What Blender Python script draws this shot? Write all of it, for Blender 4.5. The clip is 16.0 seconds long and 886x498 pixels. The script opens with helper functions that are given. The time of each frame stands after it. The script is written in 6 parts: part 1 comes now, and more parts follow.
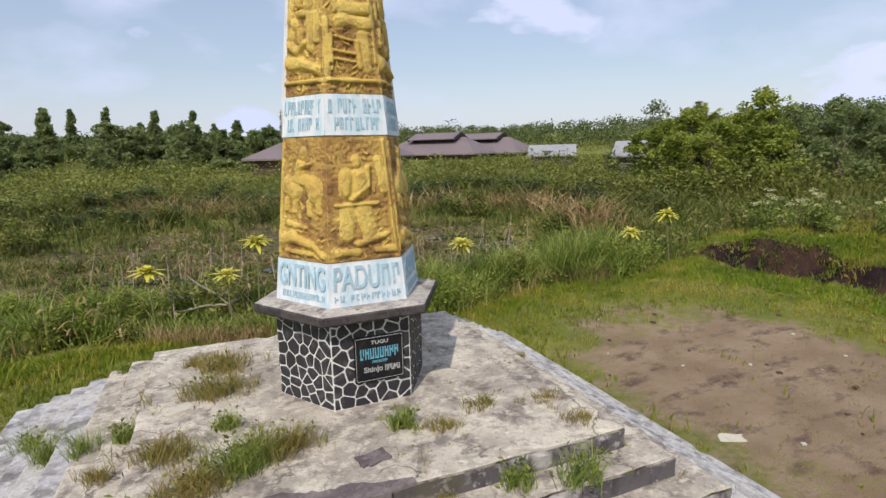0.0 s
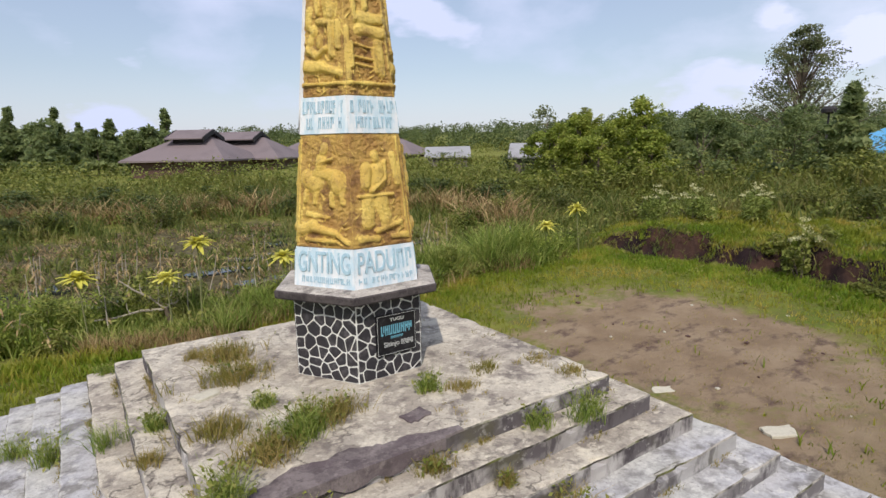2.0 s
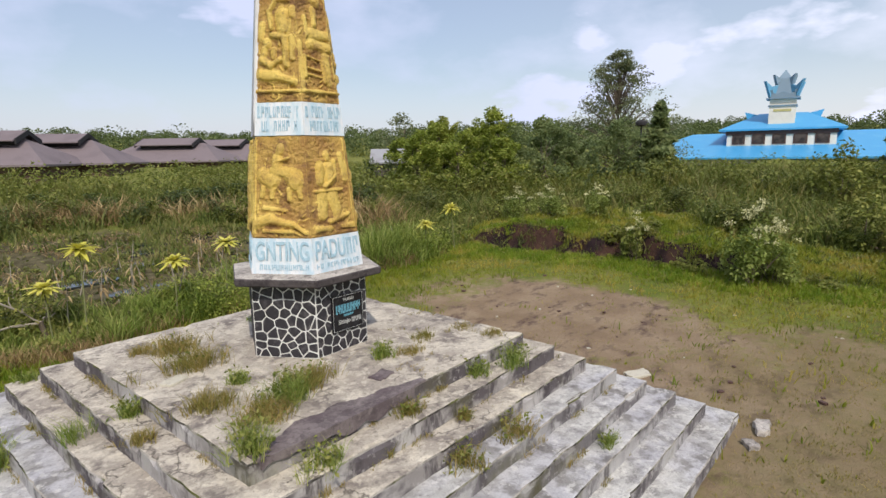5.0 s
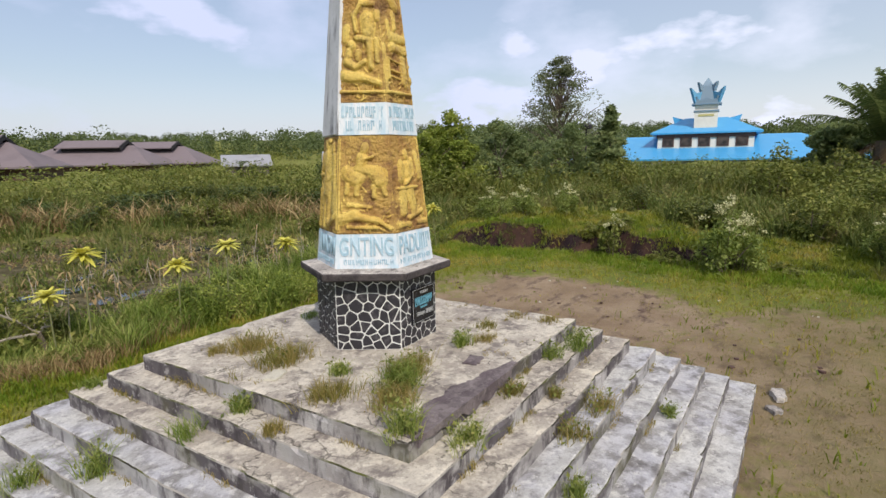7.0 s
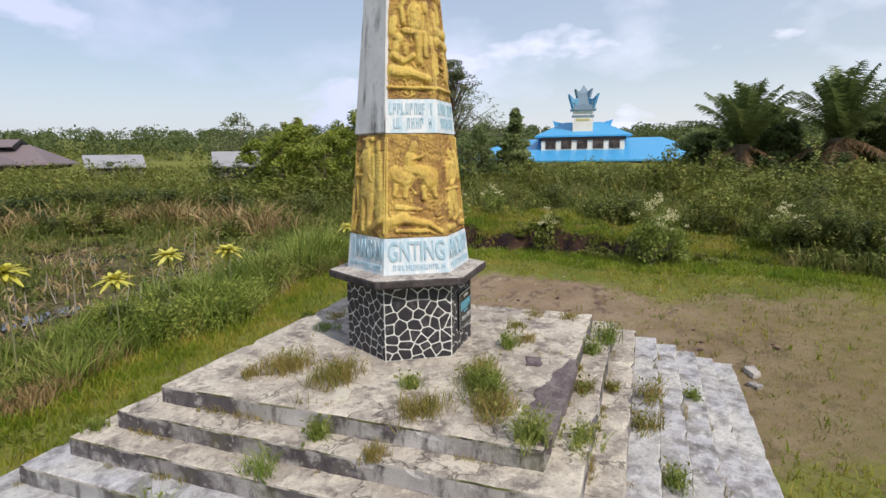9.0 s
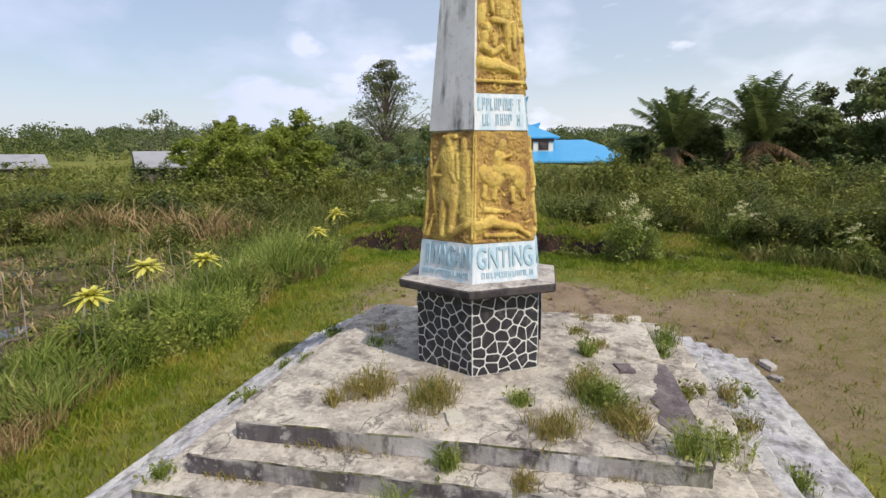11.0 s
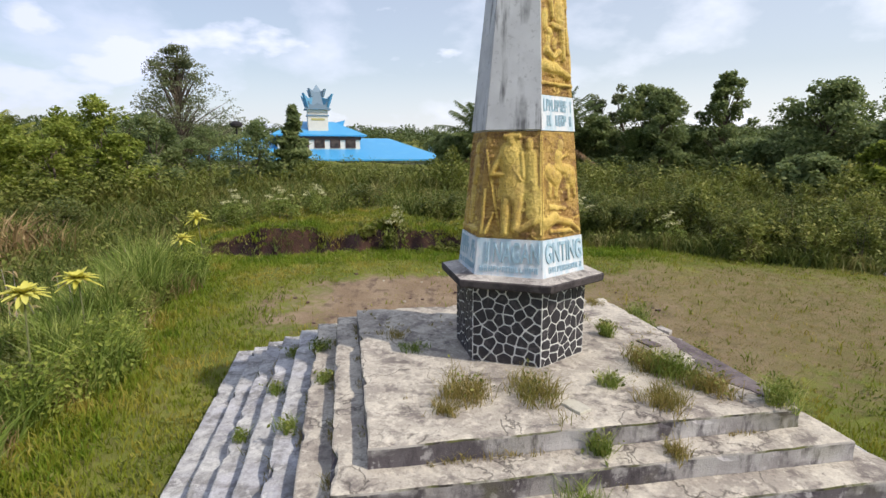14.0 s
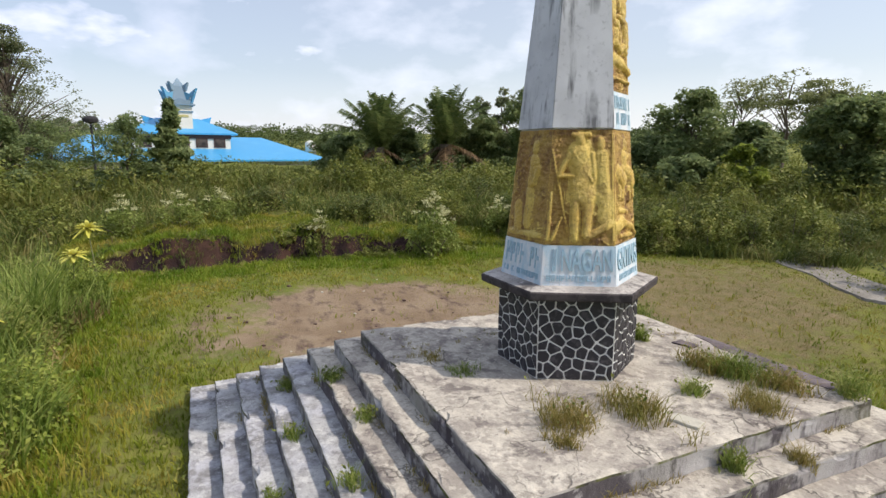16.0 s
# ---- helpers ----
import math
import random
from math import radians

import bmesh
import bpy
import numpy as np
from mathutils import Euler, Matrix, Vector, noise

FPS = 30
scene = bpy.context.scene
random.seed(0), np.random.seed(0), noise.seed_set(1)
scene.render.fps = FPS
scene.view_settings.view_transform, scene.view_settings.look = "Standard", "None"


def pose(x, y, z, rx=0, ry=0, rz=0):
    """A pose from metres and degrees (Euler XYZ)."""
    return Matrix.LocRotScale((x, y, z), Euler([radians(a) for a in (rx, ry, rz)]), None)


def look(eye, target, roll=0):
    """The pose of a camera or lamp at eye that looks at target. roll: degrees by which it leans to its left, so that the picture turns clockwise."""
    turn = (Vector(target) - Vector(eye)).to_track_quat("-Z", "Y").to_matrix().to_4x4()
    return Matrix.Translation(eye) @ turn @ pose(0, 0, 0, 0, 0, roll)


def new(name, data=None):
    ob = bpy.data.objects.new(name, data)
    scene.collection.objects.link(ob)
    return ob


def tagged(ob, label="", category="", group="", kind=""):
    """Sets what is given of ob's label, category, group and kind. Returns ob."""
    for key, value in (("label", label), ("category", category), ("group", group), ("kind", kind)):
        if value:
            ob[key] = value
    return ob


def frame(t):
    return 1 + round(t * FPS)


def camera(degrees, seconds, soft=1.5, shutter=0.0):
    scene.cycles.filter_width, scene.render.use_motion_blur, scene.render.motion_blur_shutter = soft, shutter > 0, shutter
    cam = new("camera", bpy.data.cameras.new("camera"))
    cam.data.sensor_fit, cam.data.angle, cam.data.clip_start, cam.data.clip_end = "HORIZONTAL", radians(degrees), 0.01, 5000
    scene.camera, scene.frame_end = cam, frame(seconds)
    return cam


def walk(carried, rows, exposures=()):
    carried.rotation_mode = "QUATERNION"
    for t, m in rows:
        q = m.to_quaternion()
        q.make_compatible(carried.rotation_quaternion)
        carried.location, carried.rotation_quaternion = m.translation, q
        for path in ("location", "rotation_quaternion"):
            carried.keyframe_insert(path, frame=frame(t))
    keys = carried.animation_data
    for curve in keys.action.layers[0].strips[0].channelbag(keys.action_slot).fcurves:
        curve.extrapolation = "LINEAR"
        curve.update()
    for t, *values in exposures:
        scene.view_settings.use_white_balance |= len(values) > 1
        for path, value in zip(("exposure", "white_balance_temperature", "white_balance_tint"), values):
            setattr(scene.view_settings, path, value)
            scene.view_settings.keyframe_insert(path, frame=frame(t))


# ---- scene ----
cam = camera(78.0, 16.0)
PATH = [
    (0, (-1.119, -5.397, 3.851), (-0.363, -3.579, 3.499), -1.3),
    (0.5, (-1.377, -5.403, 3.863), (-0.597, -3.595, 3.508), -1.2),
    (1, (-1.832, -5.434, 3.831), (-0.873, -3.715, 3.478), -1.3),
    (1.5, (-2.138, -5.457, 3.861), (-1.145, -3.758, 3.504), -1.3),
    (2, (-2.49, -5.464, 3.82), (-1.383, -3.836, 3.467), -1.2),
    (2.5, (-2.719, -5.6, 3.819), (-1.53, -4.03, 3.469), -1.1),
    (3, (-2.966, -5.67, 3.805), (-1.693, -4.168, 3.454), -1.0),
    (3.5, (-3.163, -5.672, 3.797), (-1.83, -4.222, 3.448), -1.1),
    (4, (-3.412, -5.677, 3.785), (-2.003, -4.3, 3.439), -1.0),
    (6.5, (-4.821, -4.86, 3.762), (-3.22, -3.709, 3.428), -1.0),
    (7, (-5.212, -4.459, 3.751), (-3.562, -3.379, 3.417), -1.0),
    (7.5, (-5.476, -4.122, 3.761), (-3.779, -3.118, 3.424), -0.9),
    (8, (-5.807, -3.652, 3.762), (-4.055, -2.748, 3.426), -0.9),
    (10.5, (-5.974, -1.225, 3.766), (-4.056, -0.77, 3.429), -0.6),
    (11, (-6.006, -0.793, 3.759), (-4.078, -0.38, 3.424), -0.6),
    (11.5, (-6.03, -0.27, 3.769), (-4.088, 0.069, 3.433), -0.6),
    (12, (-6.099, 0.172, 3.777), (-4.137, 0.363, 3.44), -0.4),
    (12.5, (-6.12, 0.715, 3.783), (-4.15, 0.744, 3.44), -0.3),
    (13, (-6.109, 1.115, 3.774), (-4.14, 1.035, 3.432), -0.3),
    (13.5, (-6.048, 1.648, 3.781), (-4.092, 1.418, 3.436), -0.1),
    (14, (-5.999, 2.073, 3.78), (-4.059, 1.73, 3.434), 0.0),
    (14.5, (-5.799, 2.563, 3.776), (-3.892, 2.068, 3.429), -0.1),
    (15, (-5.561, 2.992, 3.788), (-3.683, 2.399, 3.438), -0.1),
    (15.5, (-5.119, 3.507, 3.789), (-3.288, 2.783, 3.438), -0.1),
    (16, (-4.774, 3.777, 3.766), (-2.973, 2.978, 3.423), 0.2),
]
walk(cam, [(t, look(eye, target, roll)) for t, eye, target, roll in PATH],
     exposures=((0.0, -0.10, 6500, 12), (8.0, -0.11, 6500, 12), (12.0, -0.04, 6500, 12), (16.0, 0.05, 6500, 12)))

# ------------------------------------------------------------------ light
SUN_AZ, SUN_EL = -128.0, 47.0
sun_dir = Vector((math.cos(radians(SUN_AZ)) * math.cos(radians(SUN_EL)), math.sin(radians(SUN_AZ)) * math.cos(radians(SUN_EL)), math.sin(radians(SUN_EL))))
sun = new("sun", bpy.data.lights.new("sun", "SUN"))
sun.data.energy, sun.data.angle, sun.data.color = 3.65, radians(1.0), (1.0, 0.925, 0.82)
sun.matrix_world = look(sun_dir * 50, (0, 0, 0))

world = bpy.data.worlds.new("sky")
scene.world = world
world.use_nodes = True
wn, wl = world.node_tree.nodes, world.node_tree.links
wn.clear()
w_out, w_bg = wn.new("ShaderNodeOutputWorld"), wn.new("ShaderNodeBackground")
w_sky = wn.new("ShaderNodeTexSky")
w_sky.sky_type, w_sky.sun_disc = "NISHITA", False
w_sky.sun_elevation, w_sky.sun_rotation = radians(SUN_EL), radians(90 - SUN_AZ)
w_sky.air_density, w_sky.dust_density, w_sky.ozone_density = 1.3, 0.9, 2.0
w_tc, w_map, w_noise, w_ramp, w_mix = (wn.new("ShaderNode" + k) for k in ("TexCoord", "Mapping", "TexNoise", "ValToRGB", "MixRGB"))
w_map.inputs["Scale"].default_value = (3.4, 3.4, 6.6)
w_map.inputs["Location"].default_value = (3.1, 1.7, 0.4)
w_noise.inputs["Scale"].default_value, w_noise.inputs["Detail"].default_value, w_noise.inputs["Roughness"].default_value = 1.25, 7.0, 0.52
w_ramp.color_ramp.elements[0].position, w_ramp.color_ramp.elements[1].position = 0.48, 0.78
w_ramp.color_ramp.elements[0].color, w_ramp.color_ramp.elements[1].color = (0.33, 0.33, 0.33, 1), (1.0, 1.0, 1.0, 1)
# the cloud sheet is brighter towards the sun's side
w_sep, w_side, w_cloud = (wn.new("ShaderNode" + k) for k in ("SeparateXYZ", "MapRange", "MixRGB"))
w_side.inputs["From Min"].default_value, w_side.inputs["From Max"].default_value = -0.55, 0.65
w_cloud.inputs["Color1"].default_value, w_cloud.inputs["Color2"].default_value = (10.4, 10.7, 11.8, 1), (6.5, 7.2, 9.5, 1)
wl.new(w_tc.outputs["Generated"], w_sep.inputs[0])
wl.new(w_sep.outputs[1], w_side.inputs["Value"])
wl.new(w_side.outputs["Result"], w_cloud.inputs["Fac"])
wl.new(w_cloud.outputs["Color"], w_mix.inputs["Color2"])
wl.new(w_tc.outputs["Generated"], w_map.inputs["Vector"])
wl.new(w_map.outputs["Vector"], w_noise.inputs["Vector"])
wl.new(w_noise.outputs["Fac"], w_ramp.inputs["Fac"])
w_low, w_max = wn.new("ShaderNodeMapRange"), wn.new("ShaderNodeMath")
w_low.inputs["From Min"].default_value, w_low.inputs["From Max"].default_value = 0.0, 0.28
w_low.inputs["To Min"].default_value, w_low.inputs["To Max"].default_value = 0.64, 0.0
w_max.operation = "MAXIMUM"
wl.new(w_sep.outputs[2], w_low.inputs["Value"])
wl.new(w_low.outputs["Result"], w_max.inputs[0])
wl.new(w_ramp.outputs["Color"], w_max.inputs[1])
# small heaped clouds, flattened, in loose groups
w_map2, w_puff, w_pramp, w_max2 = (wn.new("ShaderNode" + k) for k in ("Mapping", "TexNoise", "ValToRGB", "Math"))
w_map2.inputs["Scale"].default_value, w_map2.inputs["Location"].default_value = (1.0, 1.0, 2.4), (0.35, 2.2, 0.1)
w_puff.inputs["Scale"].default_value, w_puff.inputs["Detail"].default_value, w_puff.inputs["Roughness"].default_value = 3.5, 6.0, 0.5
w_pramp.color_ramp.elements[0].position, w_pramp.color_ramp.elements[1].position = 0.55, 0.635
w_max2.operation = "MAXIMUM"
wl.new(w_tc.outputs["Generated"], w_map2.inputs["Vector"])
wl.new(w_map2.outputs["Vector"], w_puff.inputs["Vector"])
wl.new(w_puff.outputs["Fac"], w_pramp.inputs["Fac"])
wl.new(w_max.outputs["Value"], w_max2.inputs[0])
wl.new(w_pramp.outputs["Color"], w_max2.inputs[1])
wl.new(w_max2.outputs["Value"], w_mix.inputs["Fac"])
wl.new(w_sky.outputs["Color"], w_mix.inputs["Color1"])
wl.new(w_mix.outputs["Color"], w_bg.inputs["Color"])
w_bg.inputs["Strength"].default_value = 0.115
wl.new(w_bg.outputs["Background"], w_out.inputs["Surface"])


# ------------------------------------------------------------------ materials
class Mat:
    """A node material under construction."""

    def __init__(self, name, rough=0.8, spec=0.3, metallic=0.0):
        self.m = bpy.data.materials.new(name)
        self.m.use_nodes = True
        self.n, self.l = self.m.node_tree.nodes, self.m.node_tree.links
        self.b = self.n["Principled BSDF"]
        self.b.inputs["Roughness"].default_value = rough
        self.b.inputs["Specular IOR Level"].default_value = spec
        self.b.inputs["Metallic"].default_value = metallic
        self.pos = self.n.new("ShaderNodeNewGeometry").outputs["Position"]

    def noise(self, scale, detail=4.0, rough=0.55, stretch=(1, 1, 1), coords=None):
        mp, no = self.n.new("ShaderNodeMapping"), self.n.new("ShaderNodeTexNoise")
        mp.inputs["Scale"].default_value = stretch
        no.inputs["Scale"].default_value, no.inputs["Detail"].default_value, no.inputs["Roughness"].default_value = scale, detail, rough
        self.l.new(coords or self.pos, mp.inputs["Vector"])
        self.l.new(mp.outputs["Vector"], no.inputs["Vector"])
        return no.outputs["Fac"]

    def cells(self, scale, feature="F1", stretch=(1, 1, 1), jitter=1.0):
        mp, vo = self.n.new("ShaderNodeMapping"), self.n.new("ShaderNodeTexVoronoi")
        mp.inputs["Scale"].default_value = stretch
        vo.feature, vo.inputs["Scale"].default_value = feature, scale
        vo.inputs["Randomness"].default_value = jitter
        self.l.new(self.pos, mp.inputs["Vector"])
        self.l.new(mp.outputs["Vector"], vo.inputs["Vector"])
        return vo.outputs["Distance"]

    def ramp(self, fac, *stops):
        """stops: (position, colour or value)."""
        r = self.n.new("ShaderNodeValToRGB")
        el = r.color_ramp.elements
        while len(el) < len(stops):
            el.new(0.5)
        for e, (p, c) in zip(el, stops):
            e.position = p
            e.color = (c, c, c, 1) if isinstance(c, (int, float)) else (*c, 1)
        self.l.new(fac, r.inputs["Fac"])
        return r.outputs["Color"]

    def mix(self, fac, a, b, kind="MIX"):
        x = self.n.new("ShaderNodeMixRGB")
        x.blend_type = kind
        for sock, v in zip(x.inputs, (fac, a, b)):
            if isinstance(v, (int, float)):
                sock.default_value = v if sock.name == "Fac" else (v, v, v, 1)
            elif isinstance(v, tuple):
                sock.default_value = (*v, 1)
            else:
                self.l.new(v, sock)
        return x.outputs["Color"]

    def math(self, op, a, b=0.0, clamp=False):
        x = self.n.new("ShaderNodeMath")
        x.operation, x.use_clamp = op, clamp
        for sock, v in zip(x.inputs, (a, b)):
            if isinstance(v, (int, float)):
                sock.default_value = v
            else:
                self.l.new(v, sock)
        return x.outputs["Value"]

    def axis(self, which):
        s = self.n.new("ShaderNodeSeparateXYZ")
        self.l.new(self.pos, s.inputs[0])
        return s.outputs[which]

    def island(self):
        return self.n.new("ShaderNodeNewGeometry").outputs["Random Per Island"]

    def each(self):
        return self.n.new("ShaderNodeObjectInfo").outputs["Random"]

    def done(self, colour, bump=None, strength=0.4, dist=0.02, rough=None, leaf=0.0):
        if isinstance(colour, tuple):
            self.b.inputs["Base Color"].default_value = (*colour, 1)
        else:
            self.l.new(colour, self.b.inputs["Base Color"])
        if rough is not None:
            self.l.new(rough, self.b.inputs["Roughness"])
        if bump is not None:
            bp = self.n.new("ShaderNodeBump")
            bp.inputs["Strength"].default_value, bp.inputs["Distance"].default_value = strength, dist
            self.l.new(bump, bp.inputs["Height"])
            self.l.new(bp.outputs["Normal"], self.b.inputs["Normal"])
        if leaf:
            tr, mx = self.n.new("ShaderNodeBsdfTranslucent"), self.n.new("ShaderNodeMixShader")
            if isinstance(colour, tuple):
                tr.inputs["Color"].default_value = (*colour, 1)
            else:
                self.l.new(colour, tr.inputs["Color"])
            mx.inputs["Fac"].default_value = leaf
            self.l.new(self.b.outputs["BSDF"], mx.inputs[1])
            self.l.new(tr.outputs["BSDF"], mx.inputs[2])
            self.l.new(mx.outputs["Shader"], self.n["Material Output"].inputs["Surface"])
        return self.m


def make_concrete(name, light, mid, dark, stain=0.5, crack=0.0, tint=None):
    k = Mat(name, 0.9, 0.2)
    big, fine, mould = k.noise(1.6, 7, 0.62), k.noise(38, 5, 0.7), k.noise(2.9, 9, 0.68)
    c = k.mix(k.ramp(big, (0.40, 0.0), (0.60, 1.0)), mid, light)
    c = k.mix(k.math("MULTIPLY", k.ramp(mould, (0.49, 0.0), (0.60, 1.0)), stain), c, dark)
    plate = k.ramp(k.noise(3.1, 9, 0.6), (0.515, 0.0), (0.535, 1.0))
    c = k.mix(k.math("MULTIPLY", plate, 0.3), c, tuple(min(0.7, 1.2 * v) for v in light))
    if tint:
        c = k.mix(k.ramp(k.noise(1.0, 4), (0.42, 0.0), (0.58, 0.7)), c, k.mix(k.ramp(k.noise(4.4, 6), (0.45, 0.0), (0.6, 1.0)), tint, dark))
    c = k.mix(k.ramp(k.noise(6.5, 8, 0.7), (0.53, 0.0), (0.61, 0.55)), c, tuple(0.5 * (a + b) for a, b in zip(mid, dark)))
    c = k.mix(k.ramp(k.noise(8.5, 7, 0.66), (0.56, 0.0), (0.62, 0.5)), c, tuple(min(0.72, 1.25 * v) for v in light))
    c = k.mix(k.ramp(k.noise(19, 6, 0.72), (0.57, 0.0), (0.66, 0.7)), c, dark)
    c = k.mix(0.35, c, k.ramp(fine, (0.3, 0.25), (0.7, 0.8)), "OVERLAY")
    h = k.math("ADD", k.math("ADD", fine, k.math("MULTIPLY", plate, 0.7)), k.math("MULTIPLY", mould, 0.8))
    if crack:
        warp = k.n.new("ShaderNodeVectorMath")
        warp.operation = "ADD"
        k.l.new(k.pos, warp.inputs[0])
        no = k.n.new("ShaderNodeTexNoise")
        no.inputs["Scale"].default_value, no.inputs["Detail"].default_value = 2.6, 5.0
        k.l.new(k.pos, no.inputs["Vector"])
        k.l.new(no.outputs["Color"], warp.inputs[1])
        vo = k.n.new("ShaderNodeTexVoronoi")
        vo.feature, vo.inputs["Scale"].default_value = "DISTANCE_TO_EDGE", 1.15
        k.l.new(warp.outputs[0], vo.inputs["Vector"])
        line = k.ramp(vo.outputs["Distance"], (0.0, 1.0), (0.02, 0.0))
        line = k.math("MULTIPLY", line, k.ramp(k.noise(0.9, 3), (0.45, 0.0), (0.56, 1.0)))
        c = k.mix(k.math("MULTIPLY", line, crack), c, (0.07, 0.06, 0.05))
        h = k.math("SUBTRACT", h, k.math("MULTIPLY", line, 1.5))
    return k.done(c, h, 0.5, 0.012)


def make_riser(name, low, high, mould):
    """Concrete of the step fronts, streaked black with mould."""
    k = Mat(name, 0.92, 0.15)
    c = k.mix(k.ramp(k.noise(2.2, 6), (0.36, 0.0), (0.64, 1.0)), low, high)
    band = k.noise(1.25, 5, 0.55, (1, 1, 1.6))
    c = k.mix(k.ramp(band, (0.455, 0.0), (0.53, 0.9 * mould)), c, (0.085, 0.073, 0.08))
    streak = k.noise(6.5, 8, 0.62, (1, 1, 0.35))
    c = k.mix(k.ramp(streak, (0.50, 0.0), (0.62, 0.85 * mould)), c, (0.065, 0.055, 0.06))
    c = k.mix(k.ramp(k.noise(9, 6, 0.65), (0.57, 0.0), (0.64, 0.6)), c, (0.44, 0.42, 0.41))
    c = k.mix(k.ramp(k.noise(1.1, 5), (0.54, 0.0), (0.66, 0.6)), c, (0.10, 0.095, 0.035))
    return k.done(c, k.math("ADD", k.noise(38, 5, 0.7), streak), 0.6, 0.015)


def make_leaf(name, a, b, c, leaf=0.36, rough=0.55, patch=0.35):
    """Foliage: three greens, by leaf and by patches of growth."""
    k = Mat(name, rough, 0.25)
    f = k.math("ADD", k.math("MULTIPLY", k.island(), 1 - patch), k.math("MULTIPLY", k.ramp(k.noise(0.9, 6), (0.36, 0.0), (0.64, 1.0)), patch))
    a, b, c = ((1.07 * r, g, 0.78 * bl) for r, g, bl in (a, b, c))
    return k.done(k.ramp(f, (0.1, a), (0.5, b), (0.92, c)), leaf=leaf)


def make_paint(name, colour, worn, rough=0.6, amount=0.5, scale=9.0, bump=0.25):
    k = Mat(name, rough, 0.35)
    w = k.ramp(k.noise(scale, 7, 0.65), (0.52, 0.0), (0.68, 1.0))
    c = k.mix(k.math("MULTIPLY", w, amount), colour, worn)
    c = k.mix(0.25, c, k.ramp(k.noise(60, 3), (0.3, 0.3), (0.7, 0.75)), "OVERLAY")
    return k.done(c, k.noise(45, 4), bump, 0.006)


M_CONCRETE = make_concrete("weathered_concrete", (0.545, 0.495, 0.405), (0.345, 0.305, 0.255), (0.115, 0.095, 0.09), 0.72, 0.8)
M_STEP = make_concrete("step_concrete", (0.52, 0.51, 0.475), (0.37, 0.36, 0.345), (0.13, 0.12, 0.118), 0.7, tint=(0.46, 0.455, 0.48))
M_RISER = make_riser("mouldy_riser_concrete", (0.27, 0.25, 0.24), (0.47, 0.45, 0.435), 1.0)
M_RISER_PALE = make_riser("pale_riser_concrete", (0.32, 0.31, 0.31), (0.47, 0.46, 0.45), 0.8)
k = Mat("mossy_nosing", 0.92, 0.15)
moss = k.mix(k.ramp(k.noise(5, 6), (0.45, 0.0), (0.6, 1.0)), (0.045, 0.04, 0.035), (0.10, 0.105, 0.035))
M_NOSING = k.done(k.mix(k.ramp(k.noise(2.0, 8, 0.65), (0.44, 0.0), (0.56, 1.0)), moss, (0.36, 0.335, 0.30)), k.noise(40, 5), 0.6, 0.012)
k = Mat("grey_shaft_plaster", 0.85, 0.2)
grey = k.mix(k.ramp(k.noise(1.5, 5), (0.38, 0.0), (0.62, 1.0)), (0.54, 0.54, 0.55), (0.68, 0.68, 0.69))
drip = k.noise(7, 7, 0.62, (1, 1, 0.10))
grey = k.mix(k.math("MULTIPLY", k.ramp(drip, (0.50, 0.0), (0.62, 1.0)), k.ramp(k.noise(1.8, 4), (0.42, 0.0), (0.58, 0.85))), grey, (0.10, 0.10, 0.105))
grey = k.mix(k.ramp(k.noise(16, 6, 0.7), (0.56, 0.0), (0.70, 0.5)), grey, (0.22, 0.22, 0.22))
M_SHAFT = k.done(grey, k.noise(30, 4), 0.15, 0.006)
M_SLAB = make_concrete("cap_slab_concrete", (0.50, 0.46, 0.41), (0.33, 0.30, 0.27), (0.07, 0.06, 0.06), 0.75)
M_SLABRIM = make_concrete("dark_slab_rim", (0.085, 0.073, 0.072), (0.05, 0.043, 0.044), (0.028, 0.024, 0.026), 0.8)
M_DARKPATCH = make_concrete("dark_purplish_concrete", (0.20, 0.17, 0.165), (0.115, 0.09, 0.095), (0.06, 0.048, 0.05), 0.6)
k = Mat("pale_blue_white_paint", 0.6, 0.3)
band = k.mix(k.ramp(k.noise(9, 6, 0.65, (1, 1, 0.3)), (0.42, 0.0), (0.60, 1.0)), (0.70, 0.72, 0.74), (0.47, 0.60, 0.68))
band = k.mix(k.ramp(k.noise(26, 6, 0.7, (1, 1, 0.4)), (0.60, 0.0), (0.72, 0.6)), band, (0.24, 0.26, 0.28))
M_BAND = k.done(band, k.noise(40, 5), 0.4, 0.008)
M_LETTER = make_paint("sky_blue_paint", (0.33, 0.48, 0.57), (0.54, 0.63, 0.69), 0.5, 0.6, 22.0)
M_BLACKSTONE = make_paint("black_painted_stone", (0.030, 0.028, 0.033), (0.11, 0.10, 0.105), 0.5, 0.7, 11.0, 0.6)
M_MORTAR = make_paint("white_painted_mortar", (0.66, 0.66, 0.62), (0.25, 0.24, 0.22), 0.7, 0.7, 6.0, 0.4)
M_PLAQUE = make_paint("black_plaque", (0.012, 0.012, 0.015), (0.05, 0.05, 0.055), 0.25, 0.4, 14.0, 0.05)
M_PLAQUE_BLUE = make_paint("plaque_blue_paint", (0.13, 0.36, 0.46), (0.10, 0.2, 0.25), 0.5, 0.4, 30.0, 0.05)
M_PLAQUE_WHITE = make_paint("plaque_white_paint", (0.42, 0.43, 0.42), (0.2, 0.2, 0.2), 0.5, 0.4, 30.0, 0.05)


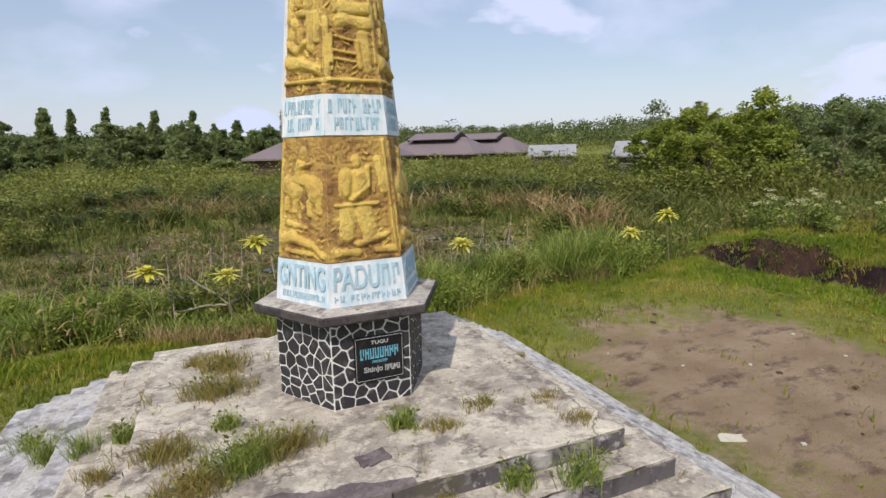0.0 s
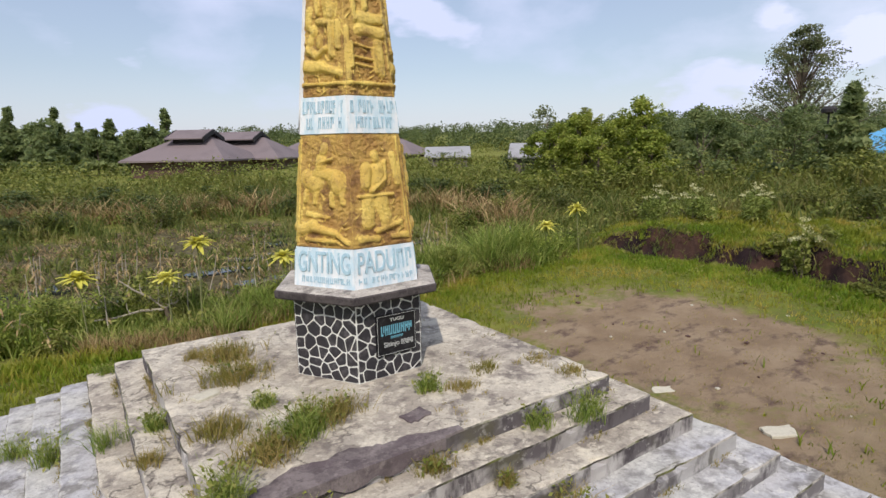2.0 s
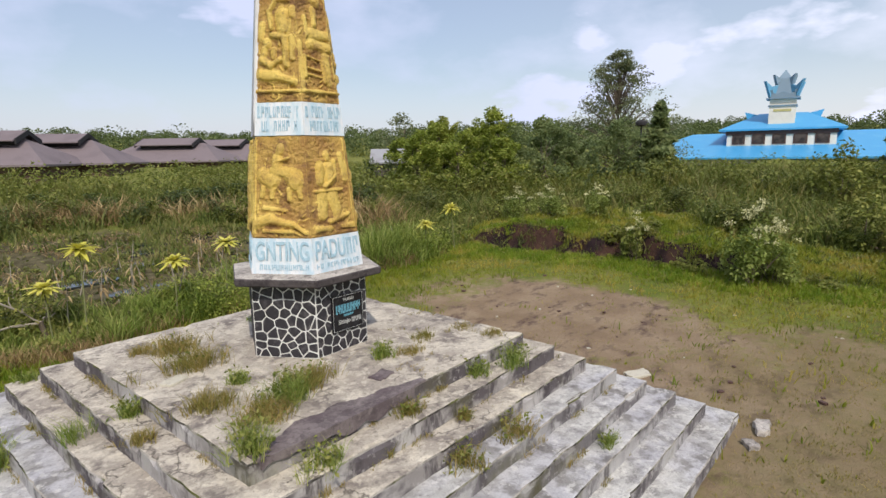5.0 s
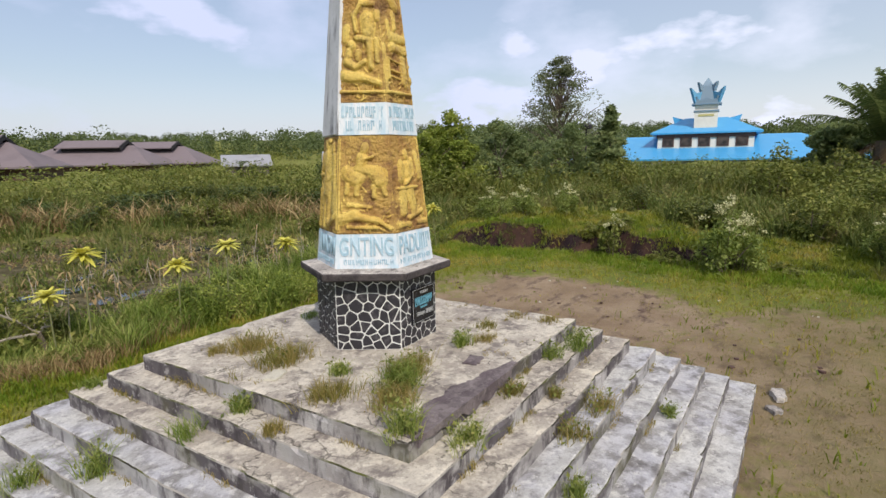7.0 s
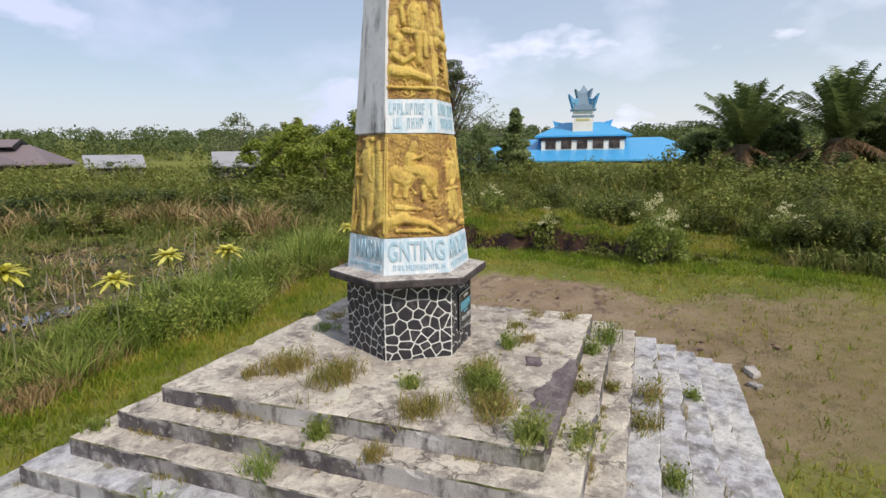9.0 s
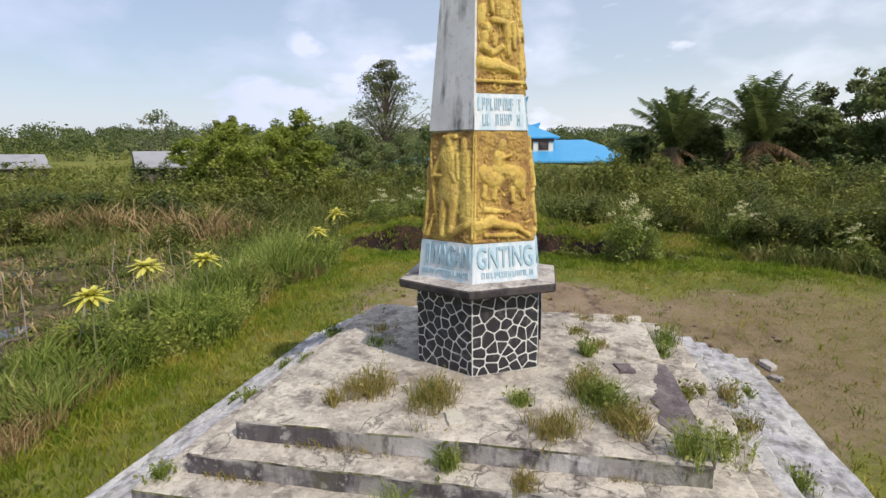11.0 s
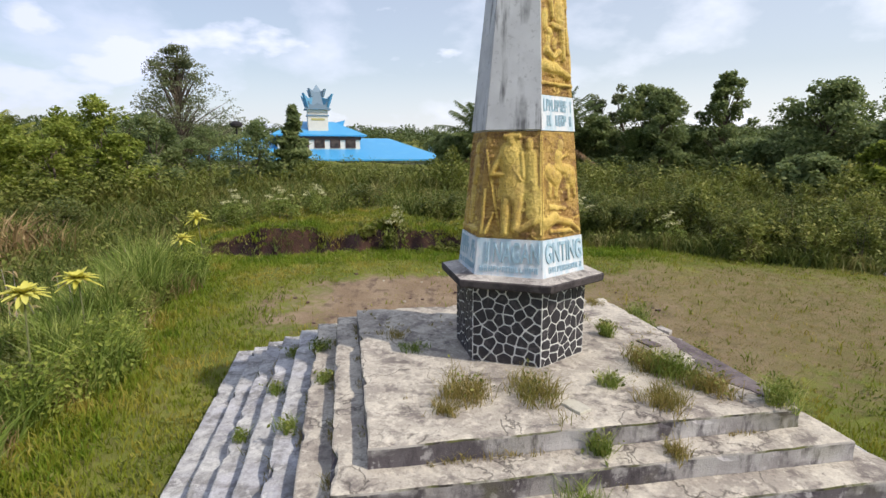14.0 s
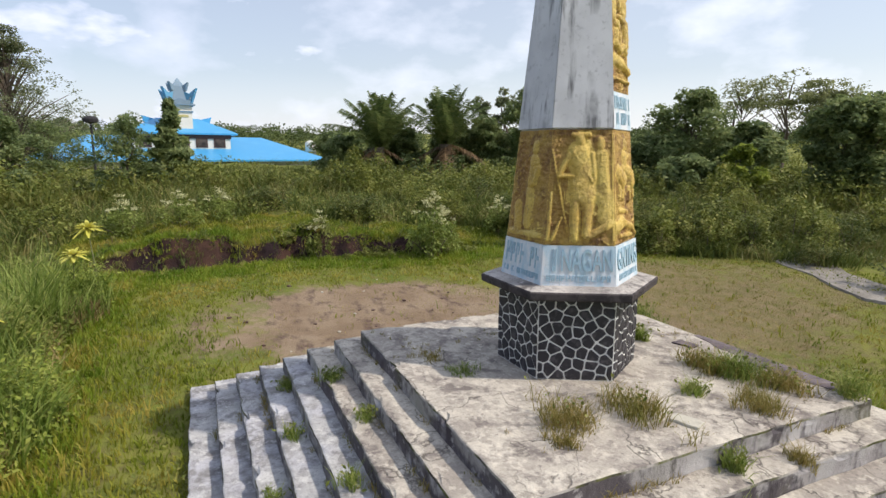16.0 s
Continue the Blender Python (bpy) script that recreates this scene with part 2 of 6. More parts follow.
def make_gold(name, a, b, worn, amount, rough):
    """Gold paint over plaster, tarnished brown in patches."""
    k = Mat(name, rough, 0.4)
    c = k.mix(k.ramp(k.noise(2.6, 6), (0.40, 0.0), (0.60, 1.0)), a, b)
    c = k.mix(k.math("MULTIPLY", k.ramp(k.noise(5, 8, 0.7), (0.50, 0.0), (0.62, 1.0)), amount), c, worn)
    c = k.mix(k.ramp(k.noise(32, 6, 0.7), (0.55, 0.0), (0.66, 0.55)), c, tuple(0.7 * v for v in worn))
    c = k.mix(k.ramp(k.noise(21, 5, 0.7), (0.60, 0.0), (0.70, 0.6)), c, (0.72, 0.55, 0.17))
    return k.done(c, k.math("ADD", k.noise(70, 5, 0.75), k.math("MULTIPLY", k.noise(24, 4, 0.65), 1.5)), 0.85, 0.014)


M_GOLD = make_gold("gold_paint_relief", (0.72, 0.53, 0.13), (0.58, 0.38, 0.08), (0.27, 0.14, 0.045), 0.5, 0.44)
# Browner gold for the panel ground, recess shade also put into its colour
M_GOLD_RECESS_SHADE = make_gold("shaded_tarnished_gold", (0.52, 0.34, 0.085), (0.36, 0.20, 0.055), (0.17, 0.08, 0.032), 0.85, 0.6)


def make_ground():
    k = Mat("ground_grass_and_earth", 0.95, 0.1)
    x, y = k.axis(0), k.axis(1)

    def blob(cx, cy, rx, ry):
        dx = k.math("DIVIDE", k.math("SUBTRACT", x, cx), rx)
        dy = k.math("DIVIDE", k.math("SUBTRACT", y, cy), ry)
        return k.math("SQRT", k.math("ADD", k.math("MULTIPLY", dx, dx), k.math("MULTIPLY", dy, dy)))

    d = k.math("MINIMUM", blob(6.8, 0.2, 2.7, 4.0), k.math("ADD", blob(4.7, -5.8, 5.2, 7.2), 0.2))
    d = k.math("ADD", d, k.math("MULTIPLY", k.math("SUBTRACT", k.noise(0.9, 6), 0.5), 1.1))
    d = k.math("ADD", d, k.math("MULTIPLY", k.math("SUBTRACT", k.noise(6.0, 6, 0.7), 0.5), 0.8))
    bare = k.ramp(d, (0.72, 1.0), (1.2, 0.0))
    grass = k.mix(k.ramp(k.noise(0.5, 6), (0.35, 0.0), (0.65, 1.0)), (0.13, 0.165, 0.03), (0.235, 0.235, 0.055))
    grass = k.mix(k.ramp(k.noise(5, 6), (0.45, 0.0), (0.7, 0.8)), grass, (0.15, 0.125, 0.055))
    earth = k.mix(k.ramp(k.noise(1.2, 7, 0.62), (0.38, 0.0), (0.62, 1.0)), (0.235, 0.168, 0.108), (0.315, 0.238, 0.158))
    earth = k.mix(k.ramp(k.noise(2.1, 8, 0.66, (0.8, 1.2, 1)), (0.525, 0.0), (0.65, 0.8)), earth, (0.10, 0.064, 0.055))
    earth = k.mix(k.ramp(k.noise(9, 6, 0.7), (0.55, 0.0), (0.72, 0.6)), earth, (0.26, 0.205, 0.14))
    south = k.n.new("ShaderNodeMapRange")
    south.inputs["From Min"].default_value, south.inputs["From Max"].default_value, south.inputs["To Max"].default_value = -2.6, -6.5, 0.75
    k.l.new(k.math("ADD", y, k.math("MULTIPLY", k.math("SUBTRACT", k.noise(0.7, 5), 0.5), 4.0)), south.inputs["Value"])
    earth = k.mix(south.outputs["Result"], earth, k.mix(k.ramp(k.noise(4, 7, 0.65), (0.42, 0.0), (0.6, 1.0)), (0.17, 0.155, 0.05), (0.235, 0.185, 0.09)))
    c = k.mix(bare, grass, earth)
    plot = k.math("ADD", blob(1.5, 15.8, 10.0, 7.6), k.math("MULTIPLY", k.math("SUBTRACT", k.noise(0.8, 5), 0.5), 0.6))
    mud = k.mix(k.ramp(k.noise(2.5, 6), (0.4, 0.0), (0.6, 1.0)), (0.06, 0.048, 0.03), (0.15, 0.125, 0.075))
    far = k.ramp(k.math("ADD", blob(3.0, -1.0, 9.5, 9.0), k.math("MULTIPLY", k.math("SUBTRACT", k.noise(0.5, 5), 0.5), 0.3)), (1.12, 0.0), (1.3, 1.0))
    # Dark soil under the outer weeds, with their shade put into its colour
    shaded_soil = k.mix(k.ramp(k.noise(0.35, 6), (0.4, 0.0), (0.6, 1.0)), (0.06, 0.065, 0.025), (0.11, 0.12, 0.035))
    c = k.mix(far, c, shaded_soil)
    c = k.mix(k.ramp(plot, (0.85, 0.9), (1.1, 0.0)), c, mud)
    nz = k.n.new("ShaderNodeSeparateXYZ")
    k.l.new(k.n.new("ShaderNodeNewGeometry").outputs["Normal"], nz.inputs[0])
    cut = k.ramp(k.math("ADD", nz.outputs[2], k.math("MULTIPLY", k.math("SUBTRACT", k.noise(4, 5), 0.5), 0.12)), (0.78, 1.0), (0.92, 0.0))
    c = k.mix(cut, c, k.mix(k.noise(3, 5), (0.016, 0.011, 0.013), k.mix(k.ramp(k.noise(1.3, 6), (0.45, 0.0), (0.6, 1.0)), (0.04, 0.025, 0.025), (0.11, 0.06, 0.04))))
    return k.done(c, k.math("ADD", k.noise(14, 6, 0.65), k.noise(70, 4)), 0.7, 0.04)


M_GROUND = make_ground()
M_GRASS = make_leaf("short_grass", (0.12, 0.18, 0.02), (0.22, 0.265, 0.034), (0.38, 0.325, 0.09), patch=0.7)
M_LUSH = make_leaf("lush_green_grass", (0.10, 0.185, 0.02), (0.18, 0.275, 0.03), (0.29, 0.34, 0.06), 0.42, patch=0.6)
M_FIELD = make_leaf("field_weeds", (0.054, 0.085, 0.022), (0.128, 0.171, 0.048), (0.29, 0.259, 0.13), patch=0.55)
M_TALL = make_leaf("tall_grass", (0.08, 0.135, 0.026), (0.206, 0.299, 0.07), (0.443, 0.478, 0.201))
M_DRY = make_leaf("dry_stalks", (0.15, 0.10, 0.055), (0.29, 0.215, 0.125), (0.50, 0.42, 0.28), 0.2)
M_DRYGRASS = make_leaf("dry_and_green_grass", (0.15, 0.17, 0.042), (0.255, 0.225, 0.08), (0.38, 0.305, 0.145), 0.35)
M_WEED = make_leaf("weed_leaves", (0.078, 0.111, 0.027), (0.172, 0.215, 0.055), (0.297, 0.307, 0.114))
M_SHRUB = make_leaf("shrub_leaves", (0.052, 0.079, 0.027), (0.122, 0.159, 0.052), (0.238, 0.253, 0.101))
M_SHRUB_L = make_leaf("light_shrub_leaves", (0.081, 0.118, 0.028), (0.185, 0.228, 0.057), (0.33, 0.341, 0.119))
M_DARKBUSH = make_leaf("dark_bush_leaves", (0.05, 0.08, 0.036), (0.085, 0.125, 0.05), (0.14, 0.175, 0.075), 0.2)
M_TREE = make_leaf("dark_tree_leaves", (0.125, 0.181, 0.096), (0.198, 0.269, 0.134), (0.312, 0.368, 0.191), 0.52)
M_AIRY = make_leaf("airy_pale_leaves", (0.16, 0.195, 0.11), (0.235, 0.275, 0.155), (0.34, 0.37, 0.21), 0.5)
M_MEADOW = make_leaf("meadow_grass", (0.092, 0.122, 0.029), (0.142, 0.17, 0.041), (0.211, 0.211, 0.074), 0.4, patch=0.6)
M_TREE_L = make_leaf("bright_tree_leaves", (0.109, 0.16, 0.033), (0.25, 0.33, 0.069), (0.419, 0.469, 0.135), 0.46)
M_PINE = make_leaf("pine_needles", (0.12, 0.155, 0.10), (0.18, 0.22, 0.14), (0.27, 0.30, 0.19), 0.45)
M_PALM = make_leaf("palm_fronds", (0.075, 0.12, 0.05), (0.125, 0.18, 0.07), (0.21, 0.25, 0.11), 0.4)
M_PALM_Y = make_leaf("yellow_green_fronds", (0.15, 0.20, 0.045), (0.24, 0.28, 0.06), (0.34, 0.36, 0.11), 0.4)
M_PALMDRY = make_leaf("dead_palm_fronds", (0.11, 0.07, 0.045), (0.17, 0.11, 0.07), (0.24, 0.17, 0.11), 0.1)
M_YELLOW = make_leaf("yellow_leaves", (0.46, 0.46, 0.07), (0.60, 0.60, 0.14), (0.68, 0.70, 0.28), 0.3)
M_FLOWER = make_leaf("white_flowers", (0.48, 0.51, 0.32), (0.60, 0.62, 0.45), (0.70, 0.71, 0.58), 0.3)
M_BARK = make_paint("bark", (0.13, 0.10, 0.075), (0.24, 0.21, 0.17), 0.9, 0.6, 12.0, 0.8)
M_STICK = make_paint("bleached_wood", (0.34, 0.30, 0.24), (0.16, 0.13, 0.10), 0.85, 0.5, 10.0, 0.5)
M_STEM = make_paint("green_stem", (0.16, 0.17, 0.07), (0.22, 0.17, 0.10), 0.8, 0.5, 14.0, 0.4)
M_BLUE = make_paint("blue_roof_sheet", (0.06, 0.33, 0.61), (0.14, 0.42, 0.64), 0.4, 0.5, 0.6, 0.1)
M_HORN = make_paint("faded_blue_horn_paint", (0.12, 0.33, 0.50), (0.24, 0.34, 0.41), 0.45, 0.6, 1.4, 0.1)
M_BLUE_D = make_paint("grey_blue_roof_sheet", (0.20, 0.28, 0.35), (0.24, 0.35, 0.43), 0.45, 0.5, 1.0, 0.1)
M_WHITE = make_paint("white_wall_paint", (0.76, 0.72, 0.62), (0.5, 0.48, 0.42), 0.75, 0.4, 0.8, 0.2)
M_LOUVRE = make_paint("yellow_louvre_paint", (0.50, 0.44, 0.18), (0.32, 0.27, 0.12), 0.7, 0.5, 3.0, 0.2)
M_BROWN = make_paint("brown_timber", (0.09, 0.05, 0.04), (0.14, 0.085, 0.06), 0.7, 0.5, 2.0, 0.2)
M_GREYROOF = make_paint("grey_brown_roof", (0.185, 0.15, 0.155), (0.125, 0.10, 0.105), 0.75, 0.6, 0.35, 0.3)
M_DARKROOF = make_paint("dark_ridge", (0.03, 0.028, 0.03), (0.06, 0.055, 0.055), 0.8, 0.4, 1.0, 0.2)
M_TIN = make_paint("pale_tin_roof", (0.31, 0.31, 0.32), (0.18, 0.165, 0.155), 0.45, 0.6, 0.6, 0.2)
M_PATH = make_concrete("pale_path", (0.29, 0.265, 0.225), (0.21, 0.19, 0.16), (0.12, 0.105, 0.085), 0.5)
M_LITTER = make_paint("pale_litter", (0.50, 0.47, 0.38), (0.33, 0.29, 0.22), 0.7, 0.5, 12.0, 0.3)
k = Mat("standing_water", 0.06, 0.5)
M_WATER = k.done((0.035, 0.04, 0.035), k.noise(6, 2), 0.04, 0.02)
k = Mat("dusty_window_glass", 0.45, 0.3)
M_GLASS = k.done(k.mix(k.ramp(k.noise(1.5, 4), (0.4, 0.0), (0.6, 1.0)), (0.03, 0.024, 0.022), (0.10, 0.075, 0.06)))


# ------------------------------------------------------------------ mesh helpers
def mesh_of(name, verts, faces, mat, smooth=False):
    """A mesh from arrays; faces all have the same number of corners."""
    verts, faces = np.asarray(verts, np.float32).reshape(-1, 3), np.asarray(faces, np.int32)
    me = bpy.data.meshes.new(name)
    n, c = faces.shape
    me.vertices.add(len(verts))
    me.vertices.foreach_set("co", verts.ravel())
    me.loops.add(n * c)
    me.loops.foreach_set("vertex_index", faces.ravel())
    me.polygons.add(n)
    me.polygons.foreach_set("loop_start", np.arange(0, n * c, c, dtype=np.int32))
    me.polygons.foreach_set("use_smooth", np.full(n, smooth))
    me.update(calc_edges=True)
    me.materials.append(mat)
    return me


def under(name, me, parent, label=""):
    ob = new(name, me)
    ob.parent = parent
    return tagged(ob, label)


def part(name, bm, mat, parent, label="", smooth=False):
    me = bpy.data.meshes.new(name)
    bmesh.ops.recalc_face_normals(bm, faces=bm.faces)
    for f in bm.faces:
        f.smooth = smooth
    bm.to_mesh(me)
    bm.free()
    me.materials.append(mat)
    return under(name, me, parent, label)


def thing(name, m=Matrix(), label="", category="", group="", kind=""):
    ob = new(name)
    ob.matrix_basis = m
    ob.empty_display_size = 0.1
    return tagged(ob, label, category, group, kind)


def loft(bm, rings, close=True):
    """Faces between rings of points; caps at both ends."""
    rows = [[bm.verts.new(p) for p in ring] for ring in rings]
    n = len(rows[0])
    for a, b in zip(rows, rows[1:]):
        for i in range(n):
            bm.faces.new((a[i], a[(i + 1) % n], b[(i + 1) % n], b[i]))
    if close:
        bm.faces.new(rows[0][::-1])
        bm.faces.new(rows[-1])
    return bm


def box(bm, x0, x1, y0, y1, z0, z1, m=None, bevel=0.0):
    vs = [Vector((x, y, z)) for z in (z0, z1) for x, y in ((x0, y0), (x1, y0), (x1, y1), (x0, y1))]
    vs = [bm.verts.new(m @ v if m else v) for v in vs]
    fs = [bm.faces.new([vs[i] for i in q]) for q in ((3, 2, 1, 0), (4, 5, 6, 7), (0, 1, 5, 4), (1, 2, 6, 5), (2, 3, 7, 6), (3, 0, 4, 7))]
    if bevel:
        bmesh.ops.bevel(bm, geom=list({e for f in fs for e in f.edges}), offset=bevel, segments=1, affect="EDGES")
    return bm


def tube(bm, points, radii, sides=6):
    """A tapered limb along points."""
    rings = []
    for i, (p, r) in enumerate(zip(points, radii)):
        p = Vector(p)
        d = (Vector(points[min(i + 1, len(points) - 1)]) - Vector(points[max(i - 1, 0)])).normalized()
        a = d.orthogonal().normalized()
        b = d.cross(a)
        rings.append([p + r * (math.cos(2 * math.pi * k / sides) * a + math.sin(2 * math.pi * k / sides) * b) for k in range(sides)])
    return loft(bm, rings)


def smooth01(t):
    t = np.clip(t, 0.0, 1.0)
    return t * t * (3 - 2 * t)


# ------------------------------------------------------------------ terrain
def bank_x(y):
    """The line of the cut bank east of the bare yard."""
    return 11.95 + 0.3 * smooth01((y + 4.0) / 4.0) + 0.22 * np.sin(0.9 * y + 0.4) + 0.1 * np.sin(2.3 * y) + 0.06 * np.sin(5.9 * y + 1) + 0.05 * np.sin(9.7 * y + 2) - 0.035 * np.clip(y - 2, 0, 9) ** 1.5 - 0.10 * np.clip(-3 - y, 0, 9) ** 1.4


def height(x, y):
    x, y = np.asarray(x, float), np.asarray(y, float)
    r = np.hypot(x, y)
    yard = 0.085 * np.clip(r - 5.2, 0, 5.5) * np.where(y > 5.2, np.clip(1 - (y - 5.2) / 2.0 + 0.25 * np.clip(x - 5, 0, 4), 0.25, 1), 1)
    s = x - bank_x(y)
    fade = smooth01((y + 4.8) / 3.6) * smooth01((7.3 - y) / 2.2)
    step = (0.64 + 0.12 * smooth01((y - 0.5) / 4.0) + 0.12 * np.sin(1.7 * y + 1) + 0.07 * np.sin(4.3 * y)) * smooth01((s + 0.12 * np.sin(3.1 * y + 2) + 0.08 * np.sin(7.3 * y)) / 0.42) * fade + 0.35 * smooth01(s / 3.0) * (1 - fade)
    far = 0.033 * np.clip(r - 11.0, 0, 1e6)
    roll = 0.05 * np.sin(0.8 * x + 0.5) * np.sin(0.7 * y) * smooth01((r - 6) / 4)
    hills = (2.5 * np.sin(0.011 * x + 1) * np.sin(0.013 * y + 2) + 4 * np.sin(0.004 * x) * np.sin(0.005 * y + 1)) * smooth01((r - 60) / 300)
    return yard + step + far + roll + hills


def h1(x, y):
    return float(height(x, y))


def build_ground():
    radii = [0.0] + list(np.arange(0.6, 9.6, 0.3)) + list(np.arange(9.6, 14.4, 0.09)) + list(14.4 * 1.055 ** np.arange(1, 98))
    n = 320
    ang = np.linspace(0, 2 * math.pi, n, endpoint=False)
    rr, aa = np.meshgrid(np.array(radii[1:]), ang, indexing="ij")
    x, y = rr * np.cos(aa), rr * np.sin(aa)
    z = height(x, y)
    rng = np.random.RandomState(3)
    z += rng.normal(0, 0.008, z.shape) * (rr > 5) * (rr < 40)
    z += rng.normal(0, 0.045, z.shape) * (np.abs(x - bank_x(y) - 0.2) < 0.35) * (y > -3.5) * (y < 7.2)
    verts = np.stack([x, y, z], -1).reshape(-1, 3)
    rows = len(radii) - 1
    i, j = np.meshgrid(np.arange(rows - 1), np.arange(n), indexing="ij")
    quads = np.stack([i * n + j, (i + 1) * n + j, (i + 1) * n + (j + 1) % n, i * n + (j + 1) % n], -1).reshape(-1, 4)
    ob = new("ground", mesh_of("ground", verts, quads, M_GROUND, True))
    return tagged(ob, "rough ground of short grass, bare brown earth and weeds", "ground", kind="structure")


build_ground()

# ------------------------------------------------------------------ stepped platform
DECK, RISE, TREAD, HALF = 1.48, 0.185, 0.30, 1.965


def build_platform():
    root = thing("stepped_platform", label="weathered grey concrete platform with steps on four sides, cracked and stained", category="platform", kind="structure")
    for k in range(8):
        half, top = HALF + TREAD * k + (0.05 if k == 7 else 0.0), DECK - RISE * k
        low = top - RISE if k < 7 else -0.35
        inner = 0.0 if k == 0 else HALF + TREAD * (k - 1) - 0.12
        cell = 0.085
        n = int(2 * half / cell)
        # profile from the top's inner edge over the worn nosing down the riser
        prof = []
        if k == 0:
            prof += [(half * f, 0.0) for f in np.linspace(0.02, 1.0, 22)[:-1]]
        else:
            prof += [(inner + (half - inner) * f, 0.0) for f in (0.0, 0.3, 0.6, 0.85)]
        prof += [(half - 0.022, 0.0), (half - 0.007, -0.006), (half, -0.022), (half - 0.002, -0.07), (half - 0.003, -0.12), (half, low - top)]
        verts, rows = [], []
        side = np.linspace(-1, 1, n + 1)[:-1]
        for d, dz in prof:
            ring = [(s * d, -d) for s in side] + [(d, s * d) for s in side] + [(-s * d, d) for s in side] + [(-d, -s * d) for s in side]
            rows.append(len(ring))
            for (x, y) in ring:
                wob = 0.016 * noise.noise((x * 2.1 + 7 * k, y * 2.1, 3.0)) + 0.010 * noise.noise((x * 7, y * 7, 1.0 + k))
                chip = max(0.0, noise.noise((x * 3.7 + k, y * 3.7, 9.0)) - 0.26) * 0.16 if dz > -0.03 and d > half - 0.05 else 0.0
                f = (d + wob * (1.0 if dz < 0 or d > half - 0.05 else 0.2) - chip) / d
                verts.append((x * f, y * f, top + dz + 0.008 * noise.noise((x * 1.6, y * 1.6, 5.0 + k)) - chip * 0.6))
        m = rows[0]
        quads = []
        for a in range(len(prof) - 1):
            for j in range(m):
                quads.append((a * m + j, (a + 1) * m + j, (a + 1) * m + (j + 1) % m, a * m + (j + 1) % m))
        me = mesh_of("step", verts, quads, M_CONCRETE if k < 3 else M_STEP, False)
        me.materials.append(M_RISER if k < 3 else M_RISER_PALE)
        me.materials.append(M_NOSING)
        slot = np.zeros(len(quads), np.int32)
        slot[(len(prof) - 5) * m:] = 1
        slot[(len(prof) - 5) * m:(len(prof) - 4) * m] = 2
        me.polygons.foreach_set("material_index", slot)
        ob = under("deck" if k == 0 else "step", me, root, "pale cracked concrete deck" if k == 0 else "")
    return root


build_platform()

# ------------------------------------------------------------------ monument
HX, HY, TH0 = 0.112, 0.075, -118.5


def hex_pt(i, r, z):
    a = radians(TH0 + 60 * i)
    return Vector((HX + r * math.cos(a), HY + r * math.sin(a), z))


def hex_ring(r, z):
    return [hex_pt(i, r, z) for i in range(6)]


def shaft_r(z):
    return 0.738 - 0.1045 * (z - 2.46)


def face_at(i, u, v, z0, z1, r0, r1, out=0.0):
    """A point of face i, u from its first corner to its second, v from z0 up to z1, set out by out."""
    z, r = z0 + (z1 - z0) * v, r0 + (r1 - r0) * v
    p = hex_pt(i, r, z).lerp(hex_pt(i + 1, r, z), float(u))
    a = radians(TH0 + 60 * i + 30)
    return p + float(out) * Vector((math.cos(a), math.sin(a), 0.08))


def clip_poly(poly, p, q):
    """The part of a polygon that lies nearer to p than to q."""
    mx, my, dx, dy = (p[0] + q[0]) / 2, (p[1] + q[1]) / 2, q[0] - p[0], q[1] - p[1]
    out = []
    side = [(x - mx) * dx + (y - my) * dy for x, y in poly]
    for k in range(len(poly)):
        a, b, sa, sb = poly[k - 1], poly[k], side[k - 1], side[k]
        if (sa < 0) != (sb < 0):
            t = sa / (sa - sb)
            out.append((a[0] + t * (b[0] - a[0]), a[1] + t * (b[1] - a[1])))
        if sb < 0:
            out.append(b)
    return out


def shrink(poly, d):
    """A convex polygon moved in by d on all sides."""
    n, res = len(poly), poly
    cx, cy = sum(p[0] for p in poly) / n, sum(p[1] for p in poly) / n
    for k in range(n):
        (ax, ay), (bx, by) = poly[k - 1], poly[k]
        ln = math.hypot(bx - ax, by - ay)
        if ln < 1e-4:
            continue
        nx, ny = (by - ay) / ln, -(bx - ax) / ln
        if (cx - ax) * nx + (cy - ay) * ny > 0:
            nx, ny = -nx, -ny
        keep = []
        side = [(x - ax) * nx + (y - ay) * ny + d for x, y in res]
        for j in range(len(res)):
            a, b, sa, sb = res[j - 1], res[j], side[j - 1], side[j]
            if (sa < 0) != (sb < 0):
                t = sa / (sa - sb)
                keep.append((a[0] + t * (b[0] - a[0]), a[1] + t * (b[1] - a[1])))
            if sb < 0:
                keep.append(b)
        res = keep
        if len(res) < 3:
            return []
    return res


monument = thing("obelisk_monument", pose(0, 0, DECK - 0.01), "tapering six-sided obelisk with gold relief panels on a black stone plinth", "monument")
to_local = Matrix.Translation((0, 0, -(DECK - 0.01)))


def mpart(name, bm, mat, label="", smooth=False, parent=None):
    bmesh.ops.transform(bm, matrix=to_local, verts=bm.verts)
    return part(name, bm, mat, parent or monument, label, smooth)


PL_R, PL_TOP = 0.765, 2.36


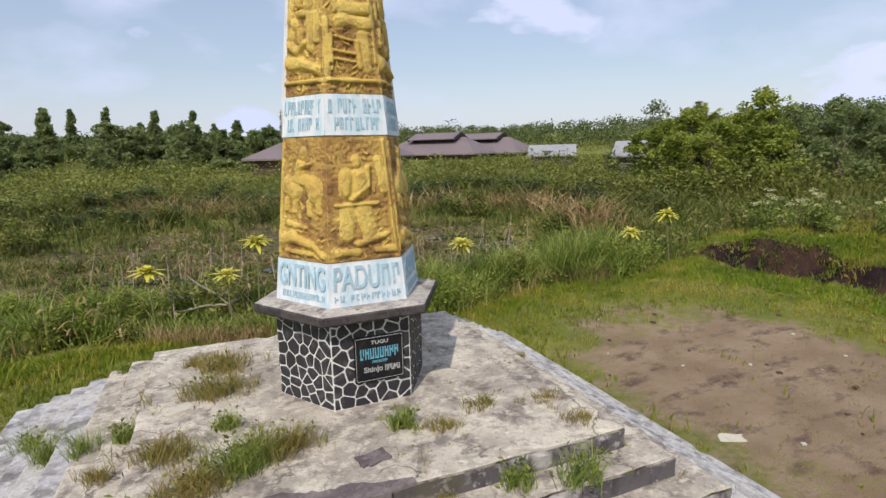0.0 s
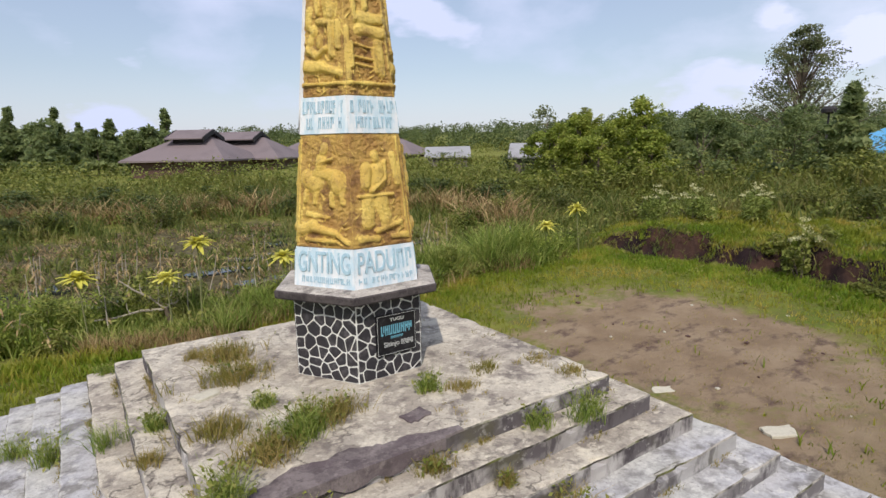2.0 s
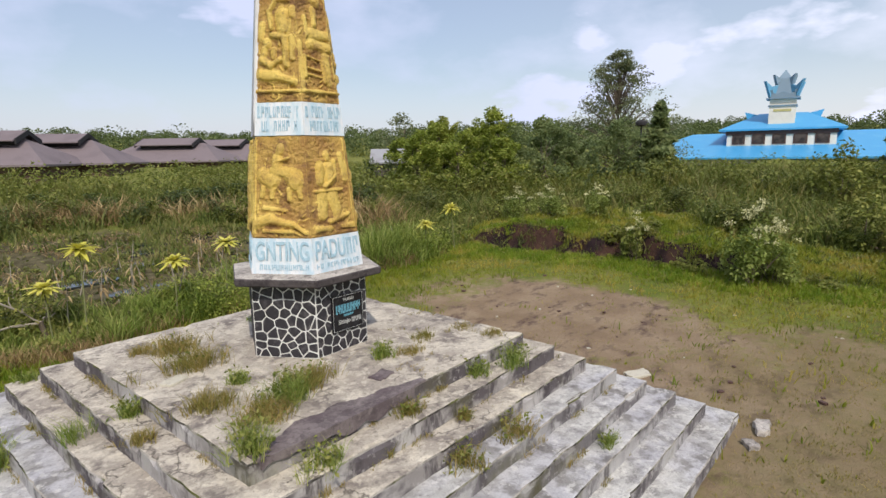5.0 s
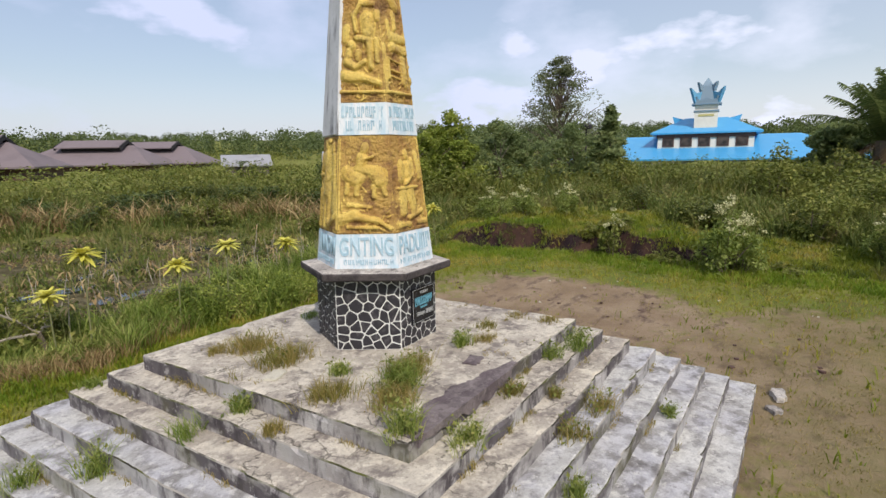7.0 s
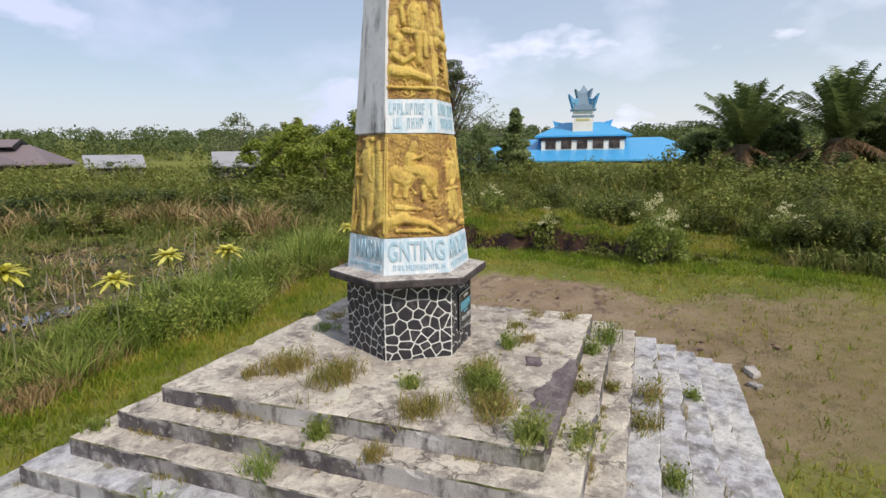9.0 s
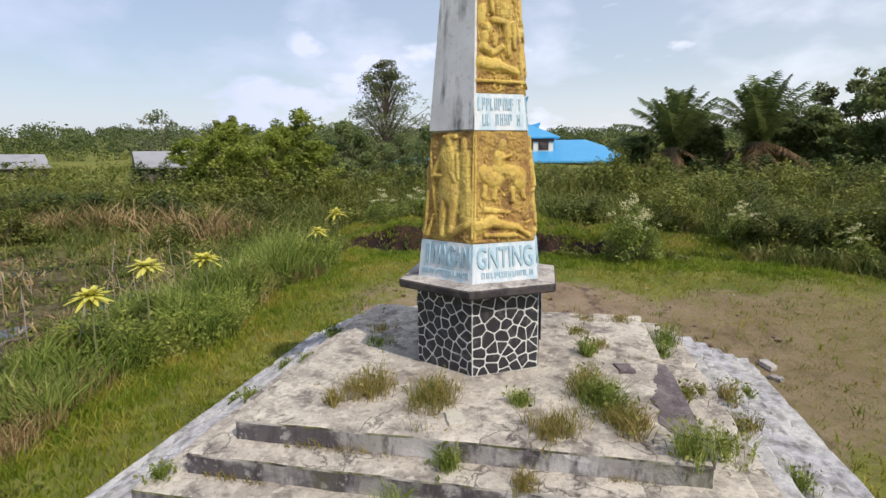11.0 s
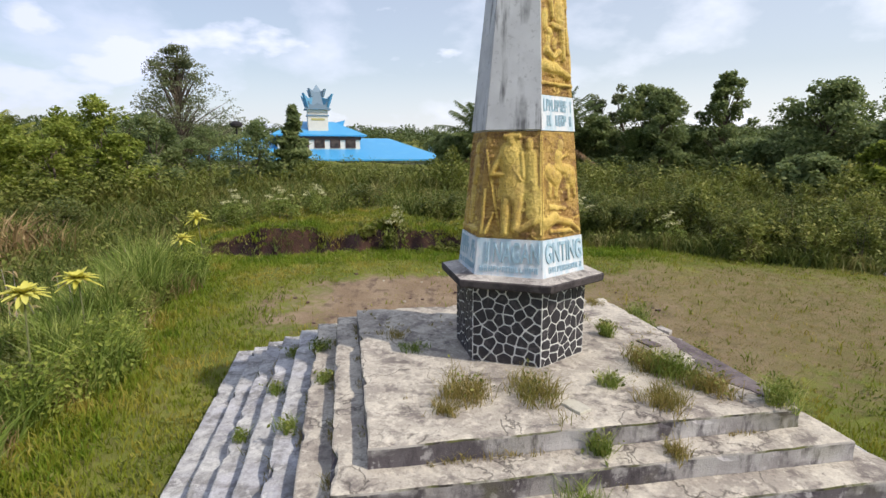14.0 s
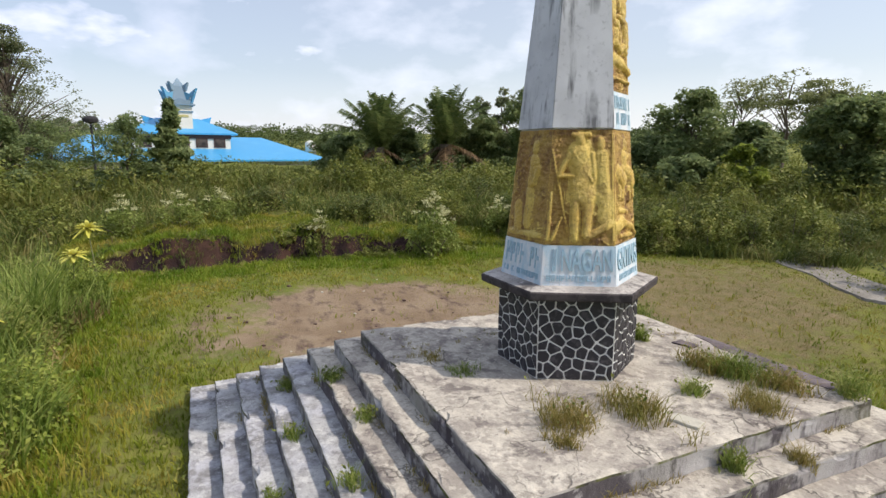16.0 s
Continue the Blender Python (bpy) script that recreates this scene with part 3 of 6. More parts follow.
def build_plinth():
    core = mpart("plinth", loft(bmesh.new(), [hex_ring(PL_R + 0.001, DECK - 0.02), hex_ring(PL_R + 0.001, PL_TOP)]), M_MORTAR, "black stone plinth with white painted joints")
    rng = random.Random(5)
    wide, tall = PL_R, PL_TOP - DECK
    for i in range(6):
        seeds, tries = [], 0
        while len(seeds) < 50 and tries < 6000:
            tries += 1
            p = (rng.uniform(0.0, wide), rng.uniform(0.0, tall))
            if all(math.hypot((p[0] - q[0]) * 0.9, (p[1] - q[1]) * 1.1) > 0.088 for q in seeds):
                seeds.append(p)
        for p in seeds:
            poly = [(0.0, 0.0), (wide, 0.0), (wide, tall), (0.0, tall)]
            for q in seeds:
                if q is not p and math.hypot(p[0] - q[0], p[1] - q[1]) < 0.5:
                    poly = clip_poly(poly, p, q)
            rim = shrink(poly, rng.uniform(0.0048, 0.0082))
            top = shrink(poly, 0.013)
            if len(rim) < 3 or len(top) < 3:
                continue
            # round the corners a little
            ring = []
            for a, b in zip(rim, rim[1:] + rim[:1]):
                ring += [(a[0] * 0.88 + b[0] * 0.12, a[1] * 0.88 + b[1] * 0.12), (a[0] * 0.12 + b[0] * 0.88, a[1] * 0.12 + b[1] * 0.88)]
            cx, cy = sum(a[0] for a in ring) / len(ring), sum(a[1] for a in ring) / len(ring)
            bump = rng.uniform(0.006, 0.011)
            bm = bmesh.new()
            lay = []
            for f, o in ((1.0, -0.008), (0.99, 0.003), (0.86, bump)):
                lay.append([bm.verts.new(face_at(i, (cx + (a[0] - cx) * f) / wide, (cy + (a[1] - cy) * f) / tall, DECK, PL_TOP, PL_R, PL_R, o)) for a in ring])
            for a, b in zip(lay, lay[1:]):
                for j in range(len(ring)):
                    bm.faces.new((a[j], a[(j + 1) % len(ring)], b[(j + 1) % len(ring)], b[j]))
            bm.faces.new(lay[-1])
            mpart("stone", bm, M_BLACKSTONE, parent=core)


build_plinth()

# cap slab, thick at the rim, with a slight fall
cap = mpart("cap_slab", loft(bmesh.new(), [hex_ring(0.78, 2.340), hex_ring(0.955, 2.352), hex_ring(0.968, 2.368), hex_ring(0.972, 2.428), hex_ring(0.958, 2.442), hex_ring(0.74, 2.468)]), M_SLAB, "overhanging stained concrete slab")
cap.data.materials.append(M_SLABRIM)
# rim and underside faces take the darker concrete
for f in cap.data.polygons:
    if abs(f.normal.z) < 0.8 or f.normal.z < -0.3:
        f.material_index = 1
mpart("shaft", loft(bmesh.new(), [hex_ring(shaft_r(z) - 0.014, z) for z in (2.44, 4.0, 5.5, 5.82)] + [hex_ring(0.02, 6.05)]), M_SHAFT, "bare grey concrete shaft")


def text_on(i, body, u0, u1, v0, v1, z0, z1, r0, r1, depth):
    """Letters of a word as a mesh on face i, fitted into a box."""
    cu = bpy.data.curves.new("word", "FONT")
    cu.body, cu.size, cu.extrude, cu.offset = body, 1.0, 0.5, 0.012
    tmp = new("word", cu)
    me = bpy.data.meshes.new_from_object(tmp.evaluated_get(bpy.context.evaluated_depsgraph_get()))
    bpy.data.objects.remove(tmp)
    xs, ys = [v.co.x for v in me.vertices], [v.co.y for v in me.vertices]
    for v in me.vertices:
        a = (v.co.x - min(xs)) / (max(xs) - min(xs))
        b = (v.co.y - min(ys)) / (max(ys) - min(ys))
        v.co = to_local @ face_at(i, u0 + (u1 - u0) * a, v0 + (v1 - v0) * b, z0, z1, r0, r1, depth if v.co.z > 0 else -0.004)
    me.materials.clear()
    return me


def bar_signs(panel, i, row, z0, z1, r0, r1, depth, rng):
    """A row of signs that cannot be read, each one plain upright bars with rungs."""
    v0, v1, u0, u1, count = row
    step = (u1 - u0) / count
    for j in range(count):
        if rng.random() < 0.1:
            continue
        a = u0 + j * step + step * rng.uniform(0.06, 0.18)
        b = u0 + (j + 1) * step - step * rng.uniform(0.06, 0.22)
        lo, hi = v0 + (v1 - v0) * rng.uniform(0, 0.08), v1 - (v1 - v0) * rng.uniform(0, 0.08)
        w = (b - a) * rng.uniform(0.22, 0.36)
        quads = [(a, a + w, lo, hi)]
        if rng.random() < 0.75:
            quads.append((b - w, b, lo + rng.choice((0.0, 0.0, 0.4)) * (hi - lo), hi))
        for _ in range(rng.choice((1, 1, 2))):
            lv = lo + (hi - lo) * rng.choice((0.0, 0.42, 0.8))
            quads.append((a + w, b - w * 0.5, lv, lv + 0.2 * (hi - lo)))
        bm = bmesh.new()
        for x0, x1, y0, y1 in quads:
            loft(bm, [[face_at(i, u, v, z0, z1, r0, r1, o) for u, v in ((x0, y0), (x1, y0), (x1, y1), (x0, y1))] for o in (-0.002, depth)])
        mpart("sign", bm, M_LETTER, parent=panel)


def build_band(z0, z1, faces, rows, seed, words=None):
    rng = random.Random(seed)
    for i in faces:
        bm = bmesh.new()
        r0, r1 = shaft_r(z0) + 0.006, shaft_r(z1) + 0.004
        lay = [[face_at(i, u, v, z0, z1, r0, r1, o) for u, v in ((0, 0), (1, 0), (1, 1), (0, 1))] for o in (-0.03, 0.004)]
        loft(bm, lay)
        panel = mpart("band_panel", bm, M_BAND, "pale blue and white painted band")
        word = (words or {}).get(i)
        for row in rows:
            if word and row is rows[0]:
                me = text_on(i, word[0], word[1], word[2], row[0], row[1], z0, z1, r0, r1, 0.016)
                me.materials.append(M_LETTER)
                under("word", me, panel, "raised light blue letters")
                row = (row[0], row[1], word[3], word[4], word[5])
                if not row[4]:
                    continue
            bar_signs(panel, i, row, z0, z1, r0, r1, 0.012, rng)


build_band(2.462, 2.868, range(6), [(0.38, 0.92, 0.07, 0.94, 7), (0.12, 0.28, 0.06, 0.94, 13)], 3,
           {0: ("PADU", 0.06, 0.66, 0.68, 0.96, 2), 5: ("GNTING", 0.06, 0.95, 0, 0, 0), 4: ("NAGAN", 0.26, 0.96, 0.05, 0.2, 2)})
build_band(4.012, 4.372, (5, 0, 1), [(0.54, 0.90, 0.05, 0.95, 11), (0.12, 0.46, 0.14, 0.9, 9)], 4)

# the bare faces of the upper shaft stand a little proud of the panels below
for i in (2, 3, 4):
    bm = bmesh.new()
    loft(bm, [[face_at(i, u, v, 4.02, 5.8, shaft_r(4.02), shaft_r(5.8), o) for u, v in ((-0.012, 0), (1.012, 0), (1.012, 1), (-0.012, 1))] for o in (-0.03, 0.022)])
    mpart("shaft_face", bm, M_SHAFT, "grey plaster face streaked with mould")

# Masses of the carved panels: (u0, v0, u1, v1, start radius, end radius, height)
MASSES = {
    ("low", 4): ((0.46, 0.93, 0.47, 0.89, 0.052, 0.05, 0.07), (0.34, 0.95, 0.60, 0.95, 0.025, 0.025, 0.06), (0.47, 0.78, 0.52, 0.58, 0.115, 0.09, 0.08), (0.52, 0.54, 0.52, 0.44, 0.115, 0.12, 0.085),
                 (0.41, 0.42, 0.42, 0.06, 0.05, 0.036, 0.07), (0.61, 0.42, 0.58, 0.10, 0.052, 0.036, 0.07), (0.30, 0.78, 0.14, 0.60, 0.032, 0.024, 0.06), (0.14, 0.60, 0.36, 0.60, 0.024, 0.022, 0.065),
                 (0.36, 0.80, 0.66, 0.55, 0.018, 0.018, 0.085), (0.66, 0.79, 0.70, 0.58, 0.03, 0.024, 0.06), (0.02, 0.82, 0.30, 0.16, 0.011, 0.009, 0.045), (0.16, 0.54, 0.31, 0.12, 0.009, 0.009, 0.035),
                 (0.79, 0.90, 0.79, 0.86, 0.042, 0.04, 0.05), (0.80, 0.77, 0.84, 0.52, 0.07, 0.06, 0.045), (0.85, 0.44, 0.86, 0.24, 0.085, 0.075, 0.04), (0.62, 0.08, 0.97, 0.20, 0.03, 0.04, 0.055),
                 (0.03, 0.05, 0.05, 0.45, 0.022, 0.014, 0.05), (0.10, 0.05, 0.22, 0.24, 0.018, 0.012, 0.045), (0.98, 0.05, 0.99, 0.95, 0.014, 0.012, 0.04)),
    ("low", 5): ((0.52, 0.88, 0.50, 0.85, 0.045, 0.045, 0.06), (0.47, 0.77, 0.42, 0.68, 0.06, 0.05, 0.065), (0.22, 0.60, 0.36, 0.57, 0.085, 0.08, 0.075), (0.74, 0.60, 0.78, 0.55, 0.085, 0.08, 0.08),
                 (0.36, 0.66, 0.72, 0.64, 0.05, 0.055, 0.06), (0.18, 0.50, 0.16, 0.42, 0.03, 0.024, 0.055), (0.36, 0.48, 0.34, 0.40, 0.03, 0.024, 0.05), (0.66, 0.48, 0.66, 0.38, 0.03, 0.024, 0.055), (0.84, 0.48, 0.86, 0.40, 0.03, 0.022, 0.05),
                 (0.40, 0.74, 0.66, 0.78, 0.022, 0.018, 0.07), (0.06, 0.15, 0.30, 0.19, 0.055, 0.05, 0.07), (0.30, 0.18, 0.72, 0.13, 0.045, 0.03, 0.065), (0.72, 0.13, 0.92, 0.05, 0.025, 0.022, 0.05), (0.20, 0.07, 0.70, 0.06, 0.022, 0.02, 0.05),
                 (0.20, 0.30, 0.60, 0.27, 0.03, 0.02, 0.03), (0.02, 0.05, 0.02, 0.95, 0.013, 0.012, 0.035)),
    ("low", 0): ((0.45, 0.81, 0.46, 0.78, 0.05, 0.048, 0.06), (0.28, 0.68, 0.26, 0.56, 0.065, 0.055, 0.065), (0.50, 0.68, 0.48, 0.56, 0.07, 0.06, 0.075), (0.36, 0.50, 0.60, 0.60, 0.026, 0.022, 0.085), (0.62, 0.74, 0.62, 0.60, 0.026, 0.02, 0.065),
                 (0.12, 0.45, 0.74, 0.46, 0.018, 0.018, 0.06), (0.28, 0.40, 0.26, 0.22, 0.075, 0.07, 0.05), (0.52, 0.40, 0.56, 0.22, 0.08, 0.07, 0.05), (0.40, 0.14, 0.82, 0.20, 0.03, 0.025, 0.055), (0.14, 0.08, 0.40, 0.07, 0.04, 0.03, 0.05),
                 (0.80, 0.80, 0.84, 0.56, 0.05, 0.04, 0.045), (0.90, 0.96, 0.94, 0.06, 0.02, 0.016, 0.05), (0.66, 0.08, 0.90, 0.08, 0.03, 0.03, 0.045)),
    ("low", 3): ((0.60, 0.86, 0.60, 0.82, 0.05, 0.045, 0.055), (0.60, 0.72, 0.58, 0.54, 0.08, 0.07, 0.055), (0.74, 0.66, 0.66, 0.52, 0.028, 0.024, 0.07), (0.55, 0.44, 0.54, 0.16, 0.07, 0.06, 0.05), (0.25, 0.30, 0.30, 0.10, 0.07, 0.06, 0.04), (0.1, 0.06, 0.9, 0.07, 0.03, 0.03, 0.045)),
    ("high", 5): ((0.10, 0.21, 0.48, 0.20, 0.055, 0.05, 0.075), (0.48, 0.20, 0.88, 0.15, 0.045, 0.03, 0.07), (0.26, 0.47, 0.28, 0.45, 0.042, 0.04, 0.06), (0.20, 0.41, 0.16, 0.33, 0.035, 0.04, 0.06), (0.16, 0.33, 0.36, 0.28, 0.04, 0.035, 0.07), (0.36, 0.28, 0.58, 0.33, 0.03, 0.026, 0.07),
                  (0.44, 0.40, 0.42, 0.35, 0.04, 0.035, 0.05), (0.70, 0.50, 0.72, 0.28, 0.042, 0.028, 0.07), (0.86, 0.50, 0.86, 0.33, 0.032, 0.024, 0.06), (0.66, 0.66, 0.70, 0.57, 0.085, 0.075, 0.07), (0.48, 0.78, 0.33, 0.70, 0.028, 0.026, 0.065), (0.33, 0.70, 0.38, 0.57, 0.026, 0.024, 0.065),
                  (0.38, 0.52, 0.76, 0.50, 0.03, 0.028, 0.06), (0.92, 0.71, 0.92, 0.68, 0.045, 0.042, 0.06), (0.50, 0.80, 0.84, 0.79, 0.035, 0.03, 0.055), (0.0, 0.085, 1.0, 0.08, 0.018, 0.018, 0.05), (0.14, 0.60, 0.12, 0.50, 0.05, 0.04, 0.04), (0.3, 0.95, 0.7, 0.88, 0.05, 0.05, 0.05)),
    ("high", 0): ((0.34, 0.54, 0.90, 0.54, 0.06, 0.05, 0.06), (0.34, 0.46, 0.92, 0.44, 0.06, 0.05, 0.062), (0.14, 0.36, 0.14, 0.20, 0.022, 0.022, 0.06), (0.62, 0.32, 0.66, 0.17, 0.03, 0.026, 0.06), (0.18, 0.27, 0.56, 0.25, 0.016, 0.016, 0.05), (0.18, 0.22, 0.56, 0.20, 0.014, 0.014, 0.045), (0.16, 0.36, 0.60, 0.33, 0.014, 0.014, 0.05),
                  (0.0, 0.085, 1.0, 0.08, 0.02, 0.02, 0.055), (0.22, 0.66, 0.24, 0.52, 0.03, 0.028, 0.06), (0.50, 0.72, 0.50, 0.62, 0.05, 0.04, 0.06), (0.74, 0.36, 0.76, 0.16, 0.06, 0.05, 0.045), (0.92, 0.9, 0.95, 0.2, 0.018, 0.016, 0.045), (0.3, 0.9, 0.66, 0.8, 0.07, 0.06, 0.06), (0.04, 0.46, 0.06, 0.12, 0.03, 0.03, 0.04)),
}


def build_relief(i, z0, z1, seed, kind):
    """Carved panel: rounded plain masses standing out of rough hacked plaster."""
    rng = np.random.RandomState(seed)
    W, T = 0.64 if kind == "low" else 0.52, z1 - z0
    nu, nv = 66, int(66 * T / W)
    u, v = np.meshgrid(np.linspace(0, 1, nu), np.linspace(0, 1, nv))
    X, Y = u * W, v * T
    hgt = np.zeros_like(u)

    def put(x0, y0, x1, y1, r0, r1, tall):
        dx, dy = x1 - x0, y1 - y0
        t = np.clip(((X - x0) * dx + (Y - y0) * dy) / (dx * dx + dy * dy + 1e-9), 0, 1)
        wob = 1.1 + 0.16 * np.sin(23 * X + seed) * np.sin(19 * Y)
        d = np.hypot(X - x0 - t * dx, Y - y0 - t * dy) / ((r0 + (r1 - r0) * t) * wob)
        np.maximum(hgt, tall * np.clip(1 - d ** 2.6, 0, 1) ** 0.55, out=hgt)
        if r0 > 0.025:
            np.maximum(hgt, 0.42 * tall * np.clip(1 - (d / 1.5) ** 4, 0, 1), out=hgt)

    for a, b, c, d, r0, r1, tall in MASSES.get((kind, i), MASSES[(kind, 5)]):
        put(a * W, b * T, c * W, d * T, r0, r1, tall)
    # small strokes of foliage and hacked ground along the foot
    for _ in range(int(26 * T)):
        x0, y0, a = rng.uniform(0, W), rng.uniform(0, T) * rng.uniform(0.1, 1.0), rng.uniform(0.3, 2.8)
        ln = rng.uniform(0.03, 0.09)
        put(x0, y0, x0 + ln * math.cos(a), y0 + ln * math.sin(a), 0.012, 0.006, 0.024)
    flat = 1 - np.clip(hgt / 0.03, 0, 1) * 0.8
    verts = []
    r0, r1 = shaft_r(z0), shaft_r(z1)
    for b in range(nv):
        for a in range(nu):
            uu, vv, x, y = u[b, a], v[b, a], X[b, a], Y[b, a]
            rough = flat[b, a] * (0.013 * noise.noise((x * 11 + seed, y * 26, 1)) + 0.015 * noise.noise((x * 40, y * 48 + seed, 2))) + 0.006 * noise.noise((x * 60, y * 60, 7 + seed))
            edge = min(1.0, min(uu, 1 - uu) / 0.11, min(vv, 1 - vv) / 0.02)
            o = max(-0.010, -0.004 + (hgt[b, a] * 0.68 + rough + 0.004) * (0.3 + 0.7 * edge))
            verts.append(to_local @ face_at(i, uu, vv, z0, z1, r0, r1, o))
    # back edge to give the panel its thickness
    q = []
    for b in range(nv - 1):
        for a in range(nu - 1):
            q.append((b * nu + a, b * nu + a + 1, (b + 1) * nu + a + 1, (b + 1) * nu + a))
    rim = [a for a in range(nu)] + [b * nu + nu - 1 for b in range(1, nv)] + [(nv - 1) * nu + a for a in range(nu - 2, -1, -1)] + [b * nu for b in range(nv - 2, 0, -1)]
    base = len(verts)
    for k in rim:
        b, a = divmod(k, nu)
        verts.append(to_local @ face_at(i, u[b, a], v[b, a], z0, z1, r0, r1, -0.04))
    for k in range(len(rim)):
        q.append((rim[k], base + k, base + (k + 1) % len(rim), rim[(k + 1) % len(rim)]))
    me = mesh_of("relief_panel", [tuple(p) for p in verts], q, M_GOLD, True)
    me.materials.append(M_GOLD_RECESS_SHADE)
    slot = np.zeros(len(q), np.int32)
    # low faces take the gold that carries the recess shade
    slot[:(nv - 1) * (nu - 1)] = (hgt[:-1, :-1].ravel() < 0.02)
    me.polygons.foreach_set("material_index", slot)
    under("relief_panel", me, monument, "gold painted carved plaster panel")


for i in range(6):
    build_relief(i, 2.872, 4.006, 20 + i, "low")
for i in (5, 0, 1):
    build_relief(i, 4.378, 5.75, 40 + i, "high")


def build_plaque():
    """Black board on the front face."""
    z0, z1 = 1.72, 2.16
    fr = lambda u, v, o: face_at(0, u, v, z0, z1, PL_R, PL_R, o)
    bm = bmesh.new()
    loft(bm, [[fr(u, v, o) for u, v in ((0.27, 0), (0.9, 0), (0.9, 1), (0.27, 1))] for o in (0.0, 0.03)])
    board = mpart("plaque", bm, M_PLAQUE, "glossy black inscribed board")
    for u0, u1, v0, v1 in ((0.285, 0.885, 0.025, 0.033), (0.285, 0.885, 0.967, 0.975), (0.285, 0.289, 0.033, 0.967), (0.881, 0.885, 0.033, 0.967)):
        bm = bmesh.new()
        loft(bm, [[fr(u, v, o) for u, v in ((u0, v0), (u1, v0), (u1, v1), (u0, v1))] for o in (0.031, 0.034)])
        mpart("border", bm, M_PLAQUE_WHITE, parent=board)
    rng = random.Random(8)
    for v0, v1, u0, u1, count, mat in ((0.50, 0.74, 0.34, 0.84, 8, M_PLAQUE_BLUE), (0.40, 0.46, 0.49, 0.69, 6, M_PLAQUE_BLUE), (0.19, 0.32, 0.65, 0.85, 5, M_PLAQUE_WHITE)):
        bm = bmesh.new()
        step = (u1 - u0) / count
        for j in range(count):
            a, b = u0 + j * step, u0 + (j + 0.78) * step
            w, lv = (b - a) * 0.3, rng.choice((v0, (v0 + v1) / 2, v1 - 0.2 * (v1 - v0)))
            for x0, x1, y0, y1 in ((a, a + w, v0, v1), (b - w, b, v0 + rng.choice((0, 0.3)) * (v1 - v0), v1), (a + w, b - w, lv, lv + 0.2 * (v1 - v0))):
                loft(bm, [[fr(u, v, o) for u, v in ((x0, y0), (x1, y0), (x1, y1), (x0, y1))] for o in (0.031, 0.035)])
        mpart("lettering", bm, mat, parent=board)
    # the words that can be read
    for word, u0, u1, v0, v1 in (("TUGU", 0.48, 0.70, 0.82, 0.90), ("Sitinjo", 0.38, 0.62, 0.17, 0.33)):
        me = text_on(0, word, u0, u1, v0, v1, z0, z1, PL_R, PL_R, 0.035)
        me.materials.append(M_PLAQUE_WHITE)
        under("word", me, board, "small painted word")


build_plaque()

# ------------------------------------------------------------------ vegetation
def blades(points, heights, rng, per, width, spread, lean, mat_name, mat):
    """One mesh of bent grass blades: tufts at points."""
    P = np.repeat(np.asarray(points, float), per, 0)
    H = np.repeat(np.asarray(heights, float), per) * rng.uniform(0.55, 1.1, len(P))
    n = len(P)
    P = P + np.stack([rng.normal(0, spread, n), rng.normal(0, spread, n), np.zeros(n)], -1)
    a, b = rng.uniform(0, 2 * math.pi, n), rng.uniform(0, 2 * math.pi, n)
    out = np.stack([np.cos(a), np.sin(a), np.zeros(n)], -1)
    side = np.stack([np.cos(b), np.sin(b), np.zeros(n)], -1) * (width * rng.uniform(0.6, 1.3, n))[:, None]
    L = (lean * rng.uniform(0.2, 1.3, n) * H)[:, None]
    up = np.array([0, 0, 1.0])
    mid = P + up * (H * 0.6)[:, None] + out * L * 0.35
    tip = P + up * H[:, None] + out * L
    v = np.stack([P - side, P + side, mid - side * 0.8, mid + side * 0.8, tip], 1).reshape(-1, 3)
    k = np.arange(n)[:, None] * 5
    f = np.concatenate([k + [0, 1, 3], k + [0, 3, 2], k + [2, 3, 4]], 0)
    return mesh_of(mat_name, v, f, mat)


def leaf_quads(centres, size, rng, up=0.5, long=1.6):
    """Vertices and faces of small folded diamond leaves."""
    c = np.asarray(centres, float)
    n = len(c)
    nrm = rng.normal(0, 1, (n, 3)) + np.array([0, 0, up * 2])
    nrm /= np.linalg.norm(nrm, axis=1)[:, None]
    t = np.cross(nrm, rng.normal(0, 1, (n, 3)))
    t /= np.linalg.norm(t, axis=1)[:, None] + 1e-9
    b = np.cross(nrm, t)
    s = (np.asarray(size) * rng.uniform(0.6, 1.35, n))[:, None]
    v = np.stack([c - t * s * long * 0.5, c + b * s * 0.5 + nrm * s * 0.12, c + t * s * long * 0.5, c - b * s * 0.5 + nrm * s * 0.12], 1).reshape(-1, 3)
    return v, np.arange(n)[:, None] * 4 + np.array([0, 1, 2, 3])


def inside(n, rng, shell=0.55):
    d = rng.normal(0, 1, (n, 3))
    d /= np.linalg.norm(d, axis=1)[:, None]
    return d * (shell + (1 - shell) * rng.uniform(0, 1, n) ** 0.6)[:, None]


def crown_points(clumps, per, rng):
    """Leaf places in clumps given as (centre, radii)."""
    pts = []
    for c, r in clumps:
        pts.append(np.asarray(c) + inside(per, rng) * np.asarray(r) * (1 + 0.15 * rng.normal(0, 1, (per, 1))))
    return np.concatenate(pts)


def ridge_bend(x):
    """How far the overgrown ridge swings north towards the west."""
    return 1.0 * smooth01((-0.5 - np.asarray(x, float)) / 3.0)


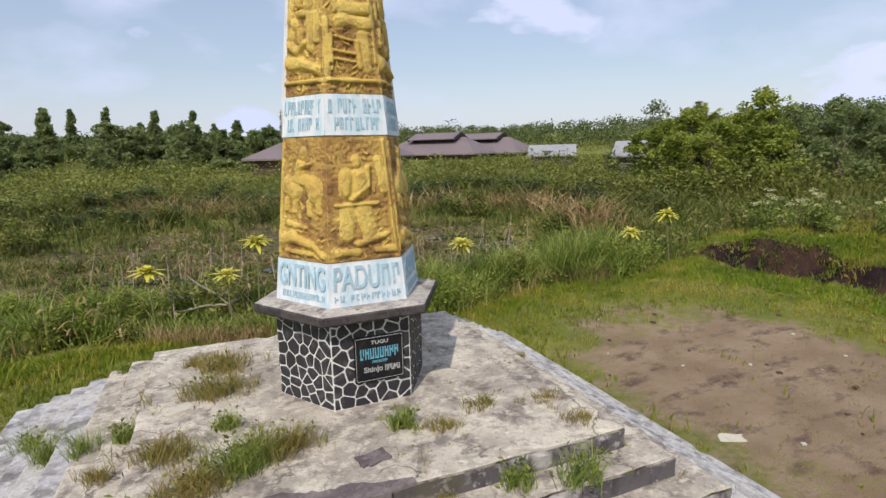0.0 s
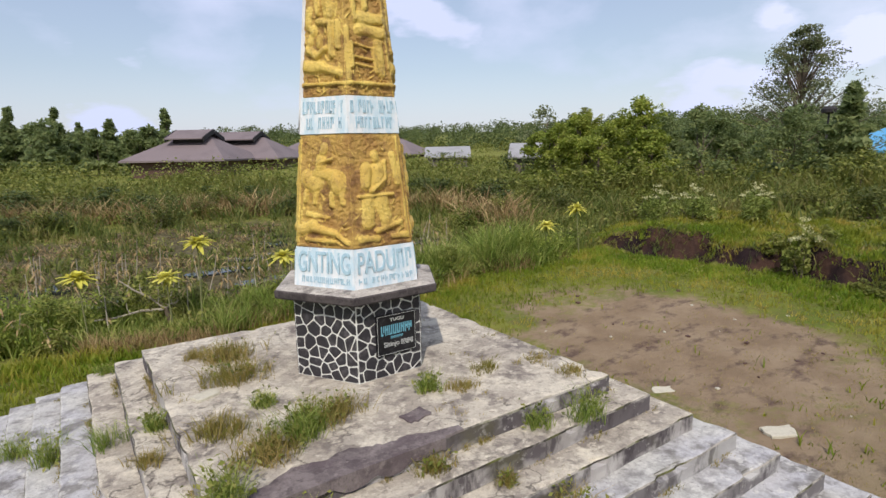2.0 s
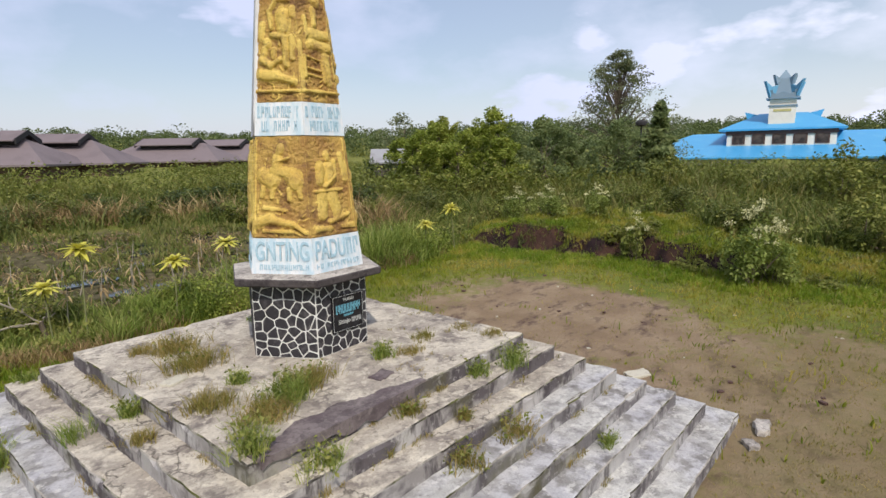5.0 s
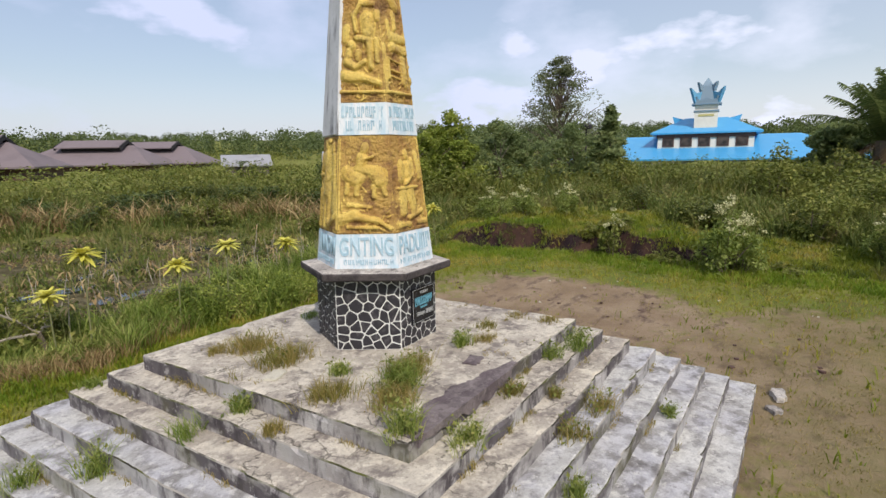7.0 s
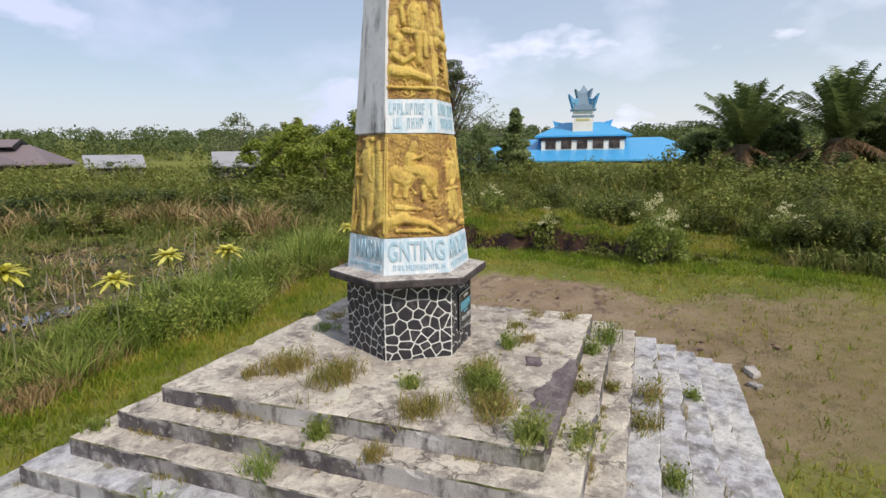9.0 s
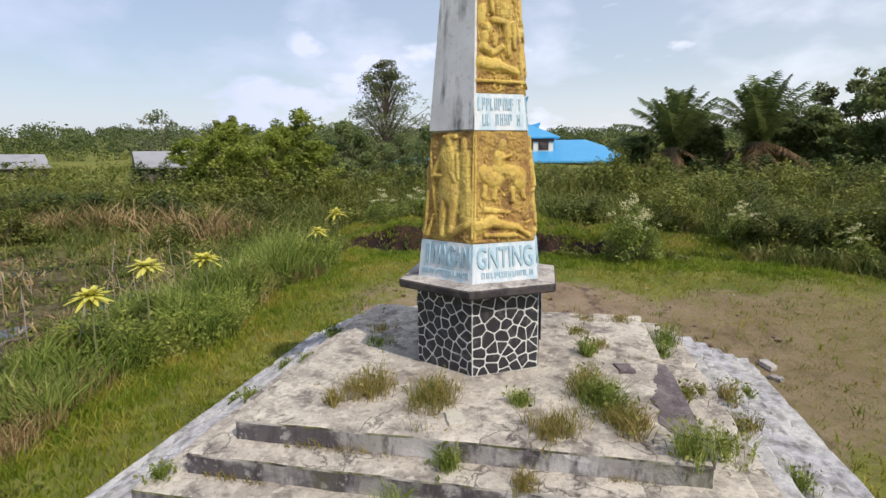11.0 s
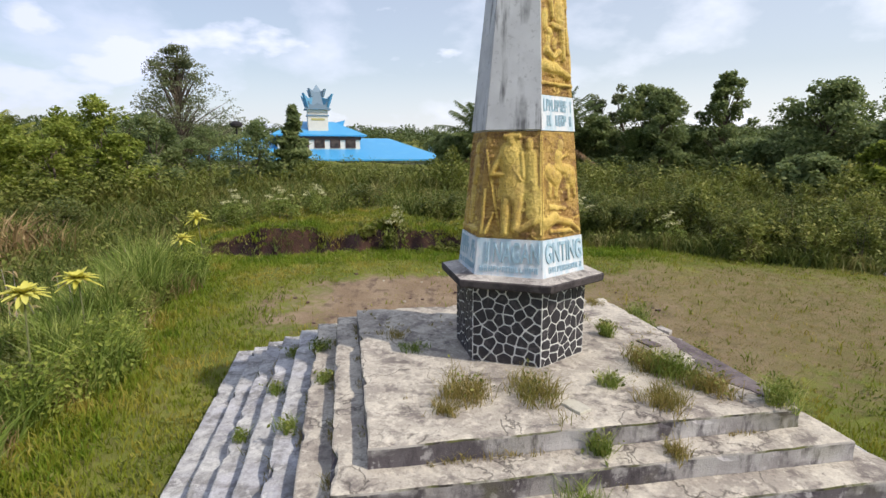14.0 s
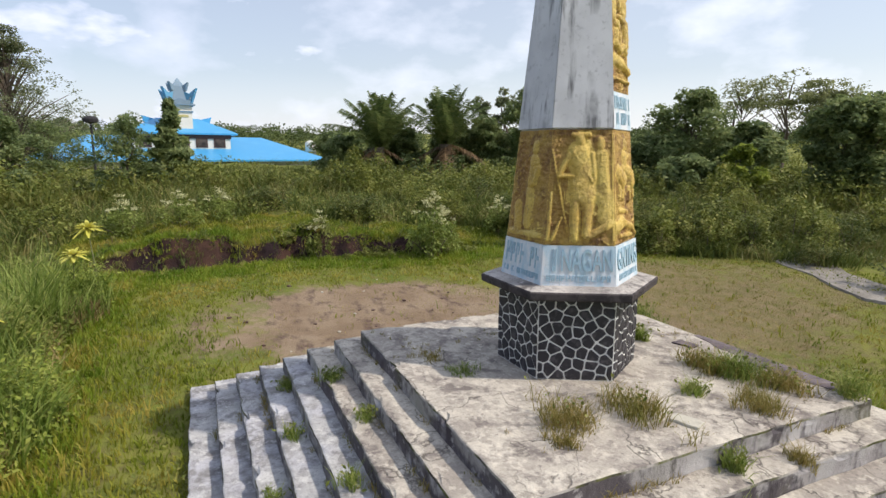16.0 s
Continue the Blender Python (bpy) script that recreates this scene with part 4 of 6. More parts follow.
def in_clear(x, y):
    """The open yard of short grass and earth round the platform."""
    edge_n = 6.25 + ridge_bend(x) + 0.35 * np.sin(x * 1.3) + 0.2 * np.sin(3.1 * x + 1)
    south = y > np.interp(x, [-20, 2, 4, 6, 8, 10, 11.6, 12.8], [-14.5, -14, -12.8, -11.8, -10.4, -8.6, -6.6, -4.8])
    return (y < edge_n) & (x < bank_x(y)) & south


def in_plot(x, y):
    """The wet, half-cleared plot beyond the grassy ridge."""
    return np.hypot((x - 1.5) / 10.0, (y - 15.8) / 7.4) + 0.06 * np.sin(2 * x) * np.sin(1.7 * y) < 1


def on_terrace(x, y):
    """The strip of short grass on top of the cut bank."""
    s = x - bank_x(y)
    return (s > -0.1) & (s < 4.3 + 0.8 * np.sin(0.8 * y) - 0.42 * np.clip(-y, 0, 7)) & (y > -6.4) & (y < 7.6)


def scatter(n, rng, keep, xr, yr):
    x, y = rng.uniform(*xr, n), rng.uniform(*yr, n)
    ok = keep(x, y)
    x, y = x[ok], y[ok]
    return np.stack([x, y, height(x, y) - 0.01], -1)


def off_platform(x, y, gap=0.0):
    return np.maximum(abs(x), abs(y)) > HALF + 7 * TREAD + 0.05 + gap


def bare_at(x, y):
    d = np.minimum(np.hypot((x - 6.8) / 2.7, (y - 0.2) / 3.9), np.hypot((x - 4.7) / 5.2, (y + 5.8) / 7.2) + 0.2)
    return d + 0.12 * np.sin(3.1 * x + y) * np.sin(2.7 * y - x)


def build_grass():
    rng = np.random.RandomState(21)
    lawn = lambda x, y: in_clear(x, y) & off_platform(x, y, 0.02) & (rng.uniform(0, 1, len(x)) < np.clip((bare_at(x, y) - 0.82) * 2.4, 0.012 + 0.05 * (y < -2.5), 1))
    p = scatter(52000, rng, lawn, (-8, 12.8), (-14, 6.8))
    near = np.clip(1.6 - 0.12 * np.abs(np.maximum(abs(p[:, 0]), abs(p[:, 1])) - 4.4), 0.7, 1.3)
    ht = (0.06 + 0.10 * rng.uniform(0, 1, len(p)) ** 2 + 0.05 * np.clip(p[:, 1] - 4.5, 0, 2)) * near
    ob = new("short_grass", blades(p, ht, rng, 3, 0.011, 0.05, 0.65, "short_grass", M_GRASS))
    tagged(ob, "short yellow-green grass on the yard", "grass", kind="stuff")
    dry = lambda x, y: in_clear(x, y) & off_platform(x, y, 0.1) & (bare_at(x, y) < 1.15) & (rng.uniform(0, 1, len(x)) < np.clip(0.16 - 0.06 * y, 0.05, 0.75))
    p = scatter(34000, rng, dry, (-0.5, 10.5), (-13, 4.5))
    ob = new("dry_yard_grass", blades(p, rng.uniform(0.02, 0.055, len(p)), rng, 4, 0.006, 0.06, 1.0, "dry_yard_grass", M_DRYGRASS))
    tagged(ob, "thin straw-coloured grass on the worn earth of the yard", "grass", kind="stuff")
    # taller fringe at the edge of the weeds and along the bank's foot and lip
    fringe = lambda x, y: off_platform(x, y, 0.1) & in_clear(x, y) & (((y > 5.4) & (y < 6.6) & (x < 9.8)) | (np.abs(x - bank_x(y) + 0.9) < 0.85)) & (y > -8) & (y < 7.2)
    lip = lambda x, y: (np.abs(x - bank_x(y) - 0.8) < 0.4) & (y > -3) & (y < 7.5)
    p = np.concatenate([scatter(28000, rng, fringe, (-7, 13.0), (-8, 7.2)), scatter(9000, rng, lip, (9.5, 14), (-3, 7.5))])
    ob = new("fringe_grass", blades(p, rng.uniform(0.09, 0.22, len(p)), rng, 4, 0.012, 0.05, 0.6, "fringe_grass", M_LUSH))
    tagged(ob, "longer bright green grass along the edge of the yard", "grass", kind="stuff")


def build_strip():
    """Lush growth on the ridge between the yard and the ploughed plot."""
    rng = np.random.RandomState(27)
    strip = lambda x, y: (y > 6.1 + ridge_bend(x) + 0.3 * np.sin(1.3 * x)) & (y < 8.1 + ridge_bend(x) + 0.25 * np.sin(0.9 * x)) & (x < 10.4)
    p = scatter(12000, rng, strip, (-9, 10.4), (5.8, 9.4))
    tone = np.array([noise.noise((a * 0.7, b * 0.9, 4.0)) for a, b in p[:, :2]])
    lump = np.array([noise.noise((a * 2.3, b * 2.3, 14.0)) for a, b in p[:, :2]])
    thick = lump > -0.28
    low = np.where((p[:, 0] > -3.0) & (p[:, 0] < -0.2) & (p[:, 1] < 7.9), 0.5, 1.0)
    ob = new("strip_grass", blades(p[thick], (rng.uniform(0.28, 0.80, len(p)) * (1 + 0.5 * tone) * (1 + 1.1 * lump) * low)[thick], rng, 5, 0.013, 0.08, 0.75, "strip_grass", M_TALL))
    tagged(ob, "lush long green grass on the ridge beside the yard", "grass", kind="stuff")
    q = np.repeat(p[(tone > 0.06) & (low == 1)], 14, 0)
    q = q + rng.normal(0, 1, q.shape) * (0.17, 0.17, 0)
    q[:, 2] += rng.uniform(0.03, 0.8, len(q)) * np.repeat(rng.uniform(0.4, 1.2, len(q) // 14), 14)
    v, f = leaf_quads(q, 0.045, rng, 0.9, 1.8)
    ob = new("strip_weeds", mesh_of("strip_weeds", v, f, M_TREE_L))
    tagged(ob, "leafy green weeds on the ridge beside the yard", "weeds", kind="stuff")
    red = p[((tone < -0.08) | (lump < -0.2)) & (p[:, 1] < 7.2)]
    ob = new("dead_stems", blades(red, rng.uniform(0.2, 0.5, len(red)), rng, 10, 0.008, 0.09, 0.6, "dead_stems", M_DRY))
    tagged(ob, "brown dead stems among the long grass", "weeds", kind="stuff")
    # coarse weeds dotted over the short grass
    lawn = lambda x, y: in_clear(x, y) & off_platform(x, y, 0.05) & (bare_at(x, y) > 1.0)
    p = scatter(1500, rng, lawn, (-8, 12.8), (-12, 6.6))
    p = p[np.array([noise.noise((a * 0.8, b * 0.8, 8.0)) for a, b in p[:, :2]]) > -0.05]
    q = np.repeat(p, 14, 0)
    q = q + rng.normal(0, 1, q.shape) * (0.09, 0.09, 0)
    q[:, 2] += rng.uniform(0.02, 0.16, len(q))
    v, f = leaf_quads(q, 0.035, rng, 0.7, 1.6)
    ob = new("lawn_weeds", mesh_of("lawn_weeds", v, f, M_WEED))
    tagged(ob, "small leafy weeds dotted over the short grass", "weeds", kind="stuff")


build_grass()
build_strip()


def build_field():
    rng = np.random.RandomState(22)
    keep = lambda x, y: ~in_clear(x, y) & off_platform(x, y, 1.0) & ((y > 6) | (x > 6)) & (np.hypot(x, y) < 40)
    p = scatter(80000, rng, keep, (-16, 40), (-30, 40))
    r = np.hypot(p[:, 0], p[:, 1])
    p = p[rng.uniform(0, 1, len(p)) < np.clip(14.0 / r, 0.2, 1)]
    r = np.hypot(p[:, 0], p[:, 1])
    ht = rng.uniform(0.25, 0.75, len(p)) * np.clip(r / 14, 0.8, 1.7)
    ht *= np.where(on_terrace(p[:, 0], p[:, 1]), 0.3, 1.0)
    plot = in_plot(p[:, 0], p[:, 1])
    lush = np.array([noise.noise((a * 0.5, b * 0.5, 21.0)) for a, b in p[:, :2]])
    keep3 = np.where(plot, (lush > -0.12) & (rng.uniform(0, 1, len(p)) < 0.55), lush > -0.32)
    p, ht = p[keep3], (ht * (1 + 0.7 * lush) * np.where(plot, 0.62, 1.0))[keep3]
    ob = new("field_weeds", blades(p, ht, rng, 4, 0.022, 0.10, 0.8, "field_weeds", M_FIELD))
    tagged(ob, "dense green and olive weeds of the overgrown field", "weeds", kind="stuff")
    # broad leaves low in the weeds
    keep2 = lambda x, y: ~in_clear(x, y) & off_platform(x, y, 1.2) & ((y > 6) | (x > 6)) & (np.hypot(x, y) < 26)
    p = scatter(90000, rng, keep2, (-14, 26), (-22, 26))
    p = p[(~in_plot(p[:, 0], p[:, 1]) | (rng.uniform(0, 1, len(p)) < 0.28)) & (~on_terrace(p[:, 0], p[:, 1]) | (rng.uniform(0, 1, len(p)) < 0.12))]
    p[:, 2] += rng.uniform(0.02, 0.6, len(p)) * np.where(in_plot(p[:, 0], p[:, 1]), 0.4, 1)
    v, f = leaf_quads(p, 0.085, rng, 0.6)
    ob = new("broadleaf_weeds", mesh_of("broadleaf_weeds", v, f, M_WEED))
    tagged(ob, "low broad-leaved weeds among the field grass", "weeds", kind="stuff")


build_field()


def build_terrace():
    rng = np.random.RandomState(24)
    p = scatter(36000, rng, lambda x, y: on_terrace(x, y) & (x - bank_x(y) > 0.2), (9, 18), (-6.4, 7.6))
    tone = np.array([noise.noise((a * 0.6, b * 0.6, 31.0)) for a, b in p[:, :2]])
    ob = new("terrace_grass", blades(p, rng.uniform(0.06, 0.2, len(p)) * (1 + tone), rng, 3, 0.012, 0.05, 0.7, "terrace_grass", M_GRASS))
    tagged(ob, "short green grass on top of the cut bank", "grass", kind="stuff")
    # roots and long grass hanging over the cut
    q = scatter(5200, rng, lambda x, y: (np.abs(x - bank_x(y) - 0.16) < 0.2) & (y > -6) & (y < 7.6), (8.5, 14), (-6, 7.6))
    q = q[np.array([noise.noise((a * 1.6, b * 1.6, 3.0)) for a, b in q[:, :2]]) > 0.0]
    q[:, 2] += 0.10
    ob = new("hanging_grass", blades(q, rng.uniform(0.12, 0.34, len(q)), rng, 4, 0.010, 0.05, 1.3, "hanging_grass", M_FIELD))
    tagged(ob, "long grass hanging over the dark cut bank", "grass", kind="stuff")


build_terrace()


def shrub_mesh(seed, mat, leaf=0.06, clumps=17, per=84, wide=1.0, tall=1.0):
    rng = np.random.RandomState(seed)
    cl = []
    for _ in range(clumps):
        a, r = rng.uniform(0, 2 * math.pi), rng.uniform(0, 0.75) ** 0.7
        z = rng.uniform(0.12, 0.95) * (1 - 0.35 * r)
        s = rng.uniform(0.16, 0.30)
        cl.append(((wide * r * math.cos(a), wide * r * math.sin(a), tall * z), (s * wide, s * wide, s * tall * 0.9)))
    p = crown_points(cl, per, rng)
    p = p[p[:, 2] > 0.0]
    v, f = leaf_quads(p, leaf, rng, 1.6)
    return mesh_of("crown", v, f, mat), cl


def shrub_stem(cl, seed):
    rng = random.Random(seed)
    bm = bmesh.new()
    for c, r in cl[:7]:
        tube(bm, [(0.05 * rng.uniform(-1, 1), 0.05 * rng.uniform(-1, 1), -0.1), (c[0] * 0.5, c[1] * 0.5, c[2] * 0.55), c], [0.022, 0.014, 0.006], 5)
    me = bpy.data.meshes.new("stem")
    bm.to_mesh(me)
    bm.free()
    me.materials.append(M_BARK)
    return me


M_BUSH = make_leaf("bright_bush_leaves", (0.12, 0.18, 0.05), (0.225, 0.30, 0.085), (0.34, 0.40, 0.15), 0.42)
SHRUBS = []
for s, (mat, leaf) in enumerate(((M_SHRUB, 0.062), (M_SHRUB_L, 0.058), (M_SHRUB, 0.055), (M_SHRUB_L, 0.064), (M_WEED, 0.06), (M_TREE_L, 0.062), (M_DARKBUSH, 0.062), (M_BUSH, 0.07))):
    crown, cl = shrub_mesh(60 + s, mat, leaf)
    SHRUBS.append((crown, shrub_stem(cl, s)))


HERBS = []
for s in range(2):
    crown, cl = shrub_mesh(80 + s, M_WEED, 0.12, 8, 55)
    HERBS.append((crown, shrub_stem(cl, 20 + s)))


def add_shrub(kind, x, y, size, tall, label, group, flowers=None, spin=None):
    crown, stem = SHRUBS[kind % len(SHRUBS)] if size > 0.55 else HERBS[kind % 2]
    rng = random.Random(int(x * 131 + y * 977))
    low = "weed" in label or "herb" in label
    root = thing("leafy_weed" if low else "shrub", pose(x, y, h1(x, y) - 0.05, 0, 0, spin if spin is not None else rng.uniform(0, 360)), label, "weed" if low else "shrub", group)
    for nm, me in (("stem", stem), ("crown", crown)):
        ob = tagged(under(nm, me, root), kind="stuff")
        ob.scale = (size, size, tall)
    if flowers:
        ob = tagged(under("flower_head", flowers, root, "flat white flower heads"), kind="stuff")
        ob.scale = (size, size, tall)
    return root


def flower_mesh(seed, heads=15):
    rng = np.random.RandomState(seed)
    pts = []
    for _ in range(heads):
        a, r = rng.uniform(0, 2 * math.pi), rng.uniform(0, 0.8)
        c = np.array([r * math.cos(a), r * math.sin(a), 1.12 - 0.45 * r + rng.uniform(-0.15, 0.05)])
        pts.append(c + rng.normal(0, 1, (34, 3)) * (0.07, 0.07, 0.02))
    v, f = leaf_quads(np.concatenate(pts), 0.044, rng, 1.6, 1.1)
    return mesh_of("flower_head", v, f, M_FLOWER)


FLOWERS = [flower_mesh(90), flower_mesh(91)]
for x, y, s, t in ((11.05, -2.9, 0.86, 1.9), (11.3, -3.3, 0.6, 1.5), (12.2, 0.45, 0.52, 1.4), (13.9, 4.4, 0.7, 1.1), (14.4, 6.0, 0.7, 1.2), (15.4, 3.2, 0.7, 1.1), (13.4, -6.6, 0.7, 1.3), (11.0, -8.8, 0.6, 1.1)):
    add_shrub(7, x, y, s, t, "leafy green bush with flat white flower heads on the bank", "flowering bushes", FLOWERS[int(x) % 2])

rs = random.Random(77)
count = 0
while count < 104:
    r, a = 11.0 + 19 * rs.random() ** 1.1, radians(rs.uniform(-75, 118))
    x, y = r * math.cos(a), r * math.sin(a)
    if bool(in_clear(np.array([x]), np.array([y]))[0]) or y < -26 or bool(in_plot(x, y)) or (x < 11 and 6 < y < 9) or bool(on_terrace(x, y)) or bool(on_terrace(x - 0.9, y)):
        continue
    k = rs.randrange(5)
    size = rs.uniform(0.7, 1.25) * (1.0 if r < 20 else 1.25)
    tall = size * rs.uniform(0.8, 1.2) * (1.45 if y < -3 else 1.05)
    add_shrub(k, x, y, size, tall, "dense leafy shrub in the overgrown field" if k in (0, 2) else "light green shrub in the overgrown field", "field shrubs")
    count += 1
# bushes filling the thicket behind that edge
count = 0
while count < 42:
    x, y = rs.uniform(6.5, 24), rs.uniform(-20, -4)
    if bool(in_clear(np.array([x]), np.array([y]))[0]) or math.hypot(x, y) > 24:
        continue
    s = rs.uniform(0.7, 1.15)
    k, tall = rs.choice((1, 3, 4, 1, 3)), s * rs.uniform(1.0, 1.5)
    if not bool(on_terrace(x, y)):
        add_shrub(k, x, y, s, tall, "light green leafy bush in the thicket", "thicket bushes")
    count += 1
# close row of bushes along the south-east edge of the yard
for j in range(26):
    t = j / 25
    x = np.interp(t, [0, 0.45, 0.75, 1.0], [12.8, 10.4, 8.2, 6.4]) + rs.uniform(0.0, 1.4)
    y = np.interp(t, [0, 0.45, 0.75, 1.0], [-6.0, -9.6, -11.8, -13.2]) + rs.uniform(-1.2, 0.1)
    s = rs.uniform(0.75, 1.15)
    k, tall = rs.randrange(5), s * rs.uniform(1.25, 1.7)
    if not bool(on_terrace(x, y)):
        add_shrub(k, x, y, s, tall, "dense dark green bush at the edge of the yard", "edge bushes")


for j in range(60):
    x, y = rs.uniform(-8, 11), rs.uniform(8.8, 22)
    if not bool(in_plot(x, y)):
        continue
    s = rs.uniform(0.28, 0.5)
    add_shrub(rs.choice((1, 3, 4)), x, y, s, s * rs.uniform(0.7, 1.1), "low leafy herb growing in the wet plot", "plot herbs")
for j in range(36):
    t = rs.random()
    x, y = np.interp(t, [0, 0.5, 0.8, 1], [-16, 4, 14, 16.5]) + rs.uniform(-1, 1), np.interp(t, [0, 0.5, 0.8, 1], [26, 29.5, 25, 16]) + rs.uniform(-1.2, 1.6)
    s = rs.uniform(1.1, 1.8)
    add_shrub((0, 6, 6)[j % 3], float(x), float(y), s, s * rs.uniform(0.8, 1.1), "dark green bush behind the dry maize", "bushes behind the maize")


# leafy weeds massed on the ridge beside the yard
for j in range(92):
    x = rs.uniform(-7, 9.6)
    y = 7.1 + rs.uniform(-0.8, 1.1) + float(ridge_bend(x))
    s = rs.choice((rs.uniform(0.3, 0.5), rs.uniform(0.56, 0.85)))
    if -2.8 < x < 0.3 and y < 7.9:
        s *= 0.45
    add_shrub(rs.choice((1, 3, 5, 5, 0)), x, y, s, s * rs.uniform(0.9, 1.6), "leafy green weed massed on the ridge", "ridge weeds")
for j in range(16):
    y = -4.6 + 0.42 * j + rs.uniform(-0.3, 0.3)
    s = rs.uniform(0.3, 0.52)
    add_shrub(rs.choice((1, 3, 4)), float(bank_x(y)) + rs.uniform(-0.45, 0.15) + (0.6 if y > 0 else 0), y, s, s * rs.uniform(0.7, 1.1), "low leafy herb on the lip of the bank", "bank herbs")


for x, y in ((-12.4, 23.0), (-11.0, 24.2), (-9.9, 25.2), (-6.4, 25.0), (-8.0, 25.6), (-9.6, 22.8), (-8.2, 23.4), (-7.0, 22.9), (-5.6, 23.6), (-4.4, 23.2), (-3.0, 23.8), (7.2, 23.4), (10.4, 21.6), (26.0, 25.0), (24.8, 25.8), (26.9, 24.0), (33.2, 45.4), (32.2, 46.0)):
    s = rs.uniform(1.15, 1.6)
    add_shrub(6, x, y, s, s * 0.9 if x < 20 else 3.85 - h1(x, y), "dark green bush behind the plot", "bushes behind the plot")


def build_thicket_grass():
    """Head-high grass and fern behind the south-east edge of the yard."""
    rng = np.random.RandomState(35)
    zone = lambda x, y: ~in_clear(x, y) & ~on_terrace(x, y) & (x > 4.5) & (y < -4.5) & (np.hypot(x, y) < 26)
    p = scatter(15000, rng, zone, (4, 24), (-24, -3))
    lump = np.array([noise.noise((a * 0.45, b * 0.45, 12.0)) for a, b in p[:, :2]])
    ht = (0.62 + 0.5 * lump) * rng.uniform(0.6, 1.15, len(p))
    ob = new("thicket_grass", blades(p, ht, rng, 5, 0.016, 0.14, 0.9, "thicket_grass", M_FIELD))
    tagged(ob, "tall light green grass and fern behind the yard", "grass", kind="stuff")


build_thicket_grass()


def build_thicket():
    """Meadow hummocks and scrub too far and too dense to count."""
    rng = np.random.RandomState(33)
    pts, size, tufts, tall = [], [], [], []
    for _ in range(3000):
        r, a = 24 + 190 * rng.uniform(0, 1) ** 1.9, radians(rng.uniform(-80, 128))
        x, y = r * math.cos(a), r * math.sin(a)
        if 43 < x < 80 and -10 < y < 20 or (0 < x < 60 and 54 < y < 84) or math.hypot((x - 2) / 13.5, (y - 16) / 13.2) < 1:
            continue
        g = h1(x, y)
        roof = (3.6 if y > 32 and r < 64 else 3.25) + 0.6 * noise.noise((x * 0.12, y * 0.12, 6.0)) + 0.036 * max(0.0, r - 62)
        s = max(0.45, roof - g) * rng.uniform(0.6, 1.0)
        leafy = noise.noise((x * 0.10, y * 0.10, 1.0)) + 0.5 * rng.uniform(-1, 1) > (-0.12 if y > 0 else -0.05)
        if leafy:
            n = 200 if r < 60 else 80
            pts.append(np.array([x, y, g + 0.3 * s]) + inside(n, rng, 0.4) * np.array([0.9 + 0.45 * s, 0.9 + 0.45 * s, s * 0.85]))
            size.append(np.full(n, 0.075 + r / 600))
        else:
            n = 30 if r < 70 else 12
            q = inside(n, rng, 0.2)
            q[:, 2] = np.sqrt(np.clip(1 - q[:, 0] ** 2 - q[:, 1] ** 2, 0, 1)) * rng.uniform(0.55, 1.0, n)
            q = np.array([x, y, g - 0.1]) + q * np.array([1.9, 1.9, s * 0.62])
            tufts.append(q)
            tall.append(np.full(n, 0.30 + r / 230) * rng.uniform(0.6, 1.3))
    v, f = leaf_quads(np.concatenate(pts), np.concatenate(size), rng, 1.0)
    ob = new("far_scrub", mesh_of("far_scrub", v, f, M_WEED))
    tagged(ob, "green scrub covering the land behind the field", "scrub", kind="stuff")
    ob = new("meadow_grass", blades(np.concatenate(tufts), np.concatenate(tall), rng, 3, 0.045, 0.25, 1.0, "meadow_grass", M_MEADOW))
    tagged(ob, "sunlit olive-green meadow grass on the rising land", "grass", kind="stuff")


build_thicket()


# ---- trees
def broad_tree(name, x, y, tall, wide, seed, mat, label, clumps=34, per=170, leaf=0.22, low=0.2, group="", gap=0.0, top=0.62, cone=False, flat=0.75):
    rng = np.random.RandomState(seed)
    rr = random.Random(seed)
    z = h1(x, y)
    root = thing(name, pose(x, y, z - 0.1), label, "tree", group)
    bm = bmesh.new()
    pts = [(0.06 * tall * k * (rr.random() - 0.5), 0.06 * tall * k * (rr.random() - 0.5), tall * 0.22 * k) for k in range(5)]
    tube(bm, pts, [0.022 * tall, 0.018 * tall, 0.013 * tall, 0.008 * tall, 0.003 * tall], 8)
    cl = []
    for _ in range(clumps):
        f = rng.uniform(low, 1.0)
        prof = math.sqrt(max(0.03, 1 - ((f - top) / (1.02 - top) if f > top else (top - f) / (top + 0.25)) ** 2))
        if cone:
            prof = max(0.05, 1.03 - f) ** 0.74
        a, r = rng.uniform(0, 2 * math.pi), wide * prof * rng.uniform(0.25, 1.0)
        s = (rng.uniform(0.13, 0.24) * wide + 0.03 * tall) * (0.30 + 0.38 * prof if cone else 1.0)
        c = (r * math.cos(a), r * math.sin(a), f * tall)
        cl.append((c, (s, s, s * flat)))
        if rr.random() < 0.45:
            tube(bm, [(0, 0, max(0.1, f - 0.25) * tall), (c[0] * 0.55, c[1] * 0.55, (f - 0.1) * tall), c], [0.006 * tall, 0.004 * tall, 0.0015 * tall], 5)
    part("trunk", bm, M_BARK, root)
    p = crown_points(cl, per, rng)
    if gap:
        keep = np.array([noise.noise((q[0] * 0.8, q[1] * 0.8, q[2] * 0.8)) for q in p]) > gap
        p = p[keep]
    v, f = leaf_quads(p, leaf, rng, 0.9)
    under("crown", mesh_of("crown", v, f, mat), root)
    return root


